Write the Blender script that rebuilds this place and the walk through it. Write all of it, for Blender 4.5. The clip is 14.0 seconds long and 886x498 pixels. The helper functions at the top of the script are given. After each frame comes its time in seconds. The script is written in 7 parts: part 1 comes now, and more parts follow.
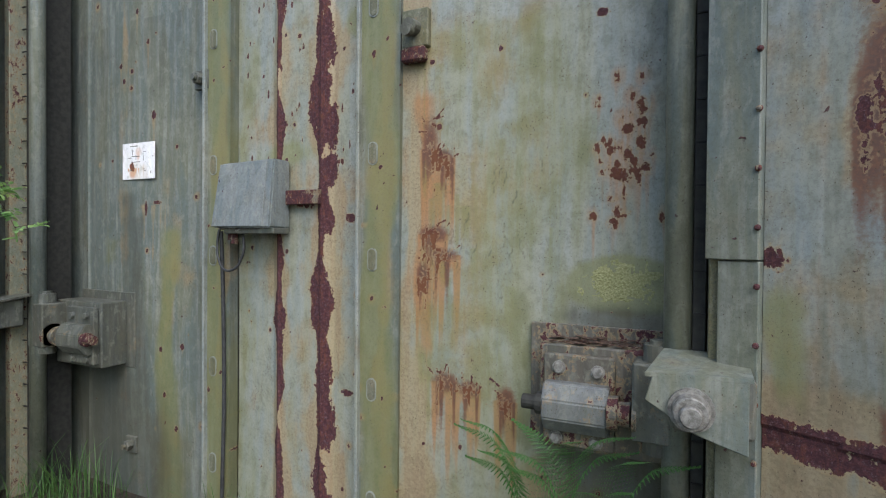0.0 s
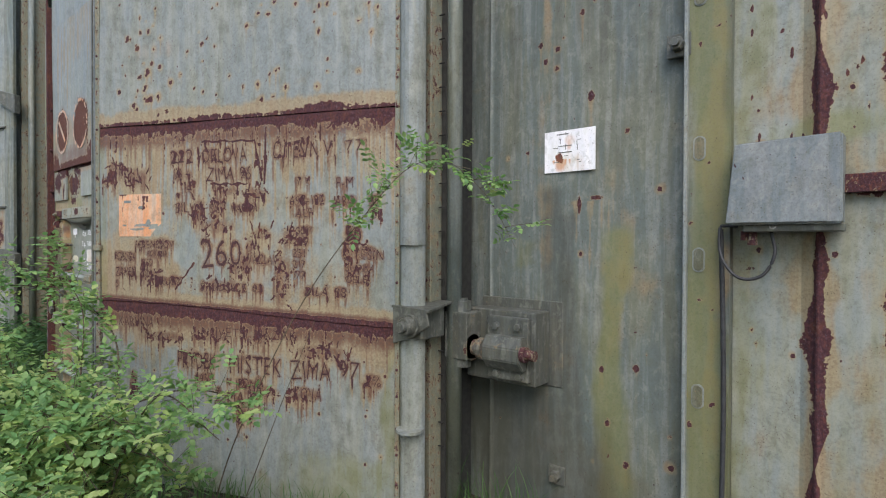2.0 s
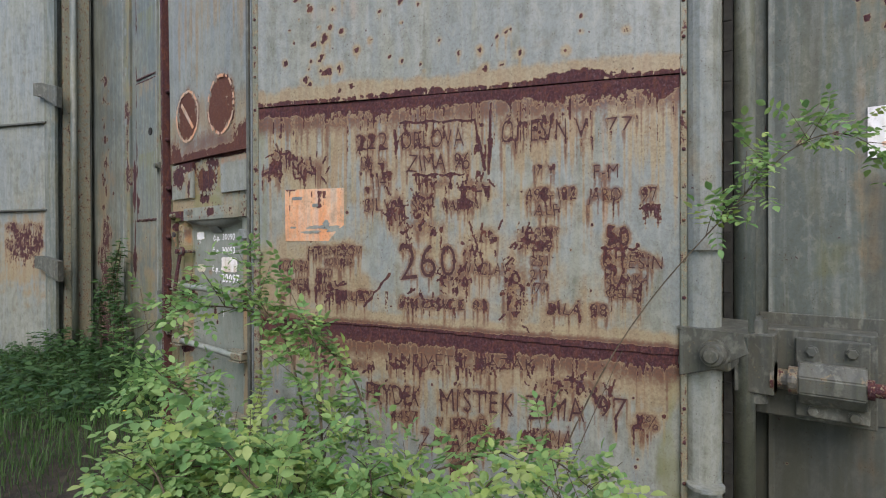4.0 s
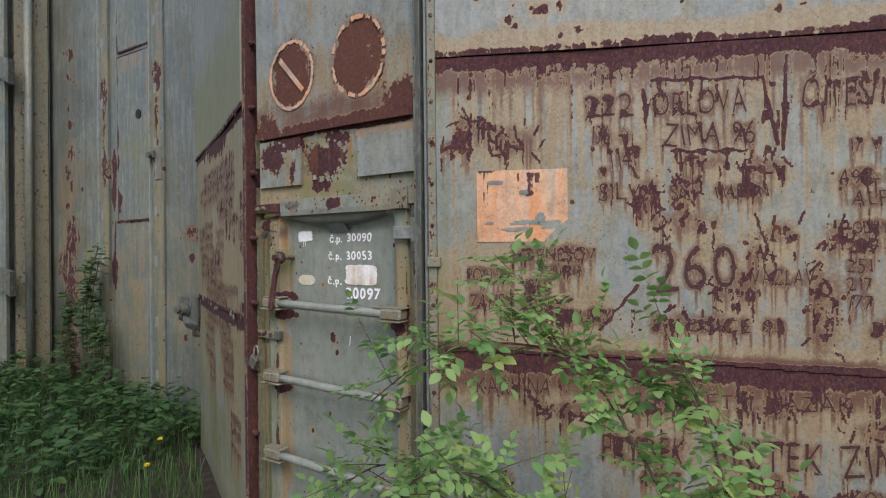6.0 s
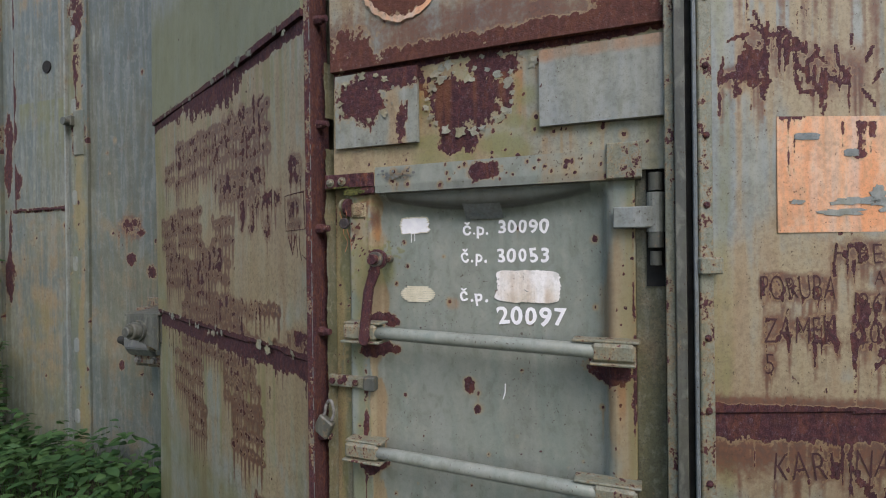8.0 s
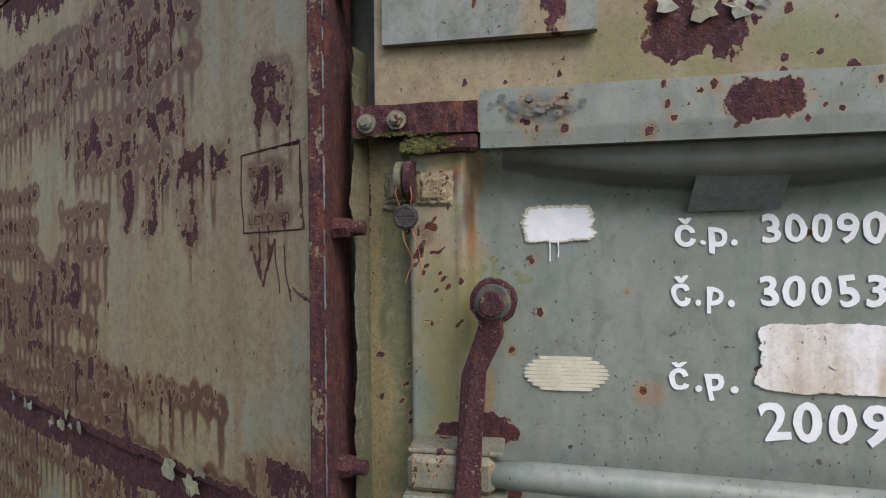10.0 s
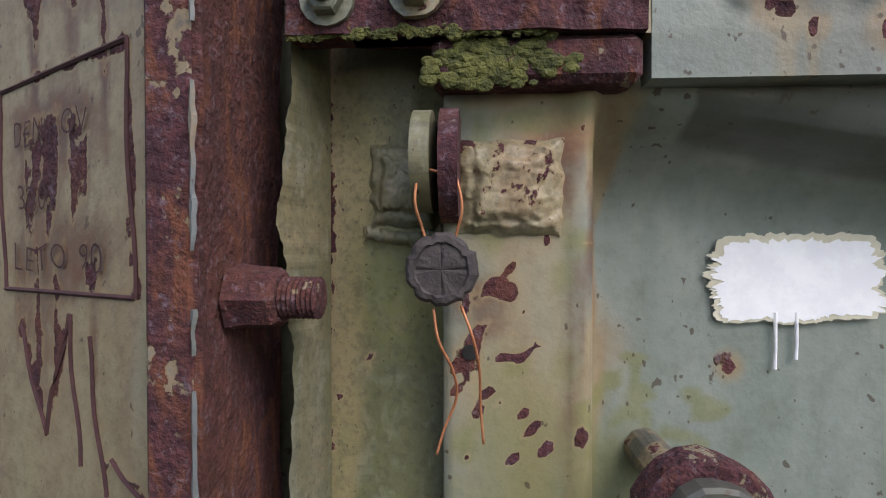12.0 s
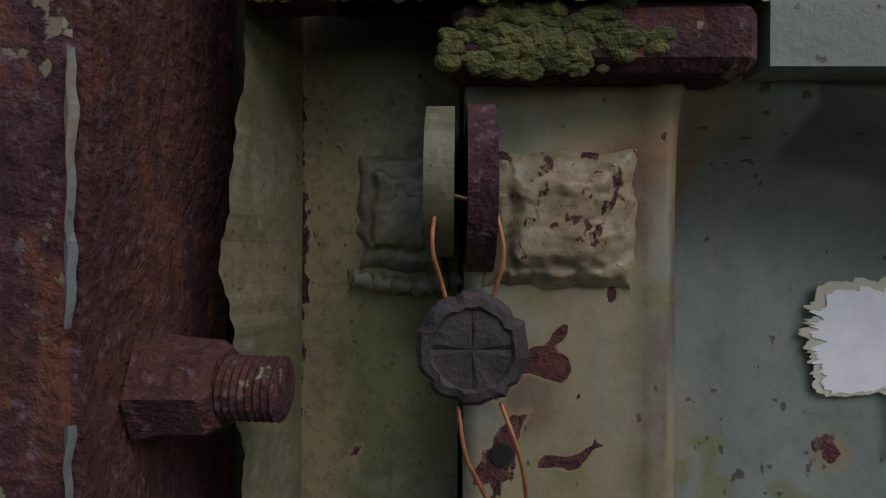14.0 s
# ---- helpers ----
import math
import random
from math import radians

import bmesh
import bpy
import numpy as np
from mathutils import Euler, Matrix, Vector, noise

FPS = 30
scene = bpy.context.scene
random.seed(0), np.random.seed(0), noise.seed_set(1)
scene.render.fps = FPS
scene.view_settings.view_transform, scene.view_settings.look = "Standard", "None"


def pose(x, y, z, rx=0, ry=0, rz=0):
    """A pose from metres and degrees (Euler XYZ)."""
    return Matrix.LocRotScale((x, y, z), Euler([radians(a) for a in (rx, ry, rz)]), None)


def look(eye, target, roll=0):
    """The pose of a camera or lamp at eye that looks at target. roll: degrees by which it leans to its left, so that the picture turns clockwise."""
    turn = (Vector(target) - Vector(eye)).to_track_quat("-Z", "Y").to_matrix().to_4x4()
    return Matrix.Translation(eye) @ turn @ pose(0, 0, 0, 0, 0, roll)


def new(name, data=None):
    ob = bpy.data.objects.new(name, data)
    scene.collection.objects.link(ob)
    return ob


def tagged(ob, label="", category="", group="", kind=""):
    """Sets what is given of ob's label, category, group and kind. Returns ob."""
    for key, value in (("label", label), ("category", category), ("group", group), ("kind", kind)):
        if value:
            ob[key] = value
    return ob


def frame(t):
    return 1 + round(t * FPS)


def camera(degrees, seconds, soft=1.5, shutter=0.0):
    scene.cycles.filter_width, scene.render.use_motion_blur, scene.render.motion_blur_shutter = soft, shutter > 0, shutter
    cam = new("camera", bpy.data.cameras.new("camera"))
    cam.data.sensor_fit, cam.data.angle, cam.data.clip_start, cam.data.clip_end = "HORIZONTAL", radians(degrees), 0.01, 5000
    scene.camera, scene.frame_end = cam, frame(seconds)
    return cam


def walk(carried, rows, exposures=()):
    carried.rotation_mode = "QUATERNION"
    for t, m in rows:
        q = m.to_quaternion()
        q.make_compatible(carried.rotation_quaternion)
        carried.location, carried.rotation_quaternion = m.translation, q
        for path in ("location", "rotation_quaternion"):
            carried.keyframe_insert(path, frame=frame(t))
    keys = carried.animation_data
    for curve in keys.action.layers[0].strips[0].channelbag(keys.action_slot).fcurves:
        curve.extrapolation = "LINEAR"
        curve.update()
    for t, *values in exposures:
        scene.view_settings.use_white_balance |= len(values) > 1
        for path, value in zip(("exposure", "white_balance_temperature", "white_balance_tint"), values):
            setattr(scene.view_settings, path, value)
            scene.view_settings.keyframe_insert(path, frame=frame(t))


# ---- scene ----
cam = camera(79.5, 14.0, soft=1.1)
PATH = [
    (0, (-0.097, 0.002, 1.512), (-0.946, 1.812, 1.484), 0.5),
    (0.5, (-0.565, -0.141, 1.491), (-1.603, 1.568, 1.464), 0.5),
    (1, (-1.047, -0.237, 1.529), (-2.23, 1.375, 1.492), 0.4),
    (1.5, (-1.519, -0.391, 1.51), (-2.763, 1.174, 1.485), 0.2),
    (2, (-1.929, -0.46, 1.491), (-3.207, 1.079, 1.471), 0.2),
    (2.5, (-2.34, -0.506, 1.505), (-3.633, 1.019, 1.484), -0.0),
    (3, (-2.721, -0.627, 1.504), (-4.026, 0.889, 1.487), 0.0),
    (3.2, (-2.859, -0.67, 1.502), (-4.166, 0.844, 1.486), -0.0),
    (5.3, (-4.36, -0.958, 1.509), (-5.447, 0.721, 1.512), -0.7),
    (5.5, (-4.517, -0.951, 1.515), (-5.593, 0.735, 1.519), -0.7),
    (6, (-4.907, -0.954, 1.501), (-5.96, 0.746, 1.506), -0.6),
    (6.5, (-5.248, -0.961, 1.493), (-6.248, 0.771, 1.501), -0.5),
    (7, (-5.559, -0.83, 1.493), (-6.488, 0.941, 1.494), -0.7),
    (7.5, (-5.861, -0.7, 1.487), (-6.722, 1.105, 1.486), -0.7),
    (8, (-6.167, -0.586, 1.504), (-6.916, 1.268, 1.502), -0.7),
    (8.5, (-6.41, -0.396, 1.503), (-7.045, 1.5, 1.5), -0.7),
    (9, (-6.606, -0.196, 1.513), (-7.148, 1.729, 1.511), -0.7),
    (9.2, (-6.69, -0.133, 1.524), (-7.181, 1.806, 1.52), -0.7),
    (11.3, (-7.015, 0.513, 1.564), (-7.206, 2.504, 1.565), 0.0),
    (11.5, (-7.029, 0.536, 1.578), (-7.194, 2.529, 1.569), 0.1),
    (12, (-7.061, 0.6, 1.599), (-7.198, 2.595, 1.57), 0.0),
    (12.5, (-7.077, 0.652, 1.61), (-7.18, 2.65, 1.585), 0.1),
    (13, (-7.076, 0.672, 1.617), (-7.133, 2.671, 1.612), 0.1),
    (13.5, (-7.077, 0.68, 1.616), (-7.123, 2.68, 1.612), 0.2),
    (14, (-7.084, 0.684, 1.616), (-7.125, 2.684, 1.615), 0.3),
]
walk(cam, [(t, look(eye, target, roll)) for t, eye, target, roll in PATH],
     exposures=((0, 1.12, 6500, 12), (1.5, 1.04, 6600, 14), (3.0, 1.00, 6750, 16), (6.0, 0.80, 6800, 18), (7.5, 0.80, 6800, 18), (9.0, 0.78, 6700, 17), (11.5, 0.87, 6700, 17), (12.5, 1.23, 6450, 17), (13.0, 1.27, 6400, 17), (13.5, 0.77, 6400, 17), (14.0, -0.24, 6400, 17)))

# ---- light ----
world = bpy.data.worlds.new("overcast_sky")
scene.world = world
world.use_nodes = True
wn = world.node_tree.nodes
sky = wn.new("ShaderNodeTexSky")
sky.sky_type = "NISHITA"
sky.sun_disc = False
sky.sun_elevation, sky.sun_rotation = radians(50), radians(140)
sky.air_density, sky.dust_density = 1.2, 1.0
wn["Background"].inputs[1].default_value = 0.14
world.node_tree.links.new(sky.outputs[0], wn["Background"].inputs[0])
sun_data = bpy.data.lights.new("sun", "SUN")
sun_data.energy, sun_data.angle, sun_data.color = 1.5, radians(45), (1.0, 0.98, 0.94)
sun = new("sun", sun_data)
sun.matrix_world = look((2.5, -8, 12), (-5, 1.5, 0))


# ---- materials ----
def mat_new(name):
    m = bpy.data.materials.new(name)
    m.use_nodes = True
    return m, m.node_tree, m.node_tree.nodes["Principled BSDF"]


class Net:
    """Short hand for wiring nodes."""

    def __init__(self, tree):
        self.t = tree

    def n(self, kind, **props):
        node = self.t.nodes.new(kind)
        for k, v in props.items():
            if k == "operation":
                node.operation = v
            elif k == "attribute_name":
                node.attribute_name = v
            elif k == "data_type":
                node.data_type = v
            elif k == "blend_type":
                node.blend_type = v
        return node

    def put(self, value, socket):
        if isinstance(value, (int, float, tuple)):
            socket.default_value = value
        else:
            self.t.links.new(value, socket)

    def math(self, op, a, b=0.0, clamp=False):
        node = self.n("ShaderNodeMath", operation=op)
        node.use_clamp = clamp
        self.put(a, node.inputs[0])
        self.put(b, node.inputs[1])
        return node.outputs[0]

    def step(self, v, lo, hi, a=0.0, b=1.0):
        node = self.n("ShaderNodeMapRange")
        node.interpolation_type = "SMOOTHSTEP"
        self.put(v, node.inputs[0])
        for i, x in enumerate((lo, hi, a, b)):
            self.put(x, node.inputs[i + 1])
        return node.outputs[0]

    def noise(self, scale, detail=4.0, squash=(1, 1, 1), rough=0.55, warp=0.0):
        geo = self.n("ShaderNodeNewGeometry")
        mp = self.n("ShaderNodeMapping")
        self.t.links.new(geo.outputs["Position"], mp.inputs[0])
        mp.inputs["Scale"].default_value = squash
        tex = self.n("ShaderNodeTexNoise")
        self.t.links.new(mp.outputs[0], tex.inputs["Vector"])
        tex.inputs["Scale"].default_value = scale
        tex.inputs["Detail"].default_value = detail
        tex.inputs["Roughness"].default_value = rough
        tex.inputs["Distortion"].default_value = warp
        return tex.outputs[0]

    def attr(self, name):
        return self.n("ShaderNodeAttribute", attribute_name=name).outputs["Fac"]

    def mix(self, fac, a, b, blend="MIX"):
        node = self.n("ShaderNodeMix", data_type="RGBA", blend_type=blend)
        self.put(fac, node.inputs[0])
        for v, s in ((a, node.inputs[6]), (b, node.inputs[7])):
            self.put(v if not isinstance(v, tuple) else (*v, 1.0), s)
        return node.outputs[2]

    def bump(self, height, strength, distance):
        node = self.n("ShaderNodeBump")
        node.inputs["Strength"].default_value = strength
        node.inputs["Distance"].default_value = distance
        self.put(height, node.inputs["Height"])
        return node.outputs[0]


def painted_steel(name, tone_a, tone_b, rust_add=0.0, algae_add=0.0, stain_add=0.0, gloss=0.5, streak=1.0, mottle=1.0, value=0.6, finer=1.0, fiery=0.35):
    """Old paint on sheet steel: faded patches, run marks, algae, peeling down to rust."""
    m, tree, bsdf = mat_new(name)
    g = Net(tree)

    def c(*rgb):
        return tuple(v * value for v in rgb)

    tone_a, tone_b = c(*tone_a), c(*tone_b)
    big, mid = g.noise(1.1, 3), g.noise(9 * finer, 5)
    fine, grit = g.noise(70 * finer, 6, rough=0.6), g.noise(420, 3)
    runs = g.noise(4.2, 5, (2.6, 2.6, 0.26), 0.6, 0.7)
    runs2 = g.noise(11.0, 4, (2.2, 2.2, 0.16), 0.55, 0.35)
    grain, blister = g.noise(240, 4, rough=0.65), g.noise(120, 4, rough=0.6)
    speck = g.noise(34 * finer, 3, (1, 1, 0.8), 0.5, 0.4)
    blot = g.noise(2.6, 3)
    paint = g.mix(g.step(g.math("ADD", big, g.math("MULTIPLY", g.math("SUBTRACT", runs, 0.5), 1.3)), 0.34, 0.66), tone_a, tone_b)
    paint = g.mix(g.math("MULTIPLY", g.step(runs2, 0.45, 0.66), 0.46 * streak), paint, c(0.54, 0.57, 0.53))
    paint = g.mix(g.math("MULTIPLY", g.step(g.math("ADD", g.math("MULTIPLY", runs, 0.6), g.math("MULTIPLY", mid, 0.4)), 0.50, 0.66), 0.46 * streak), paint, c(0.16, 0.175, 0.145))
    cloud = g.noise(26 * finer, 4, (1, 1, 0.6), 0.6, 0.5)
    paint = g.mix(g.math("MULTIPLY", g.step(cloud, 0.50, 0.68), 0.30), paint, c(0.56, 0.57, 0.47))
    paint = g.mix(g.math("MULTIPLY", g.step(cloud, 0.48, 0.32), 0.34), paint, c(0.20, 0.22, 0.15))
    # run stains below seams and scratches
    stain = g.math("ADD", g.attr("stain"), stain_add)
    stain = g.math("ADD", stain, g.math("MULTIPLY", g.math("SUBTRACT", runs2, 0.5), g.step(stain, 0.0, 0.5, 0.15, 1.0)))
    stain = g.step(g.math("ADD", stain, g.math("ADD", g.math("MULTIPLY", g.math("SUBTRACT", mid, 0.5), 0.9), g.math("MULTIPLY", g.math("SUBTRACT", blot, 0.52), 1.3))), 0.14, 0.66)
    ochre = g.mix(g.step(g.math("ADD", runs2, g.math("MULTIPLY", g.math("SUBTRACT", fine, 0.5), 0.4)), 0.36, 0.68), c(0.56, 0.44, 0.25), c(0.47, 0.315, 0.16))
    col = g.mix(g.math("MULTIPLY", stain, 0.78), paint, ochre)
    ora = g.attr("orange")
    ora = g.step(g.math("ADD", ora, g.math("MULTIPLY", g.math("SUBTRACT", runs2, 0.5), 0.7)), 0.30, 0.85)
    col = g.mix(g.math("MULTIPLY", ora, 0.80), col, c(0.58, 0.27, 0.10))
    # algae
    alg = g.math("ADD", g.attr("algae"), algae_add)
    alg = g.step(g.math("ADD", alg, g.math("MULTIPLY", g.math("SUBTRACT", g.math("ADD", mid, runs), 1.0), 0.55)), 0.22, 0.80)
    col = g.mix(g.math("MULTIPLY", alg, 0.62), col, g.mix(g.step(fine, 0.3, 0.7), c(0.24, 0.26, 0.07), c(0.38, 0.38, 0.15)))
    # grime, and shade that some masks put into the colour
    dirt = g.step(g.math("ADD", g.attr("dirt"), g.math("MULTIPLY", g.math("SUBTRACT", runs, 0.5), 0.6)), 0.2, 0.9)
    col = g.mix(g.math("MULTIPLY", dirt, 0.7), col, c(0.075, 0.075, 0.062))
    col = g.mix(g.math("MULTIPLY", g.step(g.math("ADD", fine, g.math("MULTIPLY", mid, 0.4)), 0.62, 0.86), 0.20 * mottle), col, c(0.10, 0.105, 0.08))
    col = g.mix(g.math("MULTIPLY", g.step(g.math("ADD", g.math("MULTIPLY", grain, 0.5), g.math("MULTIPLY", blister, 0.5)), 0.50, 0.62), 0.20 * mottle), col, c(0.09, 0.085, 0.06))
    # soft brown bleeding round scratches
    smear = g.math("ADD", g.attr("smear"), g.math("MULTIPLY", g.math("ADD", g.math("MULTIPLY", g.math("SUBTRACT", runs2, 0.5), 0.45), g.math("ADD", g.math("MULTIPLY", g.math("SUBTRACT", fine, 0.5), 0.7), g.math("MULTIPLY", g.math("SUBTRACT", mid, 0.5), 0.6))), g.step(g.attr("smear"), 0.0, 0.2)))
    col = g.mix(g.math("MULTIPLY", g.step(smear, 0.12, 0.74), 0.88), col, g.mix(g.step(fine, 0.35, 0.65), c(0.13, 0.055, 0.05), c(0.24, 0.105, 0.065)))
    # rust
    rust = g.math("ADD", g.attr("rust"), rust_add)
    shred = g.noise(24 * finer, 4, (1.0, 1.0, 0.55), 0.6, 0.6)
    ragged = g.math("ADD", g.math("MULTIPLY", g.math("SUBTRACT", mid, 0.5), 1.0), g.math("MULTIPLY", g.math("SUBTRACT", fine, 0.5), 0.9))
    ragged = g.math("ADD", ragged, g.math("MULTIPLY", g.math("SUBTRACT", shred, 0.5), 1.3))
    ragged = g.math("ADD", ragged, g.math("MULTIPLY", g.math("SUBTRACT", runs2, 0.5), 0.6))
    ragged = g.math("MULTIPLY", ragged, g.step(rust, 0.02, 0.3, 0.35, 1.0))
    rv = g.math("ADD", rust, ragged)
    rmask = g.step(rv, 0.46, 0.53)
    rim = g.math("MULTIPLY", g.step(rv, 0.28, 0.47), 0.6)
    col = g.mix(rim, col, ochre)
    spots = g.step(g.math("ADD", speck, g.math("MULTIPLY", blot, 0.25)), 0.86, 0.90)
    rmask = g.math("MAXIMUM", rmask, g.math("MULTIPLY", spots, 0.9))
    rusty = g.mix(g.step(g.math("ADD", fine, g.math("MULTIPLY", g.math("SUBTRACT", grit, 0.5), 0.5)), 0.40, 0.68), c(0.075, 0.028, 0.036), c(0.150, 0.052, 0.056))
    rusty = g.mix(g.math("MULTIPLY", g.step(g.noise(22, 5), 0.52, 0.74), 0.4), rusty, c(0.22, 0.085, 0.04))
    flecks = g.math("ADD", g.math("MULTIPLY", g.noise(95 * finer, 5, (1, 1, 0.7), 0.7), 0.6), g.math("MULTIPLY", g.noise(330, 3, (1, 1, 1), 0.6), 0.4))
    flow = g.noise(38 * finer, 5, (1, 1, 0.35), 0.65, 0.8)
    rusty = g.mix(g.math("MULTIPLY", g.step(flow, 0.50, 0.66), fiery), rusty, c(0.27, 0.095, 0.045))
    rusty = g.mix(g.math("MULTIPLY", g.step(flecks, 0.53, 0.64), 0.7), rusty, c(0.24, 0.17, 0.20))
    rusty = g.mix(g.math("MULTIPLY", g.step(flecks, 0.47, 0.36), 0.7), rusty, c(0.045, 0.016, 0.022))
    rusty = g.mix(g.math("MULTIPLY", g.attr("orange"), 0.7), rusty, c(0.30, 0.12, 0.045))
    col = g.mix(rmask, col, rusty)
    pits = g.math("MULTIPLY", g.step(g.math("ADD", g.noise(150 * finer, 2, (1, 1, 0.8), 0.5), g.math("MULTIPLY", g.math("SUBTRACT", mid, 0.5), 0.3)), 0.69, 0.73), g.step(rmask, 0.0, 0.5, 0.75, 0.0))
    col = g.mix(pits, col, c(0.10, 0.065, 0.04))
    g.put(col, bsdf.inputs["Base Color"])
    g.put(g.step(g.math("ADD", rmask, g.math("MULTIPLY", fine, 0.4)), 0.0, 1.2, gloss - 0.08, 0.9), bsdf.inputs["Roughness"])
    bsdf.inputs["Specular IOR Level"].default_value = 0.35
    h = g.math("ADD", g.math("MULTIPLY", rmask, -0.5), g.math("MULTIPLY", g.math("MULTIPLY", fine, g.step(rmask, 0, 1, 0.12, 1.3)), 0.6))
    h = g.math("ADD", h, g.math("MULTIPLY", big, 1.5))
    h = g.math("ADD", h, g.math("MULTIPLY", g.math("ADD", blister, g.math("MULTIPLY", grain, 0.5)), g.step(rmask, 0, 1, 0.09, 0.75)))
    h = g.math("ADD", h, g.math("MULTIPLY", grit, g.step(rmask, 0, 1, 0.05, 0.25)))
    g.put(g.bump(h, 0.7, 0.004), bsdf.inputs["Normal"])
    return m


def plain(name, a, b, rough=0.6, metal=0.0, scale=30, bump=0.3, dist=0.002, squash=(1, 1, 1)):
    m, tree, bsdf = mat_new(name)
    g = Net(tree)
    n1, n2 = g.noise(scale, 5, squash), g.noise(scale * 6, 3, squash)
    v = g.math("ADD", g.math("MULTIPLY", n1, 0.7), g.math("MULTIPLY", n2, 0.3))
    g.put(g.mix(g.step(v, 0.36, 0.64), a, b), bsdf.inputs["Base Color"])
    g.put(g.step(n2, 0.2, 0.8, rough - 0.1, rough + 0.1), bsdf.inputs["Roughness"])
    bsdf.inputs["Metallic"].default_value = metal
    g.put(g.bump(v, bump, dist), bsdf.inputs["Normal"])
    return m


def leaf_mat(name, a, b, scale=9):
    m, tree, bsdf = mat_new(name)
    g = Net(tree)
    geo = g.n("ShaderNodeNewGeometry")
    v = g.math("ADD", g.math("MULTIPLY", geo.outputs["Random Per Island"], 0.6), g.math("MULTIPLY", g.noise(scale, 3), 0.4))
    g.put(g.mix(g.step(v, 0.15, 0.8), a, b), bsdf.inputs["Base Color"])
    bsdf.inputs["Roughness"].default_value = 0.55
    tr = g.n("ShaderNodeBsdfTranslucent")
    g.put(g.mix(g.step(v, 0.15, 0.8), a, b), tr.inputs[0])
    mx = g.n("ShaderNodeMixShader")
    mx.inputs[0].default_value = 0.42
    tree.links.new(bsdf.outputs[0], mx.inputs[1])
    tree.links.new(tr.outputs[0], mx.inputs[2])
    tree.links.new(mx.outputs[0], tree.nodes["Material Output"].inputs[0])
    return m


PAINT = painted_steel("grey_green_paint", (0.355, 0.40, 0.39), (0.41, 0.43, 0.36))
WALL = painted_steel("olive_wall_paint", (0.215, 0.26, 0.24), (0.285, 0.30, 0.22), algae_add=0.02, streak=0.8, value=0.56)
OLIVE = painted_steel("mossy_olive_paint", (0.18, 0.185, 0.11), (0.25, 0.235, 0.125), algae_add=0.14, rust_add=0.15, stain_add=0.12, streak=0.6, mottle=2.2, finer=2.2)
JAMB = painted_steel("olive_jamb_paint", (0.18, 0.18, 0.10), (0.27, 0.24, 0.13), algae_add=0.10, rust_add=0.13, stain_add=0.16, streak=0.6, mottle=1.6, value=0.66, finer=2.6)
DOORP = painted_steel("dark_grey_green_paint", (0.345, 0.40, 0.345), (0.39, 0.425, 0.365), gloss=0.42, streak=0.4, mottle=0.45)
STRAP = painted_steel("rusting_paint", (0.30, 0.325, 0.25), (0.35, 0.34, 0.23), rust_add=0.29, algae_add=0.10, stain_add=0.15, streak=0.4, mottle=1.8, finer=2.0)
BAYP = painted_steel("pale_green_paint", (0.40, 0.445, 0.41), (0.46, 0.47, 0.36))
TAN = painted_steel("olive_tan_paint", (0.40, 0.43, 0.36), (0.47, 0.44, 0.27), stain_add=0.20, algae_add=0.10)
PAD = painted_steel("ochre_stained_paint", (0.40, 0.38, 0.24), (0.46, 0.40, 0.24), rust_add=0.27, algae_add=0.08, stain_add=0.40, mottle=1.8, finer=3.0)
RUSTY = painted_steel("bare_rust", (0.13, 0.115, 0.105), (0.17, 0.14, 0.11), rust_add=0.66, streak=0.3, finer=1.6, fiery=0.75)
BROWN = painted_steel("rust_brown_block", (0.12, 0.115, 0.10), (0.17, 0.15, 0.12), rust_add=0.34, streak=0.3)
GREYRUST = painted_steel("grimy_casting_paint", (0.115, 0.125, 0.112), (0.15, 0.148, 0.118), rust_add=0.14, streak=0.3)
BLUEGREY = painted_steel("worn_blue_grey_casting", (0.17, 0.19, 0.205), (0.22, 0.23, 0.225), rust_add=0.16, streak=0.3)
SILVER = painted_steel("faded_light_grey_paint", (0.25, 0.30, 0.315), (0.34, 0.37, 0.375), rust_add=0.06, algae_add=0.08, streak=0.6, mottle=1.2, value=0.58)
DARK = plain("dark_gap", (0.0072, 0.0072, 0.0066), (0.018, 0.0168, 0.015), 0.9)
RUBBER = plain("perished_rubber", (0.012, 0.012, 0.0108), (0.03, 0.03, 0.0252), 0.8)
WHITE = plain("chalky_white_paint", (0.80, 0.80, 0.82), (0.88, 0.88, 0.88), 0.6, scale=50, bump=0.15)
BLED = painted_steel("rust_bled_white_paint", (0.84, 0.82, 0.80), (0.88, 0.86, 0.84), stain_add=0.34, streak=0.2, mottle=0.6, value=1.0)
CREAM = plain("cream_paint", (0.55, 0.52, 0.38), (0.66, 0.62, 0.48), 0.6, scale=50, bump=0.15)
SCRATCH = plain("scratched_rust", (0.042, 0.0168, 0.0192), (0.075, 0.0312, 0.0312), 0.9, scale=60, bump=0.4)
BOLT = plain("weathered_bolt_steel", (0.126, 0.119, 0.105), (0.28, 0.273, 0.252), 0.6, 0.3, scale=60, bump=0.4)
RUSTBOLT = painted_steel("rusted_bolt_steel", (0.13, 0.11, 0.10), (0.18, 0.16, 0.11), rust_add=0.72, algae_add=0.24, streak=0.2, finer=3.0)
LEAD = plain("oxidised_lead", (0.0325, 0.026, 0.0247), (0.0683, 0.0553, 0.052), 0.75, 0.1, scale=110, bump=0.8)
COPPER = plain("bright_copper_wire", (0.495, 0.18, 0.081), (0.63, 0.27, 0.135), 0.45, 0.6, scale=200, bump=0.1)
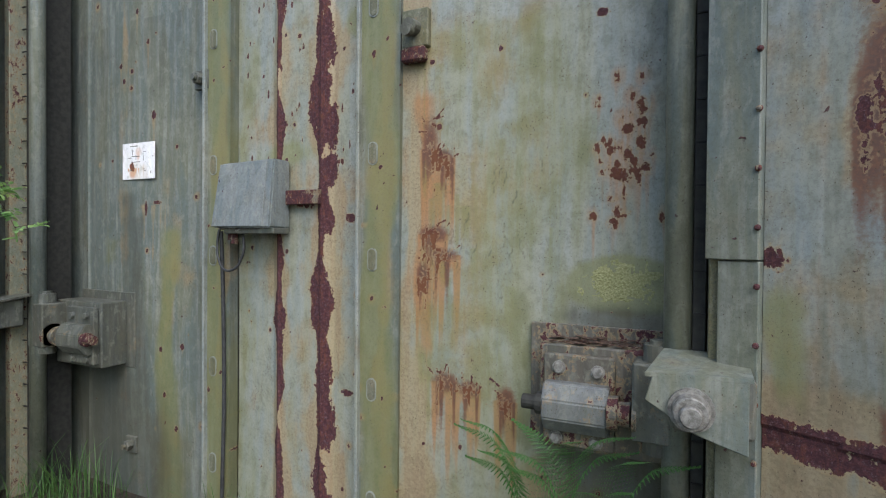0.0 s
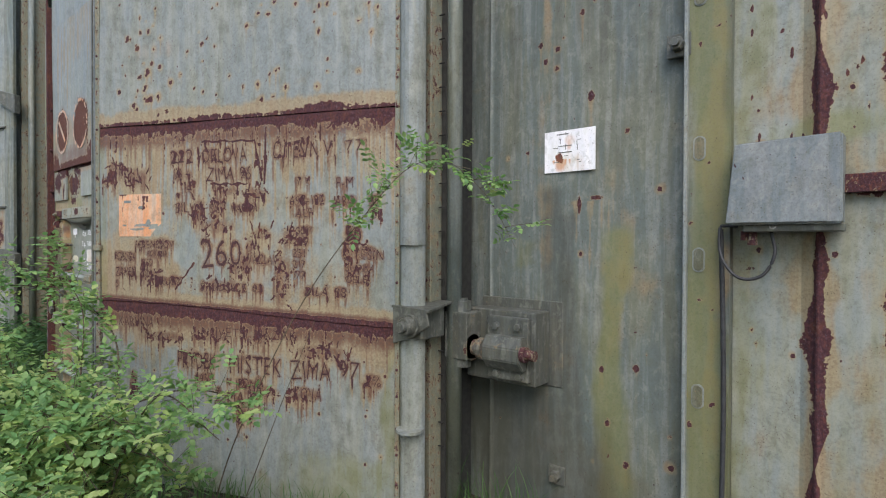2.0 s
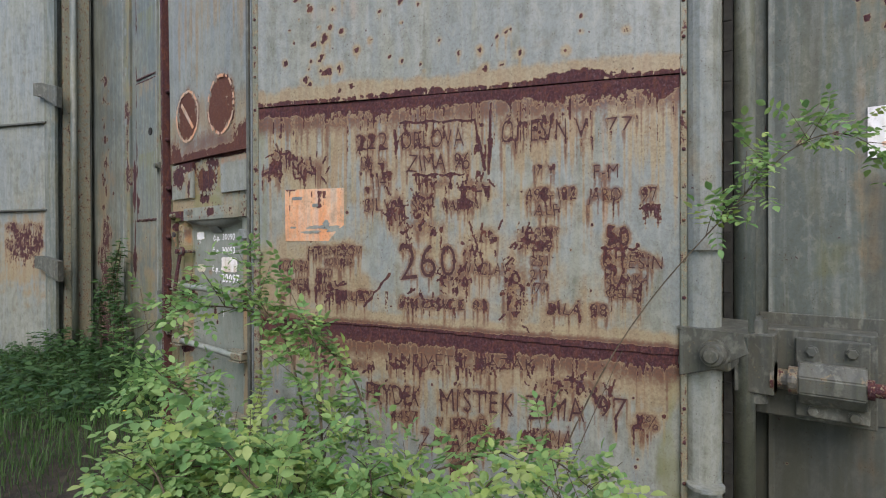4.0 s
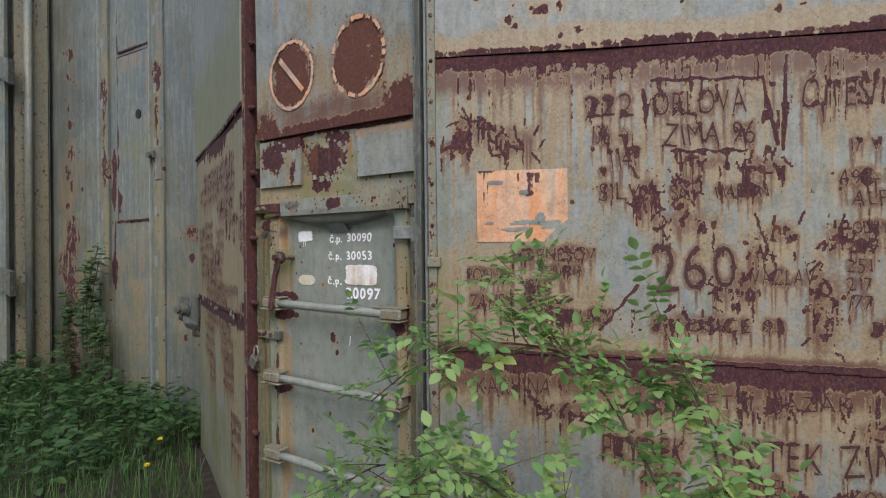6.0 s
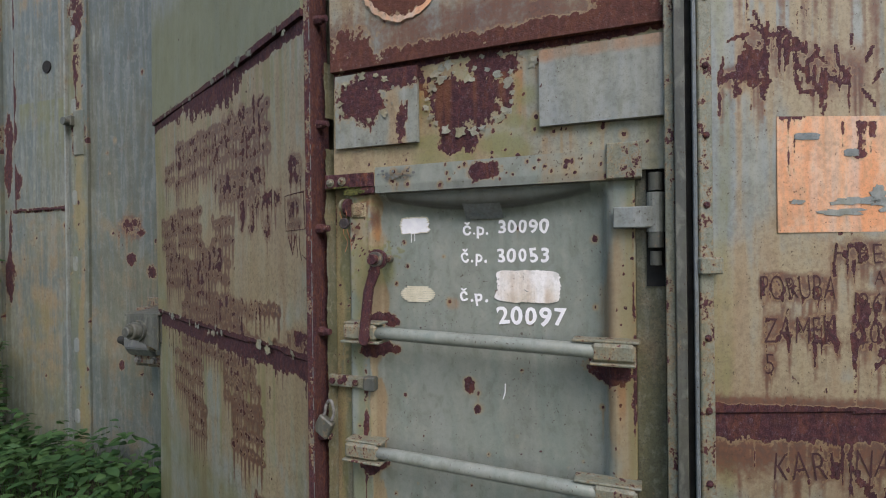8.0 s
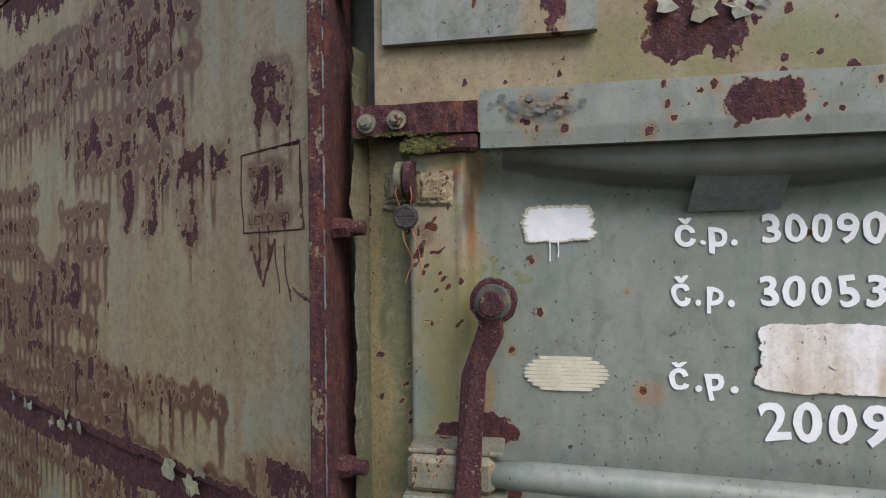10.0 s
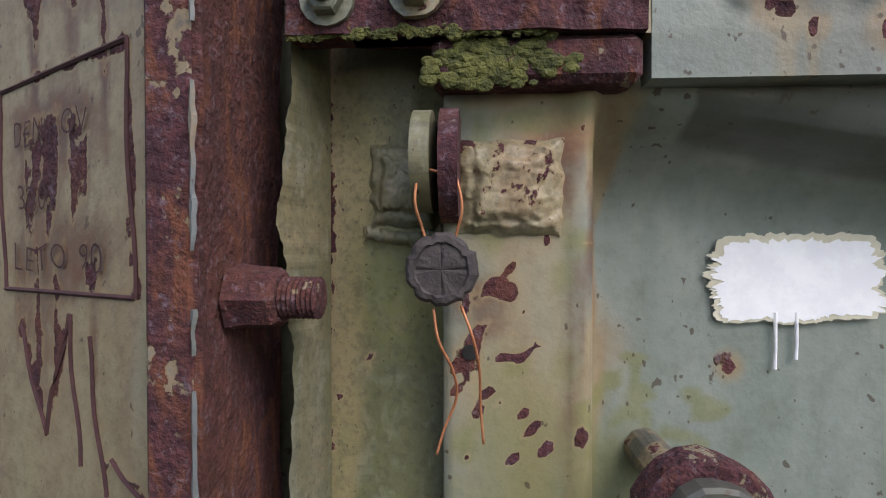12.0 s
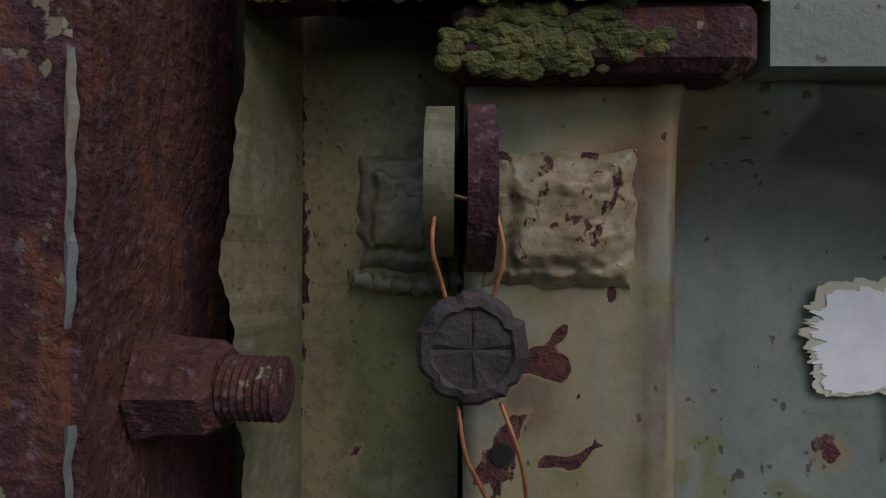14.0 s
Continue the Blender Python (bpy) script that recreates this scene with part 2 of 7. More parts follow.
MOSS = plain("yellow_green_moss", (0.0394, 0.045, 0.0101), (0.124, 0.124, 0.031), 0.95, scale=140, bump=1.0, dist=0.004)
CABLE = plain("black_cable_sheath", (0.018, 0.0192, 0.021), (0.042, 0.0432, 0.045), 0.6)
ORANGE = painted_steel("faded_orange_primer", (0.80, 0.36, 0.17), (0.80, 0.46, 0.27), gloss=0.6, value=0.85)
SOIL = plain("leaf_litter_soil", (0.015, 0.012, 0.0078), (0.051, 0.039, 0.024), 0.95, scale=14, bump=1.0, dist=0.03)
BARK = plain("thorny_cane_bark", (0.0455, 0.0358, 0.0195), (0.111, 0.0845, 0.052), 0.8, scale=60)
LITTER = plain("dead_leaves", (0.0325, 0.0195, 0.013), (0.143, 0.0845, 0.0585), 0.9, scale=60)
LEAF = leaf_mat("rose_leaf", (0.14, 0.298, 0.0994), (0.282, 0.43, 0.149))
YOUNG = leaf_mat("young_leaf", (0.282, 0.407, 0.102), (0.407, 0.5, 0.187))
GRASS = leaf_mat("grass_blade", (0.0396, 0.112, 0.0251), (0.0924, 0.185, 0.0462), 3)
HERB = leaf_mat("nettle_leaf", (0.0341, 0.0961, 0.031), (0.0806, 0.164, 0.0527), 3)
FERN = leaf_mat("fern_frond_green", (0.042, 0.144, 0.036), (0.096, 0.228, 0.06))
YELLOW = plain("dandelion_yellow", (0.75, 0.50, 0.02), (0.80, 0.60, 0.03), 0.7)


# ---- building helpers ----
def face_frame(x, y, angle):
    """Local x along the wall, y into it, z up."""
    return pose(x, y, 0, 0, 0, angle)


def link_mesh(name, bm, material, matrix=None, parent=None, label=""):
    me = bpy.data.meshes.new(name)
    bmesh.ops.recalc_face_normals(bm, faces=bm.faces)
    bm.to_mesh(me)
    bm.free()
    me.materials.append(material)
    for p in me.polygons:
        p.use_smooth = False
    ob = new(name, me)
    if parent is not None:
        ob.parent = parent
    if matrix is not None:
        ob.matrix_local = matrix
    if label:
        ob["label"] = label
    return ob


def part(name, bm, material, parent, label="", smooth=False):
    ob = link_mesh(name, bm, material, None, parent, label)
    if smooth:
        for p in ob.data.polygons:
            p.use_smooth = True
    return ob


def thing(name, matrix, label, category, group="", kind=""):
    ob = new(name)
    ob.empty_display_size = 0.1
    ob.matrix_world = matrix
    return tagged(ob, label, category, group, kind)


def box(bm, x0, x1, y0, y1, z0, z1, bevel=0.002, lean=None):
    vs = [bm.verts.new((x, y, z)) for x in (x0, x1) for y in (y0, y1) for z in (z0, z1)]
    fs = [bm.faces.new([vs[i] for i in q]) for q in ((0, 1, 3, 2), (4, 6, 7, 5), (0, 4, 5, 1), (2, 3, 7, 6), (0, 2, 6, 4), (1, 5, 7, 3))]
    if lean:
        for v in vs:
            v.co.z += (v.co.x - x0) * lean
    if bevel:
        es = list({e for f in fs for e in f.edges})
        bmesh.ops.bevel(bm, geom=es, offset=bevel, segments=1, affect="EDGES")
    return vs


def prism(bm, outline, y0, y1, bevel=0.0):
    """An outline in x and z, run from depth y0 to y1."""
    a = [bm.verts.new((x, y0, z)) for x, z in outline]
    b = [bm.verts.new((x, y1, z)) for x, z in outline]
    fs = [bm.faces.new(a), bm.faces.new(b[::-1])]
    k = len(a)
    for i in range(k):
        fs.append(bm.faces.new((a[i], b[i], b[(i + 1) % k], a[(i + 1) % k])))
    if bevel:
        es = list({e for f in fs for e in f.edges})
        bmesh.ops.bevel(bm, geom=es, offset=bevel, segments=1, affect="EDGES")


def column(bm, outline, z0, z1):
    """An outline in x and y, run up from z0 to z1."""
    a = [bm.verts.new((x, y, z0)) for x, y in outline]
    b = [bm.verts.new((x, y, z1)) for x, y in outline]
    bm.faces.new(a)
    bm.faces.new(b[::-1])
    k = len(a)
    for i in range(k):
        bm.faces.new((a[i], b[i], b[(i + 1) % k], a[(i + 1) % k]))


def tube(bm, pts, r, seg=10, wob=0.0):
    """A round bar along the points; r is one radius or one for each point."""
    pts = [Vector(p) for p in pts]
    rs = r if isinstance(r, (list, tuple)) else [r] * len(pts)
    rings = []
    for i, p in enumerate(pts):
        d = (pts[min(i + 1, len(pts) - 1)] - pts[max(i - 1, 0)]).normalized()
        up = Vector((0, 0, 1)) if abs(d.z) < 0.9 else Vector((1, 0, 0))
        a = d.cross(up).normalized()
        b = d.cross(a)
        ring = []
        for k in range(seg):
            t = 2 * math.pi * k / seg
            rr = rs[i] * (1 + wob * noise.noise(p * 60 + Vector((k, 0, 0))))
            ring.append(bm.verts.new(p + a * math.cos(t) * rr + b * math.sin(t) * rr))
        rings.append(ring)
    for i in range(len(rings) - 1):
        for k in range(seg):
            bm.faces.new((rings[i][k], rings[i][(k + 1) % seg], rings[i + 1][(k + 1) % seg], rings[i + 1][k]))
    bm.faces.new(rings[0][::-1])
    bm.faces.new(rings[-1])


def nut(bm, c, axis, r, h, seg=6):
    """A hexagon nut or head: from c along axis."""
    c, axis = Vector(c), Vector(axis).normalized()
    tube(bm, [c, c + axis * h * 0.85, c + axis * h], [r, r, r * 0.86], seg)


def spline(pts, n=8):
    """A smooth line through the points."""
    p = [Vector(q) for q in pts]
    p = [p[0] * 2 - p[1]] + p + [p[-1] * 2 - p[-2]]
    out = []
    for i in range(1, len(p) - 2):
        for k in range(n):
            t = k / n
            out.append(0.5 * ((2 * p[i]) + (p[i + 1] - p[i - 1]) * t + (2 * p[i - 1] - 5 * p[i] + 4 * p[i + 1] - p[i + 2]) * t * t
                              + (3 * p[i] - p[i - 1] - 3 * p[i + 1] + p[i + 2]) * t ** 3))
    out.append(p[-2])
    return out


def B():
    return bmesh.new()


GLYPHS = {}


def glyph(ch, weight=-0.014):
    """Triangles of one letter of the built-in font, cap height about 0.7, and its width."""
    if (ch, weight) not in GLYPHS:
        cu = bpy.data.curves.new("glyph", "FONT")
        cu.body = ch
        cu.resolution_u = 3
        cu.offset = weight
        ob = new("glyph", cu)
        bpy.context.view_layer.update()
        dep = bpy.context.evaluated_depsgraph_get()
        me = bpy.data.meshes.new_from_object(ob.evaluated_get(dep))
        me.calc_loop_triangles()
        co = np.array([v.co[:2] for v in me.vertices]).reshape(-1, 2)
        tri = np.array([t.vertices[:] for t in me.loop_triangles], int).reshape(-1, 3)
        bpy.data.objects.remove(ob)
        bpy.data.curves.remove(cu)
        bpy.data.meshes.remove(me)
        GLYPHS[ch, weight] = (co, tri, (co[:, 0].max() if len(co) else 0.3) + 0.09)
    return GLYPHS[ch, weight]


def lettering(text, x0, x1, z0, height, shake, rng, tilt=0.0, weight=-0.014):
    """The letters of a hand-made line between x0 and x1, standing on z0: lists of (points, triangles)."""
    total = sum(glyph(c, weight)[2] for c in text)
    sx, sz = (x1 - x0) / total, height / 0.69
    out, x = [], 0.0
    for c in text:
        co, tri, w = glyph(c, weight)
        if len(co):
            p = co * (sx, sz)
            a = rng.normal(0, shake)
            mid = p.mean(0)
            q = (p - mid) @ np.array([[math.cos(a), math.sin(a)], [-math.sin(a), math.cos(a)]]) * (1 + rng.normal(0, shake * 0.5)) + mid
            px = x0 + x * sx + q[:, 0]
            out.append((np.stack([px, z0 + q[:, 1] + rng.normal(0, shake * 0.18) * height + tilt * (px - x0)], 1), tri))
        x += w
    return out


class Wear:
    """Wear of a sheet of steel on a fine grid: rust, run stains, algae, orange bloom and grime with painted shade, each
    0 to 1.
    """

    def __init__(self, u0, u1, z0, z1, step, seed):
        self.u = np.arange(u0, u1 + step * 0.5, step)
        self.z = np.arange(z0, z1 + step * 0.5, step)
        self.u[-1], self.z[-1] = u1, z1
        self.U, self.Z = np.meshgrid(self.u, self.z)
        self.step, self.rng = step, np.random.default_rng(seed)
        self.layer = {k: np.zeros_like(self.U) for k in ("rust", "stain", "algae", "orange", "dirt", "smear")}

    def put(self, kind, v):
        self.layer[kind] = np.maximum(self.layer[kind], np.clip(v, 0, 1))

    def blob(self, kind, u, z, ru, rz, amp=0.8, hard=1.0):
        i0, i1 = np.searchsorted(self.u, [u - 1.45 * ru, u + 1.45 * ru])
        j0, j1 = np.searchsorted(self.z, [z - 1.45 * rz, z + 1.45 * rz])
        if i1 <= i0 or j1 <= j0:
            return
        d = np.sqrt(((self.U[j0:j1, i0:i1] - u) / ru) ** 2 + ((self.Z[j0:j1, i0:i1] - z) / rz) ** 2)
        cell = self.layer[kind][j0:j1, i0:i1]
        np.maximum(cell, np.clip(amp * np.clip((1.4 - d) * 1.05 * hard, 0, 1), 0, 1), out=cell)

    def strokes(self, n, u, z, ru, rz, amp=0.7, thick=0.006, kind="rust"):
        """Short slanting scratches."""
        for _ in range(n):
            a, b = u + self.rng.uniform(-1, 1) * ru, z + self.rng.uniform(-1, 1) * rz
            t, long = self.rng.uniform(0, 3.14), self.rng.uniform(0.02, 0.06)
            for k in np.linspace(0, 1, 7):
                self.blob(kind, a + k * long * math.cos(t), b + k * long * math.sin(t), thick, thick, amp)

    def seam(self, kind, z, up, down, amp=0.9, slope=0.0, u0=-9, u1=9):
        d = self.Z - (z + slope * (self.U - self.u[0]))
        v = np.where(d > 0, 1 - d / up, 1 + d / down)
        self.put(kind, amp * np.clip(v * 2, 0, 1) * ((self.U > u0) & (self.U < u1)))

    def upright(self, kind, u, w, amp=0.9, z0=-9, z1=9, vary=0.4, freq=2.0, phase=0.0):
        ww = w * (1 + vary * np.sin(self.Z * freq * 3 + phase) + vary * 0.7 * np.sin(self.Z * freq * 7.7 + phase * 2))
        uu = u + 0.3 * w * np.sin(self.Z * freq * 4.1 + phase)
        self.put(kind, amp * np.clip((1.45 - np.abs(self.U - uu) / np.maximum(ww, 1e-3)) * 1.0, 0, 1) * np.clip((self.Z - z0) / 0.12, 0, 1) * np.clip((z1 - self.Z) / 0.12, 0, 1))

    def drip(self, u, z, length, w, amp=0.6, kind="rust"):
        i0, i1 = np.searchsorted(self.u, [u - 3 * w, u + 3 * w])
        j0, j1 = np.searchsorted(self.z, [z - length, z])
        if i1 <= i0 or j1 <= j0:
            return
        U, Z = self.U[j0:j1, i0:i1], self.Z[j0:j1, i0:i1]
        f = (z - Z) / length
        v = amp * np.clip(1.4 - np.abs(U - u) / (w * (1 - 0.5 * f)), 0, 1) * (1 - f ** 2)
        self.layer[kind][j0:j1, i0:i1] = np.maximum(self.layer[kind][j0:j1, i0:i1], v)

    def letters(self, made, amp=0.75, drips=1.0, halo=0.5, bleed=0.62):
        hit = np.zeros_like(self.U, bool)
        for p, tri in made:
            for t in tri:
                a, b, c = p[t]
                i0, i1 = np.searchsorted(self.u, [min(a[0], b[0], c[0]) - self.step, max(a[0], b[0], c[0]) + self.step])
                j0, j1 = np.searchsorted(self.z, [min(a[1], b[1], c[1]) - self.step, max(a[1], b[1], c[1]) + self.step])
                U, Z = self.U[j0:j1, i0:i1], self.Z[j0:j1, i0:i1]
                def side(o, q):
                    return (q[0] - o[0]) * (Z - o[1]) - (q[1] - o[1]) * (U - o[0])
                s1, s2, s3 = side(a, b), side(b, c), side(c, a)
                e = self.step * 0.02
                hit[j0:j1, i0:i1] |= ((s1 >= -e) & (s2 >= -e) & (s3 >= -e)) | ((s1 <= e) & (s2 <= e) & (s3 <= e))
            for _ in range(int(3 * drips + 0.5)):
                k = p[self.rng.integers(len(p))]
                self.drip(k[0], k[1], self.rng.uniform(0.03, 0.13), self.rng.uniform(0.0035, 0.006), 0.60)
                self.drip(k[0], k[1], self.rng.uniform(0.10, 0.30), self.rng.uniform(0.006, 0.014), 0.6, "stain")
                self.drip(k[0], k[1], self.rng.uniform(0.04, 0.16), self.rng.uniform(0.005, 0.009), bleed, "smear")
        self.put("rust", np.clip(self.blur(hit.astype(float), 1) * 1.4, 0, 1) * amp)
        self.put("rust", np.clip(self.blur(hit.astype(float), 3) * 1.6, 0, 1) * halo)
        self.put("stain", np.clip(self.blur(hit.astype(float), 7) * 2.0, 0, 0.62))
        self.put("smear", np.clip(self.blur(hit.astype(float), 2) * 1.3, 0, bleed))

    @staticmethod
    def blur(a, k):
        for axis in (0, 1):
            for _ in range(2):
                pad = [(0, 0), (0, 0)]
                pad[axis] = (k + 1, k)
                c = np.cumsum(np.pad(a, pad, mode="edge"), axis=axis)
                n = a.shape[axis]
                hi = np.take(c, range(2 * k + 1, 2 * k + 1 + n), axis=axis)
                lo = np.take(c, range(0, n), axis=axis)
                a = (hi - lo) / (2 * k + 1)
        return a

    def scribble(self, n, u, z, ru, rz, amp=0.75):
        """Illegible scratches: short strokes crossing one another."""
        for _ in range(n):
            a, b = self.rng.uniform(-1, 1, 2)
            p = np.array([u + a * ru, z + b * rz])
            d = self.rng.normal(0, 1, 2) * (0.5, 1.0)
            d = d / (np.linalg.norm(d) + 1e-6) * self.rng.uniform(0.015, 0.05)
            for s in np.linspace(0, 1, 9):
                q = p + d * s
                i, j = np.searchsorted(self.u, q[0]), np.searchsorted(self.z, q[1])
                if 1 < i < len(self.u) - 1 and 1 < j < len(self.z) - 1:
                    cell = self.layer["rust"][j - 1:j + 1, i - 1:i + 1]
                    np.maximum(cell, amp, out=cell)

    def weep(self, n, z, u0, u1, lo=0.05, hi=0.3, amp=0.6, w=(0.004, 0.012), kind="rust", slope=0.0):
        for _ in range(n):
            u = self.rng.uniform(u0, u1)
            self.drip(u, z + slope * (u - self.u[0]), self.rng.uniform(lo, hi), self.rng.uniform(*w), amp, kind)

    def pits(self, n, u0, u1, z0, z1, lo=0.006, hi=0.016, run=0.5):
        for _ in range(n):
            u, z, r = self.rng.uniform(u0, u1), self.rng.uniform(z0, z1), self.rng.uniform(lo, hi)
            self.blob("rust", u, z, r, r * 1.2, 0.95)
            self.blob("stain", u, z, r * 2.2, r * 2.5, 0.6)
            if self.rng.random() < run:
                self.drip(u, z, self.rng.uniform(0.04, 0.2), r * 0.7, 0.5, "stain")

    def sheet(self, name, material, matrix, parent=None, label="", depth=None, thick=0.012, warp=None):
        """The sheet itself: a grid that bulges by depth(U, Z), with folded edges."""
        if warp is not None:
            self.Z = warp(self.U, self.Z)
        D = np.zeros_like(self.U) if depth is None else depth(self.U, self.Z)
        nz, nu = self.U.shape
        co = np.stack([self.U, D, self.Z], 2).reshape(-1, 3)
        idx = np.arange(nz * nu).reshape(nz, nu)
        quads = np.stack([idx[:-1, :-1], idx[:-1, 1:], idx[1:, 1:], idx[1:, :-1]], 2).reshape(-1, 4)
        edge = np.concatenate([idx[0, :], idx[1:, -1], idx[-1, -2::-1], idx[-2:0:-1, 0]])
        back = co[edge] + (0, thick, 0)
        k0, k = len(co), len(edge)
        j = np.arange(k)
        skirt = np.stack([edge[j], k0 + j, k0 + (j + 1) % k, edge[(j + 1) % k]], 1)
        me = bpy.data.meshes.new(name)
        me.from_pydata(np.concatenate([co, back]).tolist(), [], np.concatenate([quads, skirt]).tolist())
        for key, v in self.layer.items():
            if v.max() > 0:
                at = me.attributes.new(key, "FLOAT", "POINT")
                flat = v.reshape(-1)
                at.data.foreach_set("value", np.concatenate([flat, flat[edge]]).astype(np.float32))
        me.materials.append(material)
        ob = new(name, me)
        if parent is not None:
            ob.parent = parent
        ob.matrix_local = matrix
        if label:
            ob["label"] = label
        return ob


def writing(name, made, material, parent, matrix, y, label="", depth=None):
    """Letters as a thin skin on a surface."""
    for p, tri in made:
        bm = B()
        ys = np.full(len(p), y) if depth is None else y + depth(p[:, 0], p[:, 1])
        vs = [bm.verts.new((q[0] + 0.003 * noise.noise(Vector((q[0] * 45, 0, q[1] * 45))), d, q[1] + 0.003 * noise.noise(Vector((q[0] * 45, 5, q[1] * 45))))) for q, d in zip(p, ys)]
        for t in tri:
            if len({int(i) for i in t}) == 3:
                face = bm.faces.get([vs[i] for i in t])
                if face is None:
                    bm.faces.new([vs[i] for i in t])
        link_mesh(name, bm, material, matrix, parent, label)


WORLD = {}
PLAIN = Matrix.Identity(4)


def group_of(name, matrix, label, category, group="", kind=""):
    ob = thing(name, matrix, label, category, group, kind)
    WORLD[ob] = matrix.copy()
    return ob


def fit_part(name, bm, material, parent, F=PLAIN, label="", smooth=False):
    """A part whose mesh is given in the frame F."""
    base = WORLD[parent]
    bmesh.ops.transform(bm, matrix=base.inverted() @ F, verts=bm.verts)
    ob = part(name, bm, material, parent, label, smooth)
    WORLD[ob] = base
    return ob


def fit_sheet(wear, name, material, parent, F, label="", depth=None, thick=0.012, warp=None):
    ob = wear.sheet(name, material, WORLD[parent].inverted() @ F, parent, label, depth, thick, warp)
    WORLD[ob] = F.copy()
    return ob


def fit_writing(name, made, material, parent, F, y, label="", depth=None):
    return writing(name, made, material, parent, WORLD[parent].inverted() @ F, y, label, depth)


GROUND, TOP = -0.08, 6.0
RPF = face_frame(-6.08, 0.833, 23.3)
LPF = face_frame(-8.93, 1.71, -27.1)
NLF = face_frame(-0.05, 1.86, -27.0)
CPF = face_frame(-14.98, 0.833, 23.3)
BWF = face_frame(0, 2.25, 0)
BLF = face_frame(-8.9, 2.25, 0)
rng = np.random.default_rng(5)

# ---- ground ----
bm = B()
N = 60
ext = np.sign(np.linspace(-1, 1, N)) * np.abs(np.linspace(-1, 1, N)) ** 3.2
gv = [[bm.verts.new((-5 + 400 * a, 400 * b, GROUND + 0.05 * noise.noise(Vector((a * 400, b * 400, 0)) * 0.8) - (0.04 if abs(b) < 0.02 else 0.0))) for a in ext] for b in ext]
for i in range(N - 1):
    for j in range(N - 1):
        bm.faces.new((gv[i][j], gv[i][j + 1], gv[i + 1][j + 1], gv[i + 1][j]))
ground = tagged(link_mesh("ground", bm, SOIL), "dark soil and leaf litter before the steel wall", "ground", kind="structure")
for p in ground.data.polygons:
    p.use_smooth = True

# ---- solid bodies behind the gates ----
for dx, back in ((-8.9, 0.0), (0.0, 0.0), (8.98, 0.16)):
    bm = B()
    column(bm, [(dx - 9.0, 2.5), (dx - 8.97, 1.80 + back), (dx - 7.30, 0.97 + back), (dx - 5.98, 0.97), (dx - 4.12, 1.76), (dx - 4.10, 2.5)], GROUND - 0.1, TOP - 0.03)
    tagged(link_mesh("wall_gate_core", bm, WALL), "grey-green steel core behind the gate leaves", "wall", kind="structure")


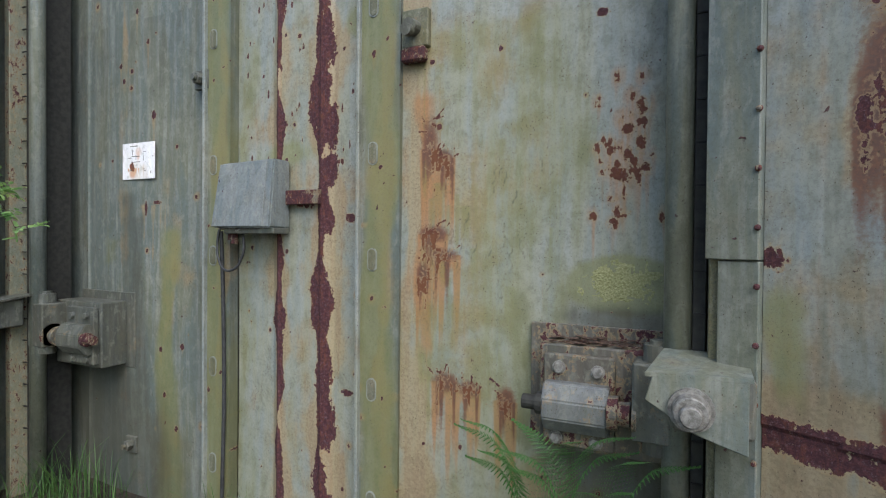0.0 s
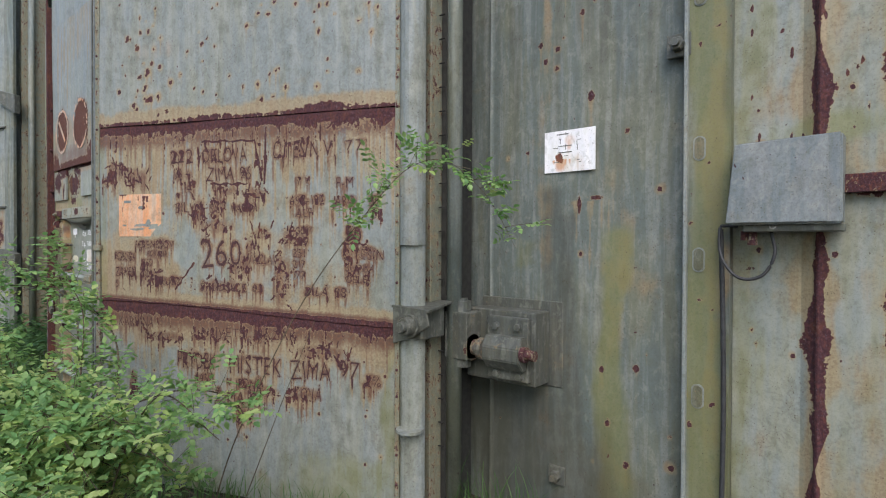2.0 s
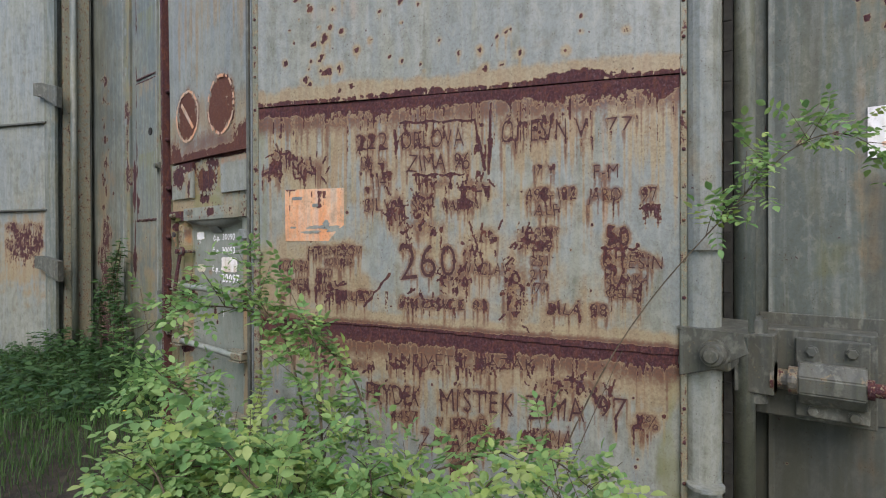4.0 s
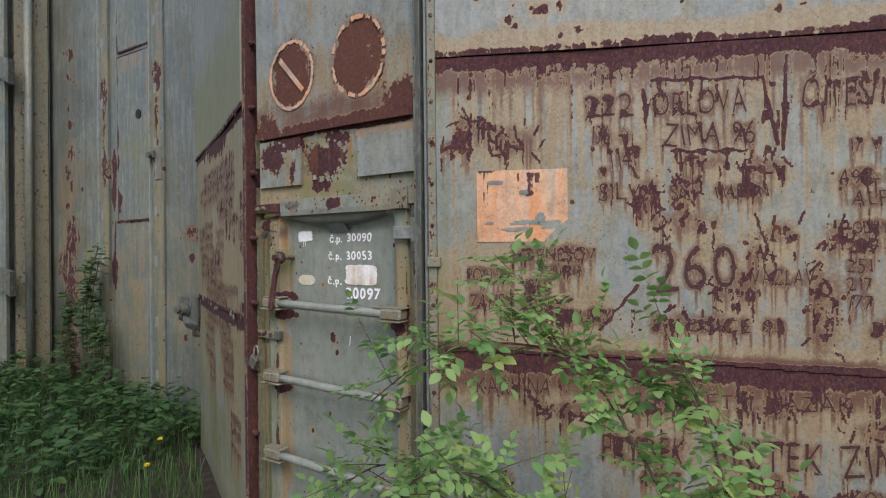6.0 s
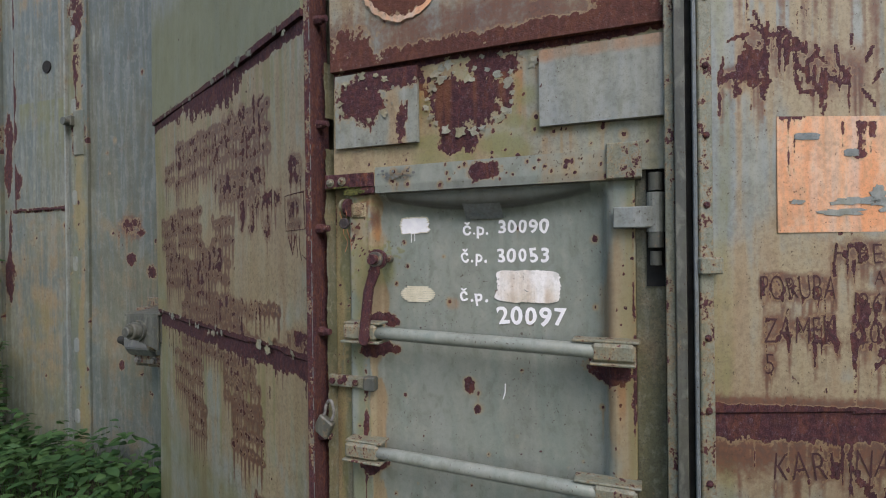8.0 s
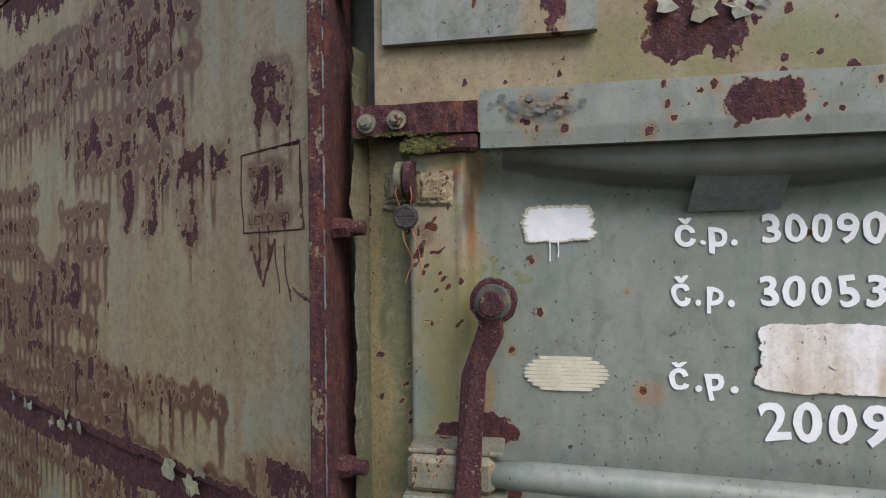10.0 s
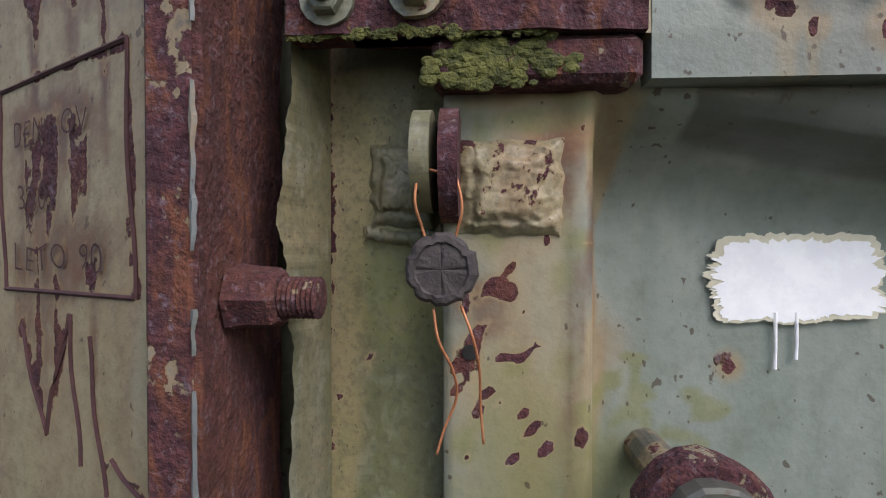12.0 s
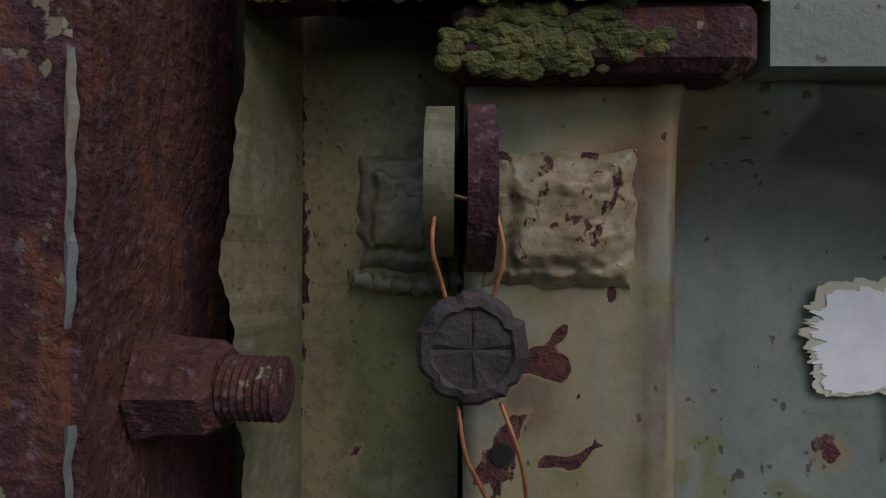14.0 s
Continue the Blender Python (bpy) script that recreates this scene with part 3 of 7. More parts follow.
# ---- wall bays between the gates ----
def bay(F, seed, far):
    W = group_of("wall_bay", F @ pose(-2.0, 0, GROUND), "grey-green sheet steel wall with slotted posts and rust runs", "wall", kind="structure")
    step = 0.02 if far else 0.0125
    # plain bay with the sign
    w = Wear(-4.2, -2.66, GROUND - 0.05, 6.0, step, seed)
    w.upright("stain", -3.42, 0.05, 0.35, 0.3, 6, 0.5, 1.3)
    w.upright("algae", -3.02, 0.085, 0.85, -1, 1.66, 0.25, 1.1, 1.0)
    w.upright("stain", -3.02, 0.08, 0.35, -1, 2.0, 0.25, 1.1, 1.0)
    w.upright("algae", -3.55, 0.13, 0.42, 1.25, 1.62, 0.2, 1.0)
    w.blob("dirt", -3.65, 0.45, 0.45, 0.75, 0.95)
    w.blob("dirt", -3.3, 0.1, 0.5, 0.6, 0.7)
    # grime bands, partly darkened to stand in for lens edge falloff
    w.upright("dirt", -3.27, 0.10, 0.65, -1, 1.75, 0.25, 0.9, 0.4)
    w.upright("dirt", -2.74, 0.09, 0.45, -1, 6, 0.25, 0.7, 1.4)
    w.weep(40, 2.9, -4.1, -2.7, 0.4, 2.6, 0.45, (0.015, 0.05), "dirt")
    w.upright("dirt", -3.38, 0.09, 0.6, -1, 1.9, 0.4, 1.0, 2.0)
    w.upright("dirt", -3.95, 0.10, 0.2, -1, 6, 0.3, 0.6, 2.0)
    for x, z, r in ((-3.15, 2.29, 0.02), (-3.42, 2.52, 0.013), (-3.45, 2.62, 0.012), (-3.2, 2.75, 0.014), (-3.3, 2.95, 0.012), (-3.53, 2.02, 0.01), (-3.05, 0.55, 0.018), (-2.95, 0.35, 0.018), (-2.9, 0.86, 0.014), (-3.08, 0.83, 0.014)):
        w.blob("rust", x, z, r, r * 1.5, 1.0)
        w.drip(x, z, 0.25, r, 0.6, "stain")
    w.blob("rust", -3.21, 1.70, 0.012, 0.05, 1.0)
    w.blob("rust", -3.13, 1.74, 0.05, 0.012, 0.8)
    w.blob("orange", -3.27, 1.95, 0.04, 0.12, 0.3)
    w.weep(8, 1.72, -3.25, -3.0, 0.1, 0.5, 0.55, kind="stain")
    w.pits(26, -3.8, -2.7, 0.2, 4.5)
    if far:
        for z in np.arange(1.0, 4.2, 0.16):
            w.blob("rust", -3.45 + rng.uniform(-0.1, 0.1), z + rng.uniform(-0.08, 0.08), rng.uniform(0.05, 0.16), rng.uniform(0.04, 0.11), 0.55)
        w.upright("rust", -3.45, 0.22, 0.6, -1, 2.0, 0.3)
        w.upright("stain", -3.45, 0.3, 0.5, -1, 3.0, 0.3)
        w.upright("dirt", -3.4, 0.5, 0.5)
    fit_sheet(w, "sheet", WALL, W, F, depth=lambda U, Z: 0.012 * np.sin((U + 3.1) * 5.2) + 0.02 * (U < -3.80) - 0.010 * np.exp(-((U + 3.80) / 0.012) ** 2) + 0.004 * np.sin(Z * 1.7 + U * 3))
    # folded bay with the two rusting ridges
    w = Wear(-2.47, -1.60, GROUND - 0.05, 6.0, step if far else 0.008, seed + 1)
    if not far:
        w.upright("rust", -2.145, 0.030, 0.95, vary=0.5, freq=2.3, phase=0.6)
        w.upright("rust", -1.86, 0.038, 0.95, vary=0.55, freq=1.7, phase=2.2)
        for z, h, wd in ((2.12, 0.14, 0.055), (1.88, 0.10, 0.05), (1.62, 0.07, 0.04), (0.55, 0.16, 0.06), (0.10, 0.1, 0.05), (1.2, 0.1, 0.035), (2.52, 0.1, 0.05)):
            w.blob("rust", -1.83 + rng.uniform(-0.01, 0.02), z, wd, h, 0.95)
        w.blob("rust", -1.69, 1.63, 0.045, 0.03, 0.75)
        w.blob("rust", -1.72, 0.72, 0.05, 0.022, 0.9)
        w.blob("rust", -1.98, 1.73, 0.13, 0.05, 0.8)
        w.blob("stain", -1.98, 1.85, 0.16, 0.12, 0.6)
        w.blob("algae", -2.1, 1.98, 0.25, 0.08, 0.75)
        w.blob("algae", -1.63, 2.63, 0.10, 0.09, 1.0)
        w.drip(-1.64, 2.6, 0.6, 0.02, 0.7, "orange")
        w.upright("stain", -2.0, 0.35, 0.30, vary=0.2)
        w.upright("algae", -2.0, 0.10, 0.30, vary=0.3)
        w.upright("stain", -2.145, 0.07, 0.75, vary=0.3)
        w.upright("stain", -1.84, 0.10, 0.75, vary=0.3)
        w.upright("algae", -2.42, 0.10, 0.5, vary=0.3)
        w.pits(40, -2.45, -1.62, 0.2, 4.5, 0.004, 0.014)
        for _ in range(60):
            w.blob("rust", rng.uniform(-2.4, -1.65), rng.uniform(1.9, 3.2), 0.007, rng.uniform(0.01, 0.03), 0.8)
    else:
        w.seam("rust", 1.86, 0.04, 0.03, 0.5)
        w.upright("rust", -2.40, 0.035, 0.9, 1.0, 2.8, 0.7, 2.0)
        w.upright("algae", -2.1, 0.6, 0.35, -1, 1.2)
        w.blob("stain", -2.0, 1.0, 0.4, 0.8, 0.5)
        w.pits(14, -2.4, -1.65, 0.3, 4.5)

    def folds(U, Z):
        return 0.035 - 0.03 * np.clip(1 - (np.abs(U + 2.0) - 0.145) / 0.06, 0, 1) - 0.012 * np.exp(-((np.abs(U + 2.0) - 0.145) / 0.012) ** 2) + 0.004 * np.sin(Z * 2.1)

    fit_sheet(w, "sheet", BAYP if not far else WALL, W, F, depth=folds if not far else (lambda U, Z: 0.0 * U))
    if far:
        bm = B()
        for z0, z1 in ((1.86, 3.72), (3.76, 5.9)):
            p = Wear(-2.30, -1.62, z0, z1, 0.012, seed + 5)
            p.upright("rust", -2.30, 0.016, 0.85, vary=0.8, freq=2.4)
            p.upright("rust", -2.29, 0.045, 0.75, 1.9, 2.7, 0.8, 2.4)
            p.upright("rust", -1.62, 0.022, 0.85, vary=0.6, freq=1.9)
            p.seam("rust", z0, 0.03, 0.1, 0.7)
            p.seam("rust", z1, 0.1, 0.022, 0.8)
            p.weep(20, z1, -2.28, -1.64, 0.2, 1.2, 0.5, (0.01, 0.04), "stain")
            p.weep(14, z0 + 0.9, -2.28, -1.64, 0.3, 0.9, 0.6, (0.02, 0.06), "algae")
            fit_sheet(p, "cover_panel", WALL, W, F @ pose(0, -0.014, 0), "pale panel with rusting edges", depth=lambda U, Z: 0.004 * np.sin(U * 5 + Z), thick=0.012)
        bm = B()
        tube(bm, [(-1.86, -0.024, 3.02), (-1.86, 0.0, 3.02)], 0.05, 14)
        fit_part("port", bm, DARK, W, F, "round dark hole")
    # bay beside the next gate
    w = Wear(-1.37, 0.1, GROUND - 0.05, 6.0, step if far else 0.008, seed + 2)
    if not far:
        w.upright("orange", -1.24, 0.05, 0.75, 0.9, 2.3, 0.5, 2.0)
        w.upright("stain", -1.05, 0.40, 0.34, -1, 2.6, 0.3, 1.0)
        w.upright("stain", -1.30, 0.08, 0.8, -1, 2.9, 0.3, 1.0)
        w.upright("algae", -0.85, 0.40, 0.55, 0.2, 2.6, 0.3, 1.0)
        for x, z, a, b in ((-1.22, 1.95, 0.035, 0.10), (-1.15, 1.9, 0.05, 0.03), (-1.2, 1.55, 0.07, 0.03), (-1.15, 1.45, 0.08, 0.025), (-1.25, 1.35, 0.03, 0.06), (-1.13, 0.86, 0.06, 0.04), (-1.02, 0.84, 0.05, 0.03), (-0.84, 0.80, 0.04, 0.05)):
            w.blob("rust", x, z, a * 0.8, b * 0.8, 0.42)
            w.blob("smear", x, z, a * 1.2, b * 1.3, 0.75)
            w.strokes(9, x, z, a * 1.1, b * 1.4, 0.62)
            w.blob("orange", x, z - 0.03, a * 1.5, b * 1.9, 0.85)
            w.weep(12, z, x - a, x + a, 0.2, 0.7, 1.0, (0.010, 0.026), "orange")
            w.weep(4, z, x - a, x + a, 0.1, 0.4, 0.8, (0.008, 0.016), "smear")
            w.weep(5, z, x - a, x + a, 0.06, 0.3, 0.62, (0.005, 0.009))
        for _ in range(70):
            w.drip(rng.uniform(-1.3, -0.5), rng.uniform(0.9, 2.6), rng.uniform(0.2, 0.8), rng.uniform(0.01, 0.05), rng.uniform(0.3, 0.7), "algae")
        for _ in range(30):
            x, z = rng.uniform(-1.28, -0.55), rng.uniform(1.1, 1.95)
            lean = rng.uniform(-0.4, 0.4)
            for d in np.linspace(0, rng.uniform(0.04, 0.14), 16):
                w.blob("dirt", x + lean * d + 0.006 * math.sin(d * 90), z - d, 0.006, 0.008, rng.uniform(0.3, 0.7))
        for _ in range(46):
            x, z = rng.normal(-0.36, 0.07), rng.normal(1.86, 0.17)
            w.blob("rust", x, z, rng.uniform(0.012, 0.034), rng.uniform(0.016, 0.04), 0.56)
            w.blob("orange", x, z, 0.05, 0.07, 0.5)
            w.drip(x, z, rng.uniform(0.1, 0.4), 0.014, 0.6, "orange")
        w.blob("algae", -0.35, 1.34, 0.20, 0.11, 1.0, 2.0)
        w.blob("dirt", -0.35, 1.20, 0.30, 0.07, 0.8)
        w.blob("dirt", -0.35, 0.6, 0.35, 0.5, 0.9)
        w.upright("algae", -0.62, 0.06, 0.5, 0.8, 1.8)
        w.blob("rust", -0.44, 2.45, 0.03, 0.02, 0.9)
        w.pits(24, -1.3, -0.2, 0.4, 3.4, 0.005, 0.014)
    else:
        w.blob("stain", -1.0, 1.0, 0.5, 1.2, 0.30)
        w.upright("orange", -1.25, 0.03, 0.45, 1.0, 2.3, 0.4)
        for x, z, a, b in ((-0.95, 1.45, 0.05, 0.05), (-0.75, 1.35, 0.05, 0.06), (-1.05, 0.65, 0.03, 0.05), (-0.85, 1.65, 0.06, 0.03)):
            w.blob("rust", x, z, a, b, 0.9)
        w.letters(lettering("VPS", -1.12, -0.85, 1.62, 0.13, 0.08, rng), 0.55, 1, 0.3)
        w.pits(24, -1.3, -0.3, 0.4, 3.4, 0.006, 0.018)
        w.upright("dirt", -0.9, 0.7, 0.45, -1, 4.0)
    fit_sheet(w, "sheet", WALL if far else BAYP, W, F, depth=lambda U, Z: 0.010 * np.sin((U + 1.0) * 6.0) + 0.004 * np.sin(Z * 1.9 + U * 2))
    # slotted posts
    for x0, x1, lip in ((-2.66, -2.47, -2.66), (-1.60, -1.37, -1.60)):
        w = Wear(x0, x1, GROUND - 0.05, 6.0, 0.02, seed + 7)
        w.upright("algae", (x0 + x1) / 2, 0.10, 1.0 if not far else 0.5, -1, 6, 0.15, 1.0)
        w.upright("stain", (x0 + x1) / 2 + 0.03, 0.05, 0.6, -1, 6, 0.3, 1.4)
        w.pits(30, x0, x1, 0.2, 4.5, 0.006, 0.014, 0.8)
        w.upright("dirt", x1, 0.03, 0.5)
        if far:
            w.upright("rust", (x0 + x1) / 2, 0.06, 0.62, 2.2, 3.6, 0.5)
        post = fit_sheet(w, "post", WALL, W, F @ pose(0, -0.03, 0), "algae-streaked slotted steel post", thick=0.06)
        bm = B()
        box(bm, lip - 0.006, lip + 0.012, -0.055, 0.02, GROUND, 6.0, 0.003)
        fit_part("lip", bm, PAINT, post, F)
        for z in (0.22, 0.78, 1.42, 1.94, 2.66, 3.24, 3.95, 4.5):
            c = 0.5 * (x0 + x1) - 0.035
            # rims take a paler paint that stands in for their edge highlight
            for nm, grow, y, mat in (("slot_rim", 0.007, -0.0335, PAINT), ("slot", 0.0, -0.0365, PAINT if far else OLIVE)):
                bm = B()
                r = 0.021 + grow
                rim = [(c + r * math.cos(a), z + (0.03 if math.sin(a) > 0 else -0.03) + r * math.sin(a)) for a in np.linspace(0.05, 2 * math.pi + 0.05, 20, endpoint=False)]
                prism(bm, rim, y, -0.029)
                fit_part(nm, bm, mat, post, F)
    return W


bay(BWF, 11, False)
bay(BLF, 31, True)
for dx in (8.9,):
    bm = B()
    box(bm, dx - 4.2, dx + 0.1, 2.25, 2.3, GROUND - 0.05, 6.0, 0)
    tagged(link_mesh("wall_bay_plain", bm, WALL), "grey-green sheet steel wall", "wall", kind="structure")
bm = B()
box(bm, -22, 12, 2.55, 2.7, GROUND - 0.1, 5.0, 0)
tagged(link_mesh("wall_back", bm, WALL), "grey-green steel wall behind the bays", "wall", kind="structure")


# ---- gate leaves ----
def leaf_edges(T, F, u0, u1, left_strip, right_strip):
    """Riveted edge strips of a leaf."""
    for a, b in ((u0, left_strip), (right_strip, u1)):
        bm = B()
        box(bm, a, b, -0.014, 0.012, GROUND - 0.02, TOP, 0.003)
        strip = fit_part("edge_strip", bm, STRAP, T, F)
        for z in np.arange(0.12, 3.4, 0.165):
            bm = B()
            zz = z + rng.uniform(-0.01, 0.01)
            x = (a + b) / 2
            tube(bm, [(x, -0.012, zz), (x, -0.018, zz), (x, -0.021, zz)], [0.009, 0.008, 0.004], 8)
            fit_part("rivet", bm, RUSTY, strip, F)


leafR = group_of("gate_leaf", RPF @ pose(1.1, 0, GROUND), "grey-green steel gate leaf covered in rusty scratched writing", "gate", "gate leaves")
w = Wear(0.035, 2.19, GROUND - 0.02, 2.265, 0.0055, 51)
SEAM = 1.098


def seam_line(U):
    return SEAM - 0.037 * U + 0.012 * np.sin(U * 2.4)


def swell(U, Z):
    return np.where(Z < seam_line(U), 0.007, 0.0) + 0.004 * np.sin(U * 3.1 + Z * 2.3) + 0.003 * np.sin(U * 7 - Z * 4)


w.seam("rust", SEAM, 0.03, 0.09, 1.0, -0.037)
w.seam("smear", SEAM, 0.06, 0.20, 0.75, -0.037)
w.seam("smear", 2.265, 0.2, 0.20, 0.7)
w.weep(60, 2.2, 0.1, 2.17, 0.1, 0.6, 0.60, (0.005, 0.012), "smear")
w.weep(40, SEAM - 0.05, 0.1, 2.17, 0.1, 0.4, 0.60, (0.005, 0.012), "smear", -0.037)
w.seam("stain", SEAM, 0.12, 0.30, 0.9, -0.037)
w.seam("rust", 2.265, 0.2, 0.075, 0.95)
for u, a, b in ((0.55, 0.16, 0.13), (1.0, 0.25, 0.10), (0.35, 0.08, 0.09), (1.9, 0.2, 0.14), (2.12, 0.06, 0.16), (1.6, 0.14, 0.11), (0.75, 0.1, 0.16)):
    w.blob("rust", u, 2.255, a, b * 0.8, 0.68)
w.blob("stain", 1.1, 1.62, 1.3, 0.65, 0.20)
w.blob("stain", 1.2, 0.75, 1.0, 0.3, 0.14)
w.blob("stain", 1.3, 1.25, 1.1, 0.25, 0.42)
w.blob("stain", 0.2, 1.3, 0.25, 0.35, 0.6)
w.upright("orange", 1.86, 0.02, 0.5, 1.5, 2.2)
w.weep(110, 2.22, 0.1, 2.17, 0.05, 0.5, 0.52, (0.004, 0.007))
w.weep(150, 2.24, 0.1, 2.17, 0.2, 1.1, 0.8, (0.006, 0.022), "stain")
w.weep(90, SEAM - 0.05, 0.1, 2.17, 0.05, 0.32, 0.54, (0.004, 0.008), "rust", -0.037)
w.weep(90, SEAM - 0.03, 0.1, 2.17, 0.2, 0.6, 0.7, (0.006, 0.02), "stain", -0.037)
for u, z, a, b in ((0.14, 1.97, 0.03, 0.09), (0.20, 2.0, 0.05, 0.03), (0.33, 1.93, 0.11, 0.07), (0.1, 1.92, 0.05, 0.02), (0.98, 1.60, 0.11, 0.05), (0.98, 1.72, 0.06, 0.06), (1.0, 1.22, 0.15, 0.045), (1.30, 1.55, 0.07, 0.05), (1.24, 1.48, 0.05, 0.04), (1.45, 1.28, 0.06, 0.17), (1.15, 1.35, 0.09, 0.06), (1.05, 1.82, 0.09, 0.03), (1.25, 1.80, 0.09, 0.04), (0.84, 1.70, 0.05, 0.08), (0.45, 1.27, 0.08, 0.06), (1.50, 1.55, 0.05, 0.05),
                   (0.55, 0.88, 0.16, 0.035), (0.95, 0.90, 0.18, 0.035), (1.25, 0.90, 0.1, 0.03), (1.7, 0.84, 0.2, 0.05), (0.3, 0.55, 0.03, 0.08), (1.18, 0.42, 0.06, 0.05), (1.30, 0.58, 0.12, 0.03), (1.55, 0.56, 0.09, 0.03)):
    w.blob("rust", u, z, a, b, 0.26)
    w.blob("smear", u, z, a * 1.1, b * 1.1, 0.62)
    w.scribble(int(1800 * a * b) + 8, u, z, a, b, 0.66)
    w.weep(8, z, u - a, u + a, 0.05, 0.25, 0.7, (0.005, 0.01), "smear")
    w.blob("stain", u, z - 0.03, a * 1.3, b * 1.6, 0.8)
    w.weep(7, z, u - a, u + a, 0.05, 0.22, 0.62)
w.upright("algae", 1.9, 0.5, 0.55, -1, 0.32, 0.3)
w.upright("algae", 1.0, 1.2, 0.45, -1, 0.14, 0.2)
w.upright("algae", 0.06, 0.03, 0.5)
w.upright("algae", 2.15, 0.05, 0.55, -1, 1.0)
w.pits(60, 0.1, 2.15, 0.1, 2.2, 0.004, 0.011)
# the scratched lines: words, start, end, foot, height
LINES = (
    ("222", 0.61, 0.80, 2.005, 0.085), ("ORLOVÁ", 0.86, 1.20, 2.00, 0.09), ("136 \u2192", 0.63, 0.78, 1.90, 0.075), ("ZIMA 96", 0.90, 1.23, 1.885, 0.085),
    ("\u201e114\u201c", 0.66, 0.82, 1.80, 0.085), ("SILVA", 0.66, 0.88, 1.685, 0.065), ("SY", 0.92, 1.0, 1.68, 0.06), ("MAIDEN", 1.08, 1.27, 1.685, 0.05),
    ("Č.TEŠÍN", 1.38, 1.70, 2.005, 0.10), ("V.", 1.73, 1.82, 2.0, 0.10), ("77'", 1.87, 2.02, 2.03, 0.065), ("F-M", 1.81, 1.93, 1.815, 0.065),
    ("JARO", 1.79, 1.94, 1.71, 0.06), ("97", 2.02, 2.10, 1.70, 0.07), ("498-192", 1.50, 1.74, 1.72, 0.06), ("17 V", 1.53, 1.64, 1.84, 0.05), ("ALF", 1.54, 1.66, 1.645, 0.055),
    ("260", 0.85, 1.17, 1.345, 0.165), ("H.BENEŠOV", 0.33, 0.65, 1.455, 0.05), ("ADRIANA", 0.43, 0.60, 1.405, 0.035), ("PORUBA", 0.15, 0.34, 1.37, 0.06), ("1260", 0.37, 0.48, 1.335, 0.05),
    ("ZÁMEK", 0.16, 0.34, 1.265, 0.065), ("200", 0.38, 0.48, 1.26, 0.055), ("5", 0.16, 0.19, 1.19, 0.05), ("SRUBY", 0.50, 0.71, 1.215, 0.055), ("Š.KOŠICE 93", 0.85, 1.32, 1.185, 0.05),
    ("ODRY", 1.54, 1.66, 1.545, 0.045), ("269", 1.52, 1.63, 1.475, 0.055), ("251", 1.52, 1.61, 1.405, 0.05), ("217", 1.52, 1.61, 1.34, 0.05), ("177", 1.52, 1.61, 1.275, 0.05), ("BÍLÁ 98", 1.60, 1.88, 1.175, 0.055),
    ("50", 1.87, 1.98, 1.50, 0.09), ("Č.TĚŠÍN", 1.85, 2.12, 1.395, 0.06), ("BLANKA", 1.87, 2.06, 1.325, 0.045), ("ČELEJ", 1.87, 2.03, 1.26, 0.045), ("VÁCLAV", 1.20, 1.42, 1.36, 0.06),
    ("KARVINÁ", 0.18, 0.48, 0.93, 0.07), ("NEJVĚTŠÍ MÁZÁK", 0.85, 1.55, 0.90, 0.055), ("FRÝDEK", 0.66, 0.97, 0.685, 0.105), ("MÍSTEK", 1.06, 1.45, 0.675, 0.115), ("ZIMA", 1.50, 1.78, 0.665, 0.115), ("97", 1.82, 1.97, 0.70, 0.10), (".2%", 1.98, 2.1, 0.66, 0.06),
    ("4457", 0.80, 0.95, 0.60, 0.06), ("V JEDNĚ", 1.05, 1.30, 0.585, 0.06), ("ŽIMA 97", 0.96, 1.32, 0.48, 0.08), ("KOVÁ", 1.52, 1.72, 0.545, 0.08),
)
for words, a, b, foot, high in LINES:
    made = lettering(words, a, b, foot, high, 0.085, rng)
    w.letters(made, 0.50 if high > 0.08 else 0.42, 1.6 if high > 0.08 else 1.1, 0.20, 0.80)
    fit_writing("scratched_writing", made, SCRATCH, leafR, RPF, -0.0012, depth=swell)
for p, q in (((0.86, 2.135), (1.25, 2.125)), ((1.25, 2.125), (1.30, 1.88)), ((0.93, 1.865), (1.2, 1.86)), ((2.02, 1.685), (2.10, 1.685)), ((2.02, 1.67), (2.10, 1.67)), ((0.66, 1.19), (0.80, 1.36)), ((1.33, 2.2), (1.32, 1.86)), ((0.83, 2.1), (0.84, 2.0)), ((1.85, 1.49), (2.0, 1.485)), ((1.22, 1.62), (1.26, 1.5))):
    for s in np.linspace(0, 1, 60):
        w.blob("rust", p[0] + s * (q[0] - p[0]), p[1] + s * (q[1] - p[1]) + 0.004 * math.sin(s * 19), 0.008, 0.008, 0.8)
    w.weep(8, (p[1] + q[1]) / 2, min(p[0], q[0]), max(p[0], q[0]) + 0.01, 0.04, 0.16, 0.6)
fit_sheet(w, "lower_sheet", PAINT, leafR, RPF, "painted steel sheet, scratched writing rusting through and running down",
          depth=swell)
w = Wear(0.035, 2.19, 2.27, TOP, 0.014, 52)
w.seam("rust", 2.27, 0.035, 0.1, 0.62)
w.seam("stain", 2.27, 0.12, 0.1, 0.9)
w.blob("rust", 1.75, 2.29, 0.2, 0.035, 0.9)
w.blob("rust", 0.9, 2.28, 0.35, 0.03, 0.8)
w.weep(26, 4.4, 0.1, 2.1, 0.5, 1.9, 0.7, (0.02, 0.06), "stain")
w.blob("orange", 0.5, 2.75, 0.3, 0.1, 0.4)
w.pits(70, 0.2, 2.1, 2.3, 3.1, 0.006, 0.013, 0.7)
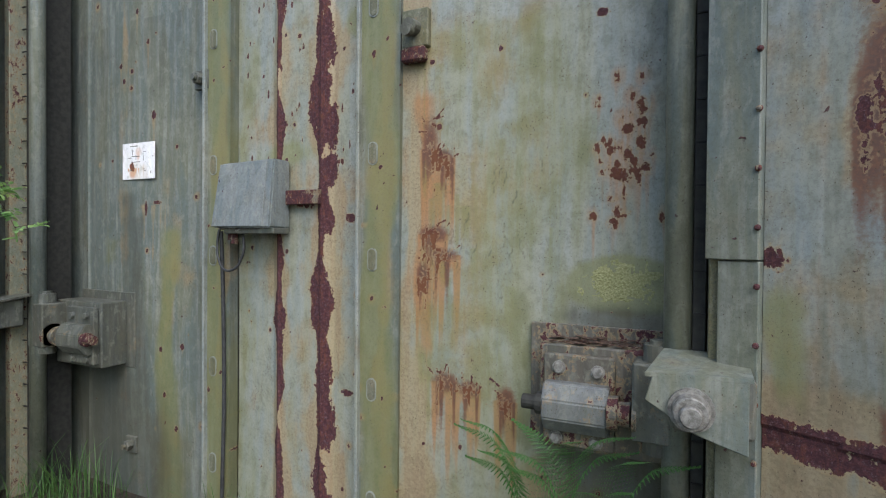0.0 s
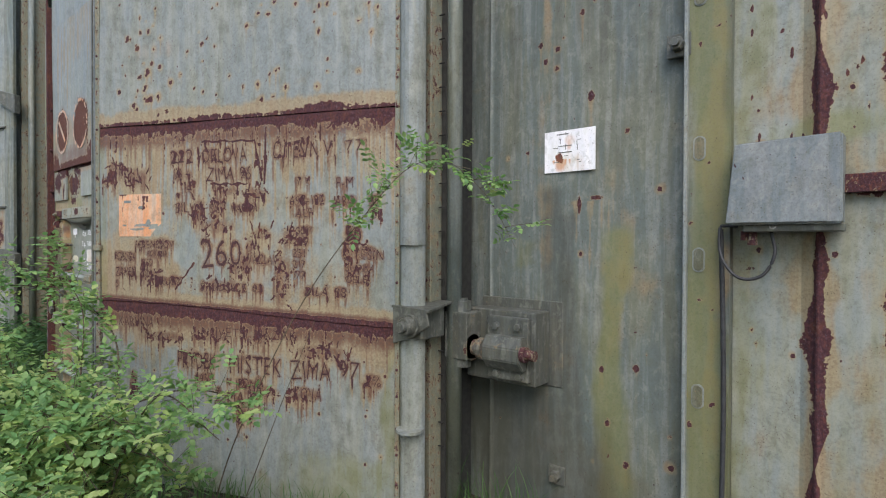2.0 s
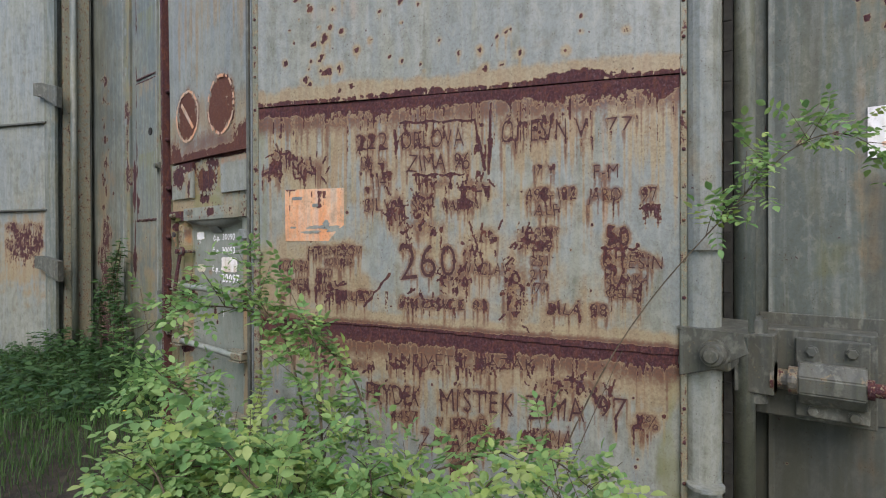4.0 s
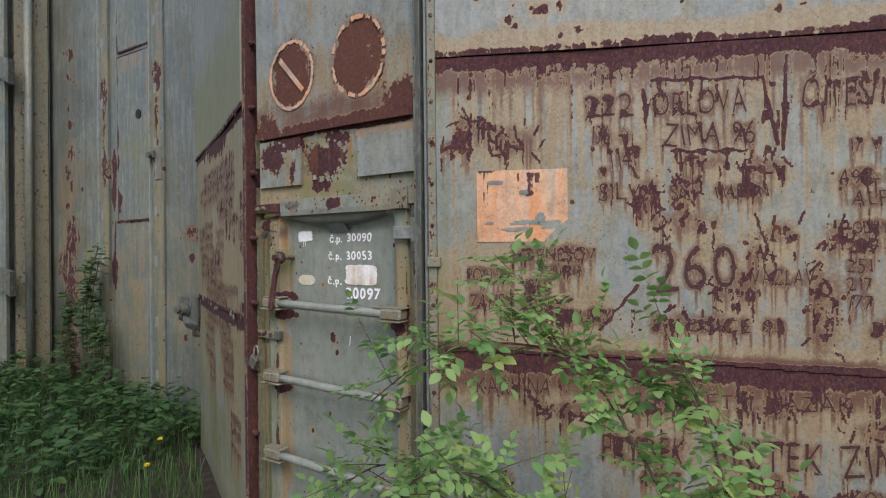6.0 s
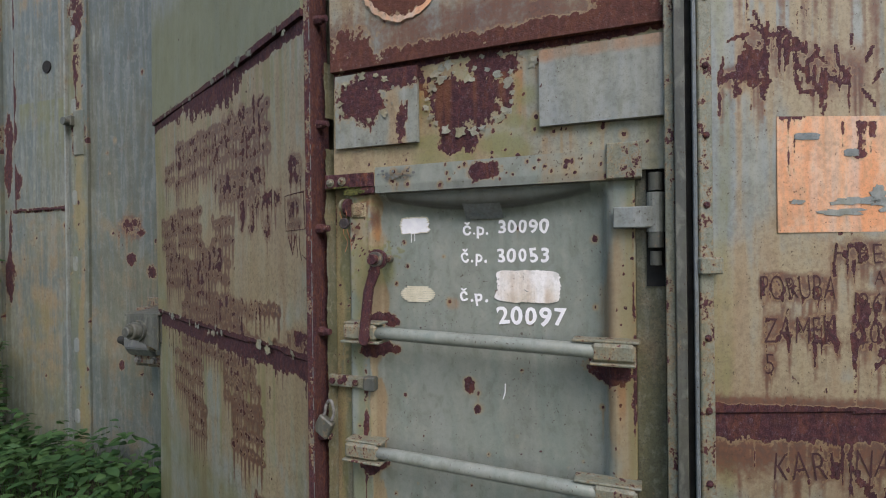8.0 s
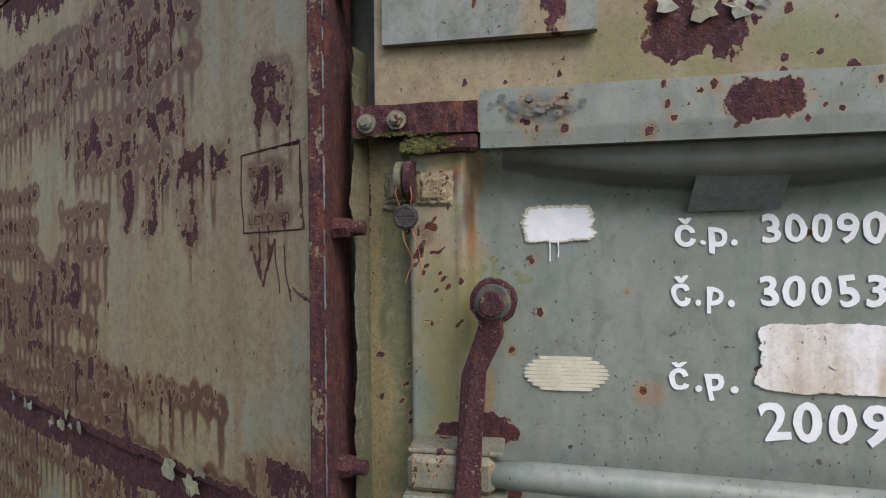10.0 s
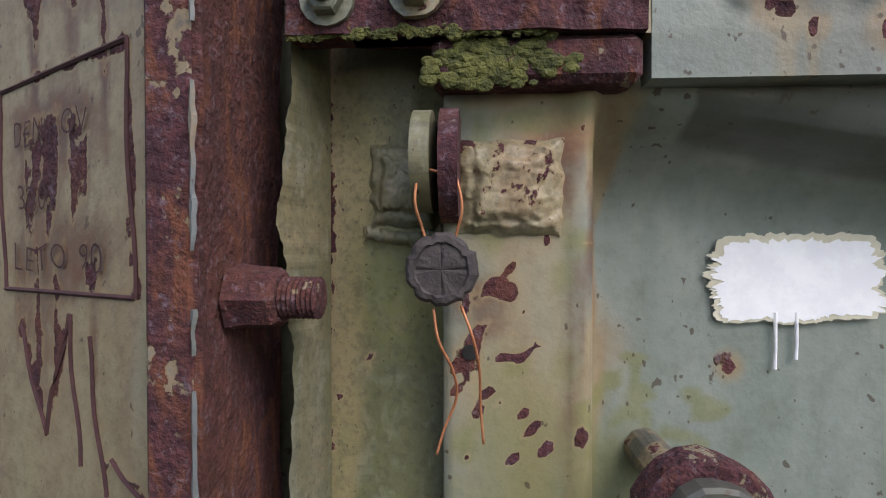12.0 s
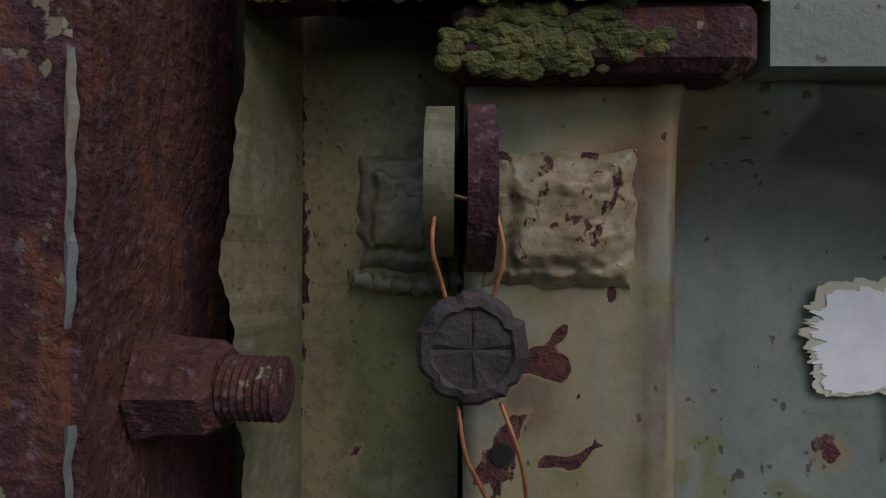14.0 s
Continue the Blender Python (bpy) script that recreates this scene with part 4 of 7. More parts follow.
w.pits(24, 0.2, 0.6, 2.4, 2.9, 0.008, 0.018, 0.7)
fit_sheet(w, "upper_sheet", PAINT, leafR, RPF @ pose(0, -0.006, 0), depth=lambda U, Z: 0.005 * np.sin(U * 3.1 + Z * 2.0), thick=0.02)
leaf_edges(leafR, RPF, 0.0, 2.215, 0.034, 2.187)
bm = B()
box(bm, -0.005, 0.05, -0.028, 0.0, 1.435, 1.475, 0.003)
fit_part("clip", bm, STRAP, leafR, RPF)
# vertical half-round guard on the hinge side
for z0, z1, d in ((1.482, TOP, 0.075), (GROUND, 1.48, 0.05)):
    bm = B()
    column(bm, [(2.21, 0.02)] + [(2.285 - 0.075 * math.cos(a), 0.02 - d * math.sin(a)) for a in np.linspace(0.15, math.pi - 0.15, 9)] + [(2.36, 0.02)], z0, z1)
    fit_part("hinge_guard", bm, PAINT, leafR, RPF, smooth=False)
bm = B()
tube(bm, [(2.285, -0.028, 0.44), (2.285, -0.028, 0.455)], 0.078, 16)
fit_part("weld_bead", bm, PAINT, leafR, RPF)
# orange painted notice patch
w = Wear(0.195, 0.545, 1.532, 1.812, 0.007, 53)
w.blob("algae", 0.45, 1.60, 0.10, 0.03, 0.35)
w.weep(10, 1.80, 0.22, 0.45, 0.05, 0.2, 0.62)
w.blob("rust", 0.40, 1.72, 0.018, 0.016, 0.9)
w.blob("rust", 0.24, 1.81, 0.05, 0.02, 0.7)
notice = group_of("painted_notice", RPF @ pose(0.37, -0.003, 1.532), "faded orange painted notice patch, smeared and rust-streaked", "notice")
fit_sheet(w, "patch", ORANGE, notice, RPF @ pose(0, -0.0045, 0), thick=0.004)
for x0, x1, z0, z1, nm, mat, rag in ((0.33, 0.44, 1.597, 1.617, "smear", PAINT, 0.5), (0.30, 0.41, 1.572, 1.588, "smear", PAINT, 0.5), (0.44, 0.53, 1.582, 1.612, "smear", PAINT, 0.5), (0.42, 0.46, 1.60, 1.645, "smear", PAINT, 0.5), (0.225, 0.26, 1.60, 1.612, "smear", PAINT, 0.5),
                                     (0.238, 0.30, 1.755, 1.772, "label_scrap", SILVER, 0.08), (0.36, 0.395, 1.715, 1.733, "label_scrap", SILVER, 0.25)):
    bm = B()
    cx, cz = (x0 + x1) / 2, (z0 + z1) / 2
    rim = []
    for k in range(26):
        t = 6.283 * k / 26
        f = (abs(math.cos(t)) ** 6 + abs(math.sin(t)) ** 6) ** (-1 / 6) * (1 + rag * rng.uniform(-0.8, 0.5))
        rim.append((cx + (x1 - x0) / 2 * f * math.cos(t), cz + (z1 - z0) / 2 * f * math.sin(t)))
    prism(bm, rim, -0.0062, -0.004)
    fit_part(nm, bm, mat, notice, RPF)

# left leaf of the same gate
leafL = group_of("gate_leaf", LPF @ pose(1.0, 0, GROUND), "olive steel gate leaf with blotched rust writing and runs", "gate", "gate leaves")
w = Wear(0.0, 1.935, GROUND - 0.02, 2.245, 0.007, 61)
w.seam("rust", 1.145, 0.03, 0.09, 1.0)
w.seam("stain", 1.145, 0.1, 0.2, 0.9)
w.seam("rust", 2.245, 0.1, 0.055, 0.9)
w.blob("rust", 1.0, 2.22, 0.5, 0.11, 0.8)
w.blob("stain", 1.2, 1.6, 1.2, 0.7, 0.40)
w.blob("algae", 1.0, 0.9, 1.6, 1.6, 0.12)
w.blob("stain", 1.0, 0.6, 1.5, 0.7, 0.16)
for u, z, a, b in ((0.75, 1.97, 0.28, 0.12), (1.25, 1.98, 0.22, 0.13), (1.5, 1.95, 0.12, 0.12), (1.35, 1.77, 0.22, 0.05), (0.35, 1.95, 0.1, 0.06), (0.3, 1.60, 0.16, 0.10), (0.7, 1.63, 0.2, 0.10), (1.15, 1.61, 0.12, 0.06), (0.45, 1.40, 0.22, 0.10), (0.75, 1.38, 0.14, 0.12), (0.95, 1.5, 0.1, 0.1), (1.1, 1.38, 0.16, 0.12), (1.2, 1.24, 0.2, 0.06), (1.6, 1.32, 0.1, 0.06), (0.8, 1.22, 0.25, 0.05), (1.45, 1.18, 0.3, 0.04), (1.0, 1.10, 0.5, 0.06), (0.6, 0.9, 0.25, 0.16), (0.75, 0.7, 0.15, 0.12), (1.35, 0.95, 0.2, 0.08), (1.4, 0.78, 0.15, 0.10), (1.6, 0.5, 0.12, 0.15)):
    w.blob("stain", u, z - 0.04, a * 1.3, b * 1.7, 0.8)
    for row in np.arange(z - b * 0.7 + rng.uniform(-0.02, 0.02), z + b * 0.9, 0.062 + rng.uniform(0, 0.03)):
        for x in np.arange(u - a, u + a, 0.04):
            wide, lift = rng.uniform(0.018, 0.032), rng.normal(0, 0.008)
            w.blob("smear", x, row + lift, wide, rng.uniform(0.016, 0.03), 0.95, 1.6)
            w.blob("rust", x, row + lift, wide * 0.8, rng.uniform(0.010, 0.02), 0.50)
            w.drip(x, row + lift, rng.uniform(0.06, 0.22), rng.uniform(0.008, 0.016), 0.95, "smear")
    w.weep(4, z, u - a, u + a, 0.06, 0.25, 0.58, (0.005, 0.011))
LEFT_LINES = (("SEVEN", 0.5, 0.95, 1.93, 0.13), ("JAMUE", 1.05, 1.62, 1.94, 0.15), ("KURALTICE", 1.05, 1.60, 1.75, 0.07), ("98", 1.80, 1.90, 1.73, 0.09), ("XXX", 1.5, 1.75, 1.66, 0.06), ("1997", 0.3, 0.6, 1.60, 0.09), ("ZIMA", 0.3, 0.62, 1.42, 0.08), ("LETO", 0.62, 0.9, 1.35, 0.08), ("220", 0.95, 1.15, 1.42, 0.10), ("HRDINA", 1.1, 1.5, 1.24, 0.07), ("PETR", 1.2, 1.5, 0.93, 0.09), ("1708", 1.75, 1.93, 1.16, 0.07), ("93", 1.33, 1.5, 1.58, 0.12), ("G", 1.55, 1.64, 1.55, 0.16))
for words, a, b, foot, high in LEFT_LINES:
    made = lettering(words, a, b, foot, high, 0.07, rng)
    w.letters(made, 0.56, 0.8, 0.42, 1.0)
for words, a, b, foot, high in (("DENIROV", 1.785, 1.875, 1.655, 0.014), ("330", 1.79, 1.83, 1.617, 0.014), ("LETO 90", 1.785, 1.89, 1.583, 0.014)):
    made = lettering(words, a, b, foot, high, 0.04, rng)
    w.letters(made, 0.25, 0.3, 0.10)
    fit_writing("scratched_writing", made, SCRATCH, leafL, LPF, -0.0014, depth=lambda U, Z: 0.006 * np.sin(U * 3.3 + Z * 1.5))
for p, q in (((1.765, 1.69), (1.91, 1.695)), ((1.91, 1.695), (1.915, 1.572)), ((1.765, 1.69), (1.77, 1.57)), ((1.77, 1.57), (1.915, 1.572)), ((1.79, 1.55), (1.82, 1.49)), ((1.82, 1.49), (1.85, 1.56)), ((1.85, 1.56), (1.86, 1.48)), ((1.87, 1.55), (1.885, 1.47)), ((1.89, 1.49), (1.93, 1.47))):
    for s in np.linspace(0, 1, 50):
        w.blob("rust", p[0] + s * (q[0] - p[0]), p[1] + s * (q[1] - p[1]), 0.005, 0.005, 0.5)
    bm = B()
    tube(bm, [(p[0] + s * (q[0] - p[0]) + 0.002 * math.sin(7 * s + p[1] * 90), 0.006 * math.sin((p[0] + s * (q[0] - p[0])) * 3.3 + (p[1] + s * (q[1] - p[1])) * 1.5) - 0.0003, p[1] + s * (q[1] - p[1])) for s in np.linspace(0, 1, 9)], 0.0014, 5)
    fit_part("scratch", bm, SCRATCH, leafL, LPF)
w.weep(90, 2.2, 0.05, 1.9, 0.1, 0.8, 0.7, (0.008, 0.025), "stain")
w.weep(80, 1.1, 0.05, 1.9, 0.1, 0.6, 0.7, (0.008, 0.025), "stain")
w.weep(50, 1.1, 0.05, 1.9, 0.05, 0.3, 0.62)
w.upright("algae", 0.1, 0.12, 0.5, -1, 3, 0.3)
w.weep(22, 2.2, 0.05, 1.9, 0.2, 1.0, 0.55, (0.01, 0.03), "algae")
w.weep(26, 1.1, 0.05, 1.9, 0.2, 1.0, 0.6, (0.01, 0.03), "algae")
# grime strip by the jamb, also painting in this leaf's turned-away shade
w.blob("dirt", 1.85, 1.5, 0.25, 2.0, 0.30)
w.blob("dirt", 0.3, 0.3, 1.5, 0.6, 0.4)
w.upright("algae", 0.9, 0.9, 0.42, -1, 0.6, 0.2)
fit_sheet(w, "lower_sheet", TAN, leafL, LPF, "painted steel sheet with smeared rust writing",
          depth=lambda U, Z: np.where(Z < 1.145 + 0.006 * np.sin(U * 9), 0.008, 0.0) + 0.006 * np.sin(U * 3.3 + Z * 1.5))
w = Wear(0.0, 1.935, 2.25, TOP, 0.016, 62)
w.seam("rust", 2.25, 0.03, 0.1, 0.9)
w.seam("algae", 2.25, 0.9, 0.1, 0.8)
w.weep(30, 4.3, 0.1, 1.9, 0.5, 2.0, 0.7, (0.02, 0.07), "algae")
fit_sheet(w, "upper_sheet", PAINT, leafL, LPF @ pose(0, -0.008, 0), depth=lambda U, Z: 0.006 * np.sin(U * 3.1 + Z * 2.0), thick=0.02)

# leaf of the neighbouring gate beyond the wall bay
leafN = group_of("gate_leaf", NLF @ pose(0.7, 0, GROUND), "grey-green steel gate leaf with rust writing, beside its hinge", "gate", "gate leaves")
w = Wear(0.155, 2.2, GROUND - 0.02, 3.6, 0.014, 71)
w.seam("rust", 0.985, 0.05, 0.10, 0.8, -0.02)
w.seam("stain", 0.985, 0.2, 0.3, 0.6)
for u, z, a, b in ((0.42, 1.9, 0.05, 0.14), (0.55, 1.75, 0.12, 0.05), (0.6, 1.95, 0.15, 0.03), (0.66, 1.55, 0.06, 0.14), (0.62, 1.25, 0.04, 0.14), (0.5, 1.09, 0.06, 0.02), (0.8, 1.4, 0.12, 0.1), (0.9, 1.8, 0.2, 0.08), (0.85, 2.2, 0.2, 0.1)):
    w.blob("rust", u, z, a, b, 0.36)
    w.blob("smear", u, z, a * 1.3, b * 1.4, 0.9)
    w.weep(10, z, u - a, u + a, 0.15, 0.6, 0.9, (0.012, 0.026), "smear")
    w.blob("stain", u, z - 0.05, a * 1.7, b * 2.0, 0.95)
    w.weep(8, z, u - a, u + a, 0.1, 0.4, 0.62, (0.006, 0.014))
for words, a, b, foot, high in (("V O", 0.36, 0.62, 2.02, 0.16), ("AMZ", 0.42, 0.7, 1.83, 0.12), ("ROS", 0.5, 0.8, 1.62, 0.10)):
    w.letters(lettering(words, a, b, foot, high, 0.08, rng), 0.6, 1.5, 0.35)
w.upright("algae", 0.22, 0.05, 0.9, 1.0, 1.45, 0.2)
w.upright("stain", 0.5, 0.8, 0.26)
# broad darker patches, low and high on the sheet
w.blob("dirt", 0.5, 0.6, 0.9, 1.2, 0.45)
w.blob("dirt", 0.8, 2.2, 0.7, 0.9, 0.35)
w.blob("rust", 0.17, 1.47, 0.05, 0.04, 0.9)
fit_sheet(w, "lower_sheet", PAINT, leafN, NLF, depth=lambda U, Z: np.where(Z < 0.985 - 0.02 * U, 0.008, 0.0) + 0.005 * np.sin(U * 3))
bm = B()
box(bm, 0.0, 0.153, -0.03, 0.02, 1.465, 4.6, 0.003)
box(bm, 0.035, 0.153, -0.022, 0.02, GROUND - 0.02, 1.462, 0.003)
strip = fit_part("edge_strip", bm, WALL, leafN, NLF)
for z in np.arange(0.2, 3.2, 0.17):
    bm = B()
    tube(bm, [(0.15, -0.03, z), (0.15, -0.037, z), (0.15, -0.04, z)], [0.010, 0.008, 0.004], 8)
    fit_part("rivet", bm, RUSTY, strip, NLF)

# right leaf of the gate beyond the far bay
leafC = group_of("gate_leaf", CPF @ pose(1.1, 0, GROUND), "grey-green steel gate leaf with ledged seams and rust writing", "gate", "gate leaves")
w = Wear(0.0, 2.19, GROUND - 0.02, TOP, 0.02, 81)
w.blob("rust", 1.7, 1.55, 0.5, 0.4, 0.56)
w.letters(lettering("HROZNY", 1.3, 2.1, 1.75, 0.12, 0.06, rng) + lettering("LOUKA 96", 1.3, 2.1, 1.5, 0.12, 0.06, rng), 0.6, 2, 0.4)
w.blob("stain", 1.7, 1.4, 0.7, 0.7, 0.7)
fit_sheet(w, "sheet", PAINT, leafC, CPF, depth=lambda U, Z: 0.006 * np.sin(U * 3.1 + Z * 2.0))
for z in (2.05, 3.35):
    bm = B()
    box(bm, 0.0, 2.2, -0.05, 0.0, z, z + 0.03, 0.004)
    fit_part("ledge", bm, GREYRUST, leafC, CPF)
bm = B()
box(bm, 2.16, 2.36, -0.03, 0.02, GROUND, TOP, 0.004)
fit_part("hinge_guard", bm, WALL, leafC, CPF)
for z in (1.30, 3.85):
    bm = B()
    prism(bm, [(2.05, z - 0.1), (2.2, z - 0.12), (2.5, z - 0.3), (2.5, z + 0.0), (2.2, z + 0.08), (2.05, z + 0.08)], -0.11, -0.02, 0.004)
    fit_part("hinge_arm", bm, GREYRUST, leafC, CPF)


# ---- hinge posts and seals between leaf and wall ----
for dx, s in ((0.0, -1), (0.0, 1), (-8.9, -1), (-8.9, 1)):
    cx = dx + (-0.14 if s > 0 else -3.86)
    P = group_of("hinge_post", pose(cx, 1.97, GROUND), "grey-green round steel post beside the gate leaf", "post", "hinge posts", "structure")
    bm = B()
    tube(bm, [(cx, 1.97, GROUND - 0.05), (cx, 1.97, 6.0)], 0.045, 20)
    fit_part("pipe", bm, WALL, P, smooth=True)
    bm = B()
    a, b = sorted((cx + s * 0.045, cx + s * 0.085))
    box(bm, a, b, 1.95, 2.2, GROUND - 0.05, 5.9, 0.003)
    fit_part("seal_strip", bm, RUBBER if dx == 0.0 else STRAP, P)
    if dx < 0 and s < 0:
        # torn rubber and paint curling off the strip
        w = Wear(-13.14, -12.83, GROUND - 0.05, 5.9, 0.012, 77)
        w.upright("rust", -12.95, 0.08, 0.62, -1, 1.7, 0.4, 1.3)
        w.upright("dirt", -12.98, 0.2, 0.55)
        for z in np.arange(1.7, 3.4, 0.14):
            w.blob("rust", -12.93 + rng.uniform(-0.05, 0.05), z, rng.uniform(0.03, 0.07), rng.uniform(0.03, 0.06), 0.8)
        fit_sheet(w, "torn_strip", WALL, P, pose(0, 2.215, 0), "dark strip with curling torn paint")
        for z in np.arange(1.75, 3.5, 0.19):
            bm = B()
            z1, lean = z + rng.uniform(-0.04, 0.04), rng.uniform(-0.05, 0.05)
            tube(bm, spline([(-13.03, 2.21, z1 + 0.04), (-13.01, 2.17, z1 - 0.02), (-12.95 + lean, 2.15, z1 - 0.05), (-12.88, 2.17, z1 + lean), (-12.86, 2.21, z1 + 0.06)], 5), [0.004 + 0.005 * abs(math.sin(k * 0.5)) for k in range(21)], 5)
            fit_part("paint_curl", bm, BAYP if rng.random() < 0.5 else RUBBER, P)
    bm = B()
    a, b = sorted((cx + s * 0.09, cx + s * 0.145))
    box(bm, a, b, 1.86, 2.2, GROUND - 0.05, 5.9, 0.003)
    fit_part("angle_bar", bm, STRAP if s < 0 else OLIVE, P)
    for z in np.arange(0.3, 3.6, 0.14):
        bm = B()
        a, b = sorted((cx + s * 0.046, cx + s * 0.084))
        box(bm, a, b, 1.924, 1.935, z, z + 0.006, 0.001)
        fit_part("seal_notch", bm, DARK, P)


# ---- hinge brackets ----
def hinge_bracket(cx, s, leaf, label):
    """Bearing block on the wall and the arm on the leaf; s = 1 looks to the leaf on its right."""
    def X(*v):
        return tuple(sorted(cx + s * k for k in v))
    T = group_of("hinge_bracket", pose(cx, 2.25, 0.62), label, "hinge bracket", "hinge brackets")
    bm = B()
    box(bm, *X(-0.24, 0.30), 2.228, 2.262, 0.69, 1.17, 0.004)
    fit_part("wall_plate", bm, GREYRUST if s < 0 else BROWN, T)
    bm = B()
    box(bm, *X(-0.16, 0.30), 2.07, 2.23, 0.71, 1.115, 0.006)
    fit_part("block", bm, BROWN if s > 0 else GREYRUST, T, label="heavy steel block")
    bm = B()
    box(bm, *X(-0.135, 0.13), 2.035, 2.07, 0.735, 1.085, 0.005)
    fit_part("flange", bm, BROWN if s > 0 else GREYRUST, T)
    bm = B()
    a, b = X(-0.125, 0.115)
    prof = [(2.04, 0.80), (2.00, 0.80), (1.955, 0.855), (1.955, 0.925), (1.99, 0.985), (2.04, 0.985)]
    va = [bm.verts.new((a, y, z)) for y, z in prof]
    vb = [bm.verts.new((b, y, z)) for y, z in prof]
    bm.faces.new(va)
    bm.faces.new(vb[::-1])
    for i in range(6):
        bm.faces.new((va[i], vb[i], vb[(i + 1) % 6], va[(i + 1) % 6]))
    bmesh.ops.bevel(bm, geom=list(bm.edges), offset=0.006, segments=2, affect="EDGES")
    fit_part("bearing_cap", bm, BLUEGREY if s > 0 else GREYRUST, T)
    for k, z in ((-0.075, 1.035), (0.07, 1.03), (-0.085, 0.765), (0.065, 0.765)):
        bm = B()
        tube(bm, [(cx + s * k, 2.036, z), (cx + s * k, 2.03, z)], 0.026, 14)
        nut(bm, (cx + s * k, 2.032, z), (0, -1, 0), 0.021, 0.018)
        fit_part("bolt", bm, BOLT if s > 0 else GREYRUST, T)
    bm = B()
    y, z = 1.995, 0.90
    tube(bm, [(cx - s * 0.20, y, z), (cx - s * 0.205, y, z), (cx - s * 0.13, y, z)], [0.024, 0.028, 0.03], 14)
    tube(bm, [(cx - s * 0.15, y, z), (cx - s * 0.125, y, z)], 0.042, 16)
    fit_part("shaft_end", bm, RUBBER if s > 0 else RUSTY, T, smooth=False)
    bm = B()
    tube(bm, [(cx + s * 0.115, y, z), (cx + s * 0.15, y, z)], 0.062, 18)
    tube(bm, [(cx + s * 0.15, y, z), (cx + s * 0.19, y, z)], 0.045, 18)
    tube(bm, [(cx + s * 0.20, y, z), (cx + s * 0.215, y, z)], 0.075, 18)
    fit_part("collar", bm, BROWN, T)
    bm = B()
    box(bm, *X(0.20, 0.36), 1.93, 2.08, 0.83, 1.10, 0.006)
    fit_part("knuckle", bm, GREYRUST, T)
    bm = B()
    tube(bm, [(cx + s * 0.28, 2.0, 0.78), (cx + s * 0.28, 2.0, 1.16)], 0.05, 16)
    tube(bm, [(cx + s * 0.28, 2.0, 1.16), (cx + s * 0.28, 2.0, 1.175)], 0.03, 12)
    fit_part("pivot", bm, GREYRUST, T)
    # the arm reaches over to the leaf
    bm = B()
    out = [(cx + s * 0.26, 1.05), (cx + s * 0.28, 1.125), (cx + s * 0.53, 1.13), (cx + s * 0.53, 0.925), (cx + s * 0.40, 0.965)]
    prism(bm, out if s > 0 else out[::-1], 1.675, 1.69, 0.003)
    A = fit_part("hinge_arm", bm, WALL if cx > -1 else GREYRUST, leaf, label="folded steel hinge arm with a large pin")
    bm = B()
    vs = [bm.verts.new(p) for p in ((cx + s * 0.26, 1.675, 1.12), (cx + s * 0.54, 1.675, 1.13), (cx + s * 0.54, 1.93, 1.15), (cx + s * 0.30, 1.93, 1.15))]
    ft = bm.faces.new(vs)
    ex = bmesh.ops.extrude_face_region(bm, geom=[ft])
    bmesh.ops.translate(bm, verts=[v for v in ex["geom"] if isinstance(v, bmesh.types.BMVert)], vec=(0, 0, 0.012))
    fit_part("top_plate", bm, WALL if cx > -1 else GREYRUST, A)
    bm = B()
    box(bm, *X(0.33, 0.55), 1.70, 1.90, 0.96, 1.13, 0.01)
    fit_part("web", bm, GREYRUST, A)
    bm = B()
    px, pz = cx + s * 0.385, 1.04
    tube(bm, [(px, 1.677, pz), (px, 1.655, pz)], 0.062, 20)
    tube(bm, [(px, 1.655, pz), (px, 1.615, pz), (px, 1.61, pz)], [0.052, 0.048, 0.044], 20)
    tube(bm, [(px, 1.612, pz), (px, 1.585, pz), (px, 1.58, pz)], [0.031, 0.030, 0.026], 16)
    fit_part("pin", bm, BOLT if cx > -1 else GREYRUST, A)
    return T


hinge_bracket(-0.48, 1, leafN, "rust-brown bearing block with blue-grey cap and pale bolts")
hinge_bracket(-3.54, -1, leafR, "grimy grey bearing block bolted to a wall plate")
hinge_bracket(-9.42, 1, leafL, "grimy rusting bearing block beside the gate leaf")
# dead leaves lying on the block
bm = B()
for _ in range(110):
    p = Vector((rng.uniform(-0.62, -0.2), rng.uniform(2.08, 2.22), 1.118 + rng.uniform(0.0, 0.012)))
    r = rng.uniform(0.008, 0.022)
    a = rng.uniform(0, 6.28)
    vs = [bm.verts.new(p + Vector((r * k * math.cos(a + t), r * math.sin(a + t), rng.uniform(-0.003, 0.004)))) for t, k in ((0, 1.6), (1.57, 0.7), (3.14, 1.6), (4.71, 0.7))]
    bm.faces.new(vs)
tagged(link_mesh("leaf_litter", bm, LITTER), "dead brown leaves lying on the bearing block", "leaf litter", kind="stuff")

# pale lichen above the block
LICHEN = plain("pale_lichen", (0.196, 0.203, 0.084), (0.322, 0.322, 0.168), 0.95, scale=120, bump=0.6)
bm = B()
spots = {}
for i in range(100):
    for j in range(70):
        x, z = -0.58 + i * 0.004, 1.22 + j * 0.004
        v = 1.15 - math.hypot((x + 0.36) / 0.15, (z - 1.35) / 0.085) + 0.55 * noise.noise(Vector((x * 22, 0, z * 22))) + 0.35 * noise.noise(Vector((x * 90, 2, z * 90)))
        if v > 0.2:
            spots[i, j] = bm.verts.new((x, 2.2505 + 0.010 * math.sin((x + 1.0) * 6.0) + 0.004 * math.sin(z * 1.9 + x * 2) - min(0.006, 0.008 * v) * (0.6 + 0.4 * noise.noise(Vector((x * 160, 4, z * 160)))), z))
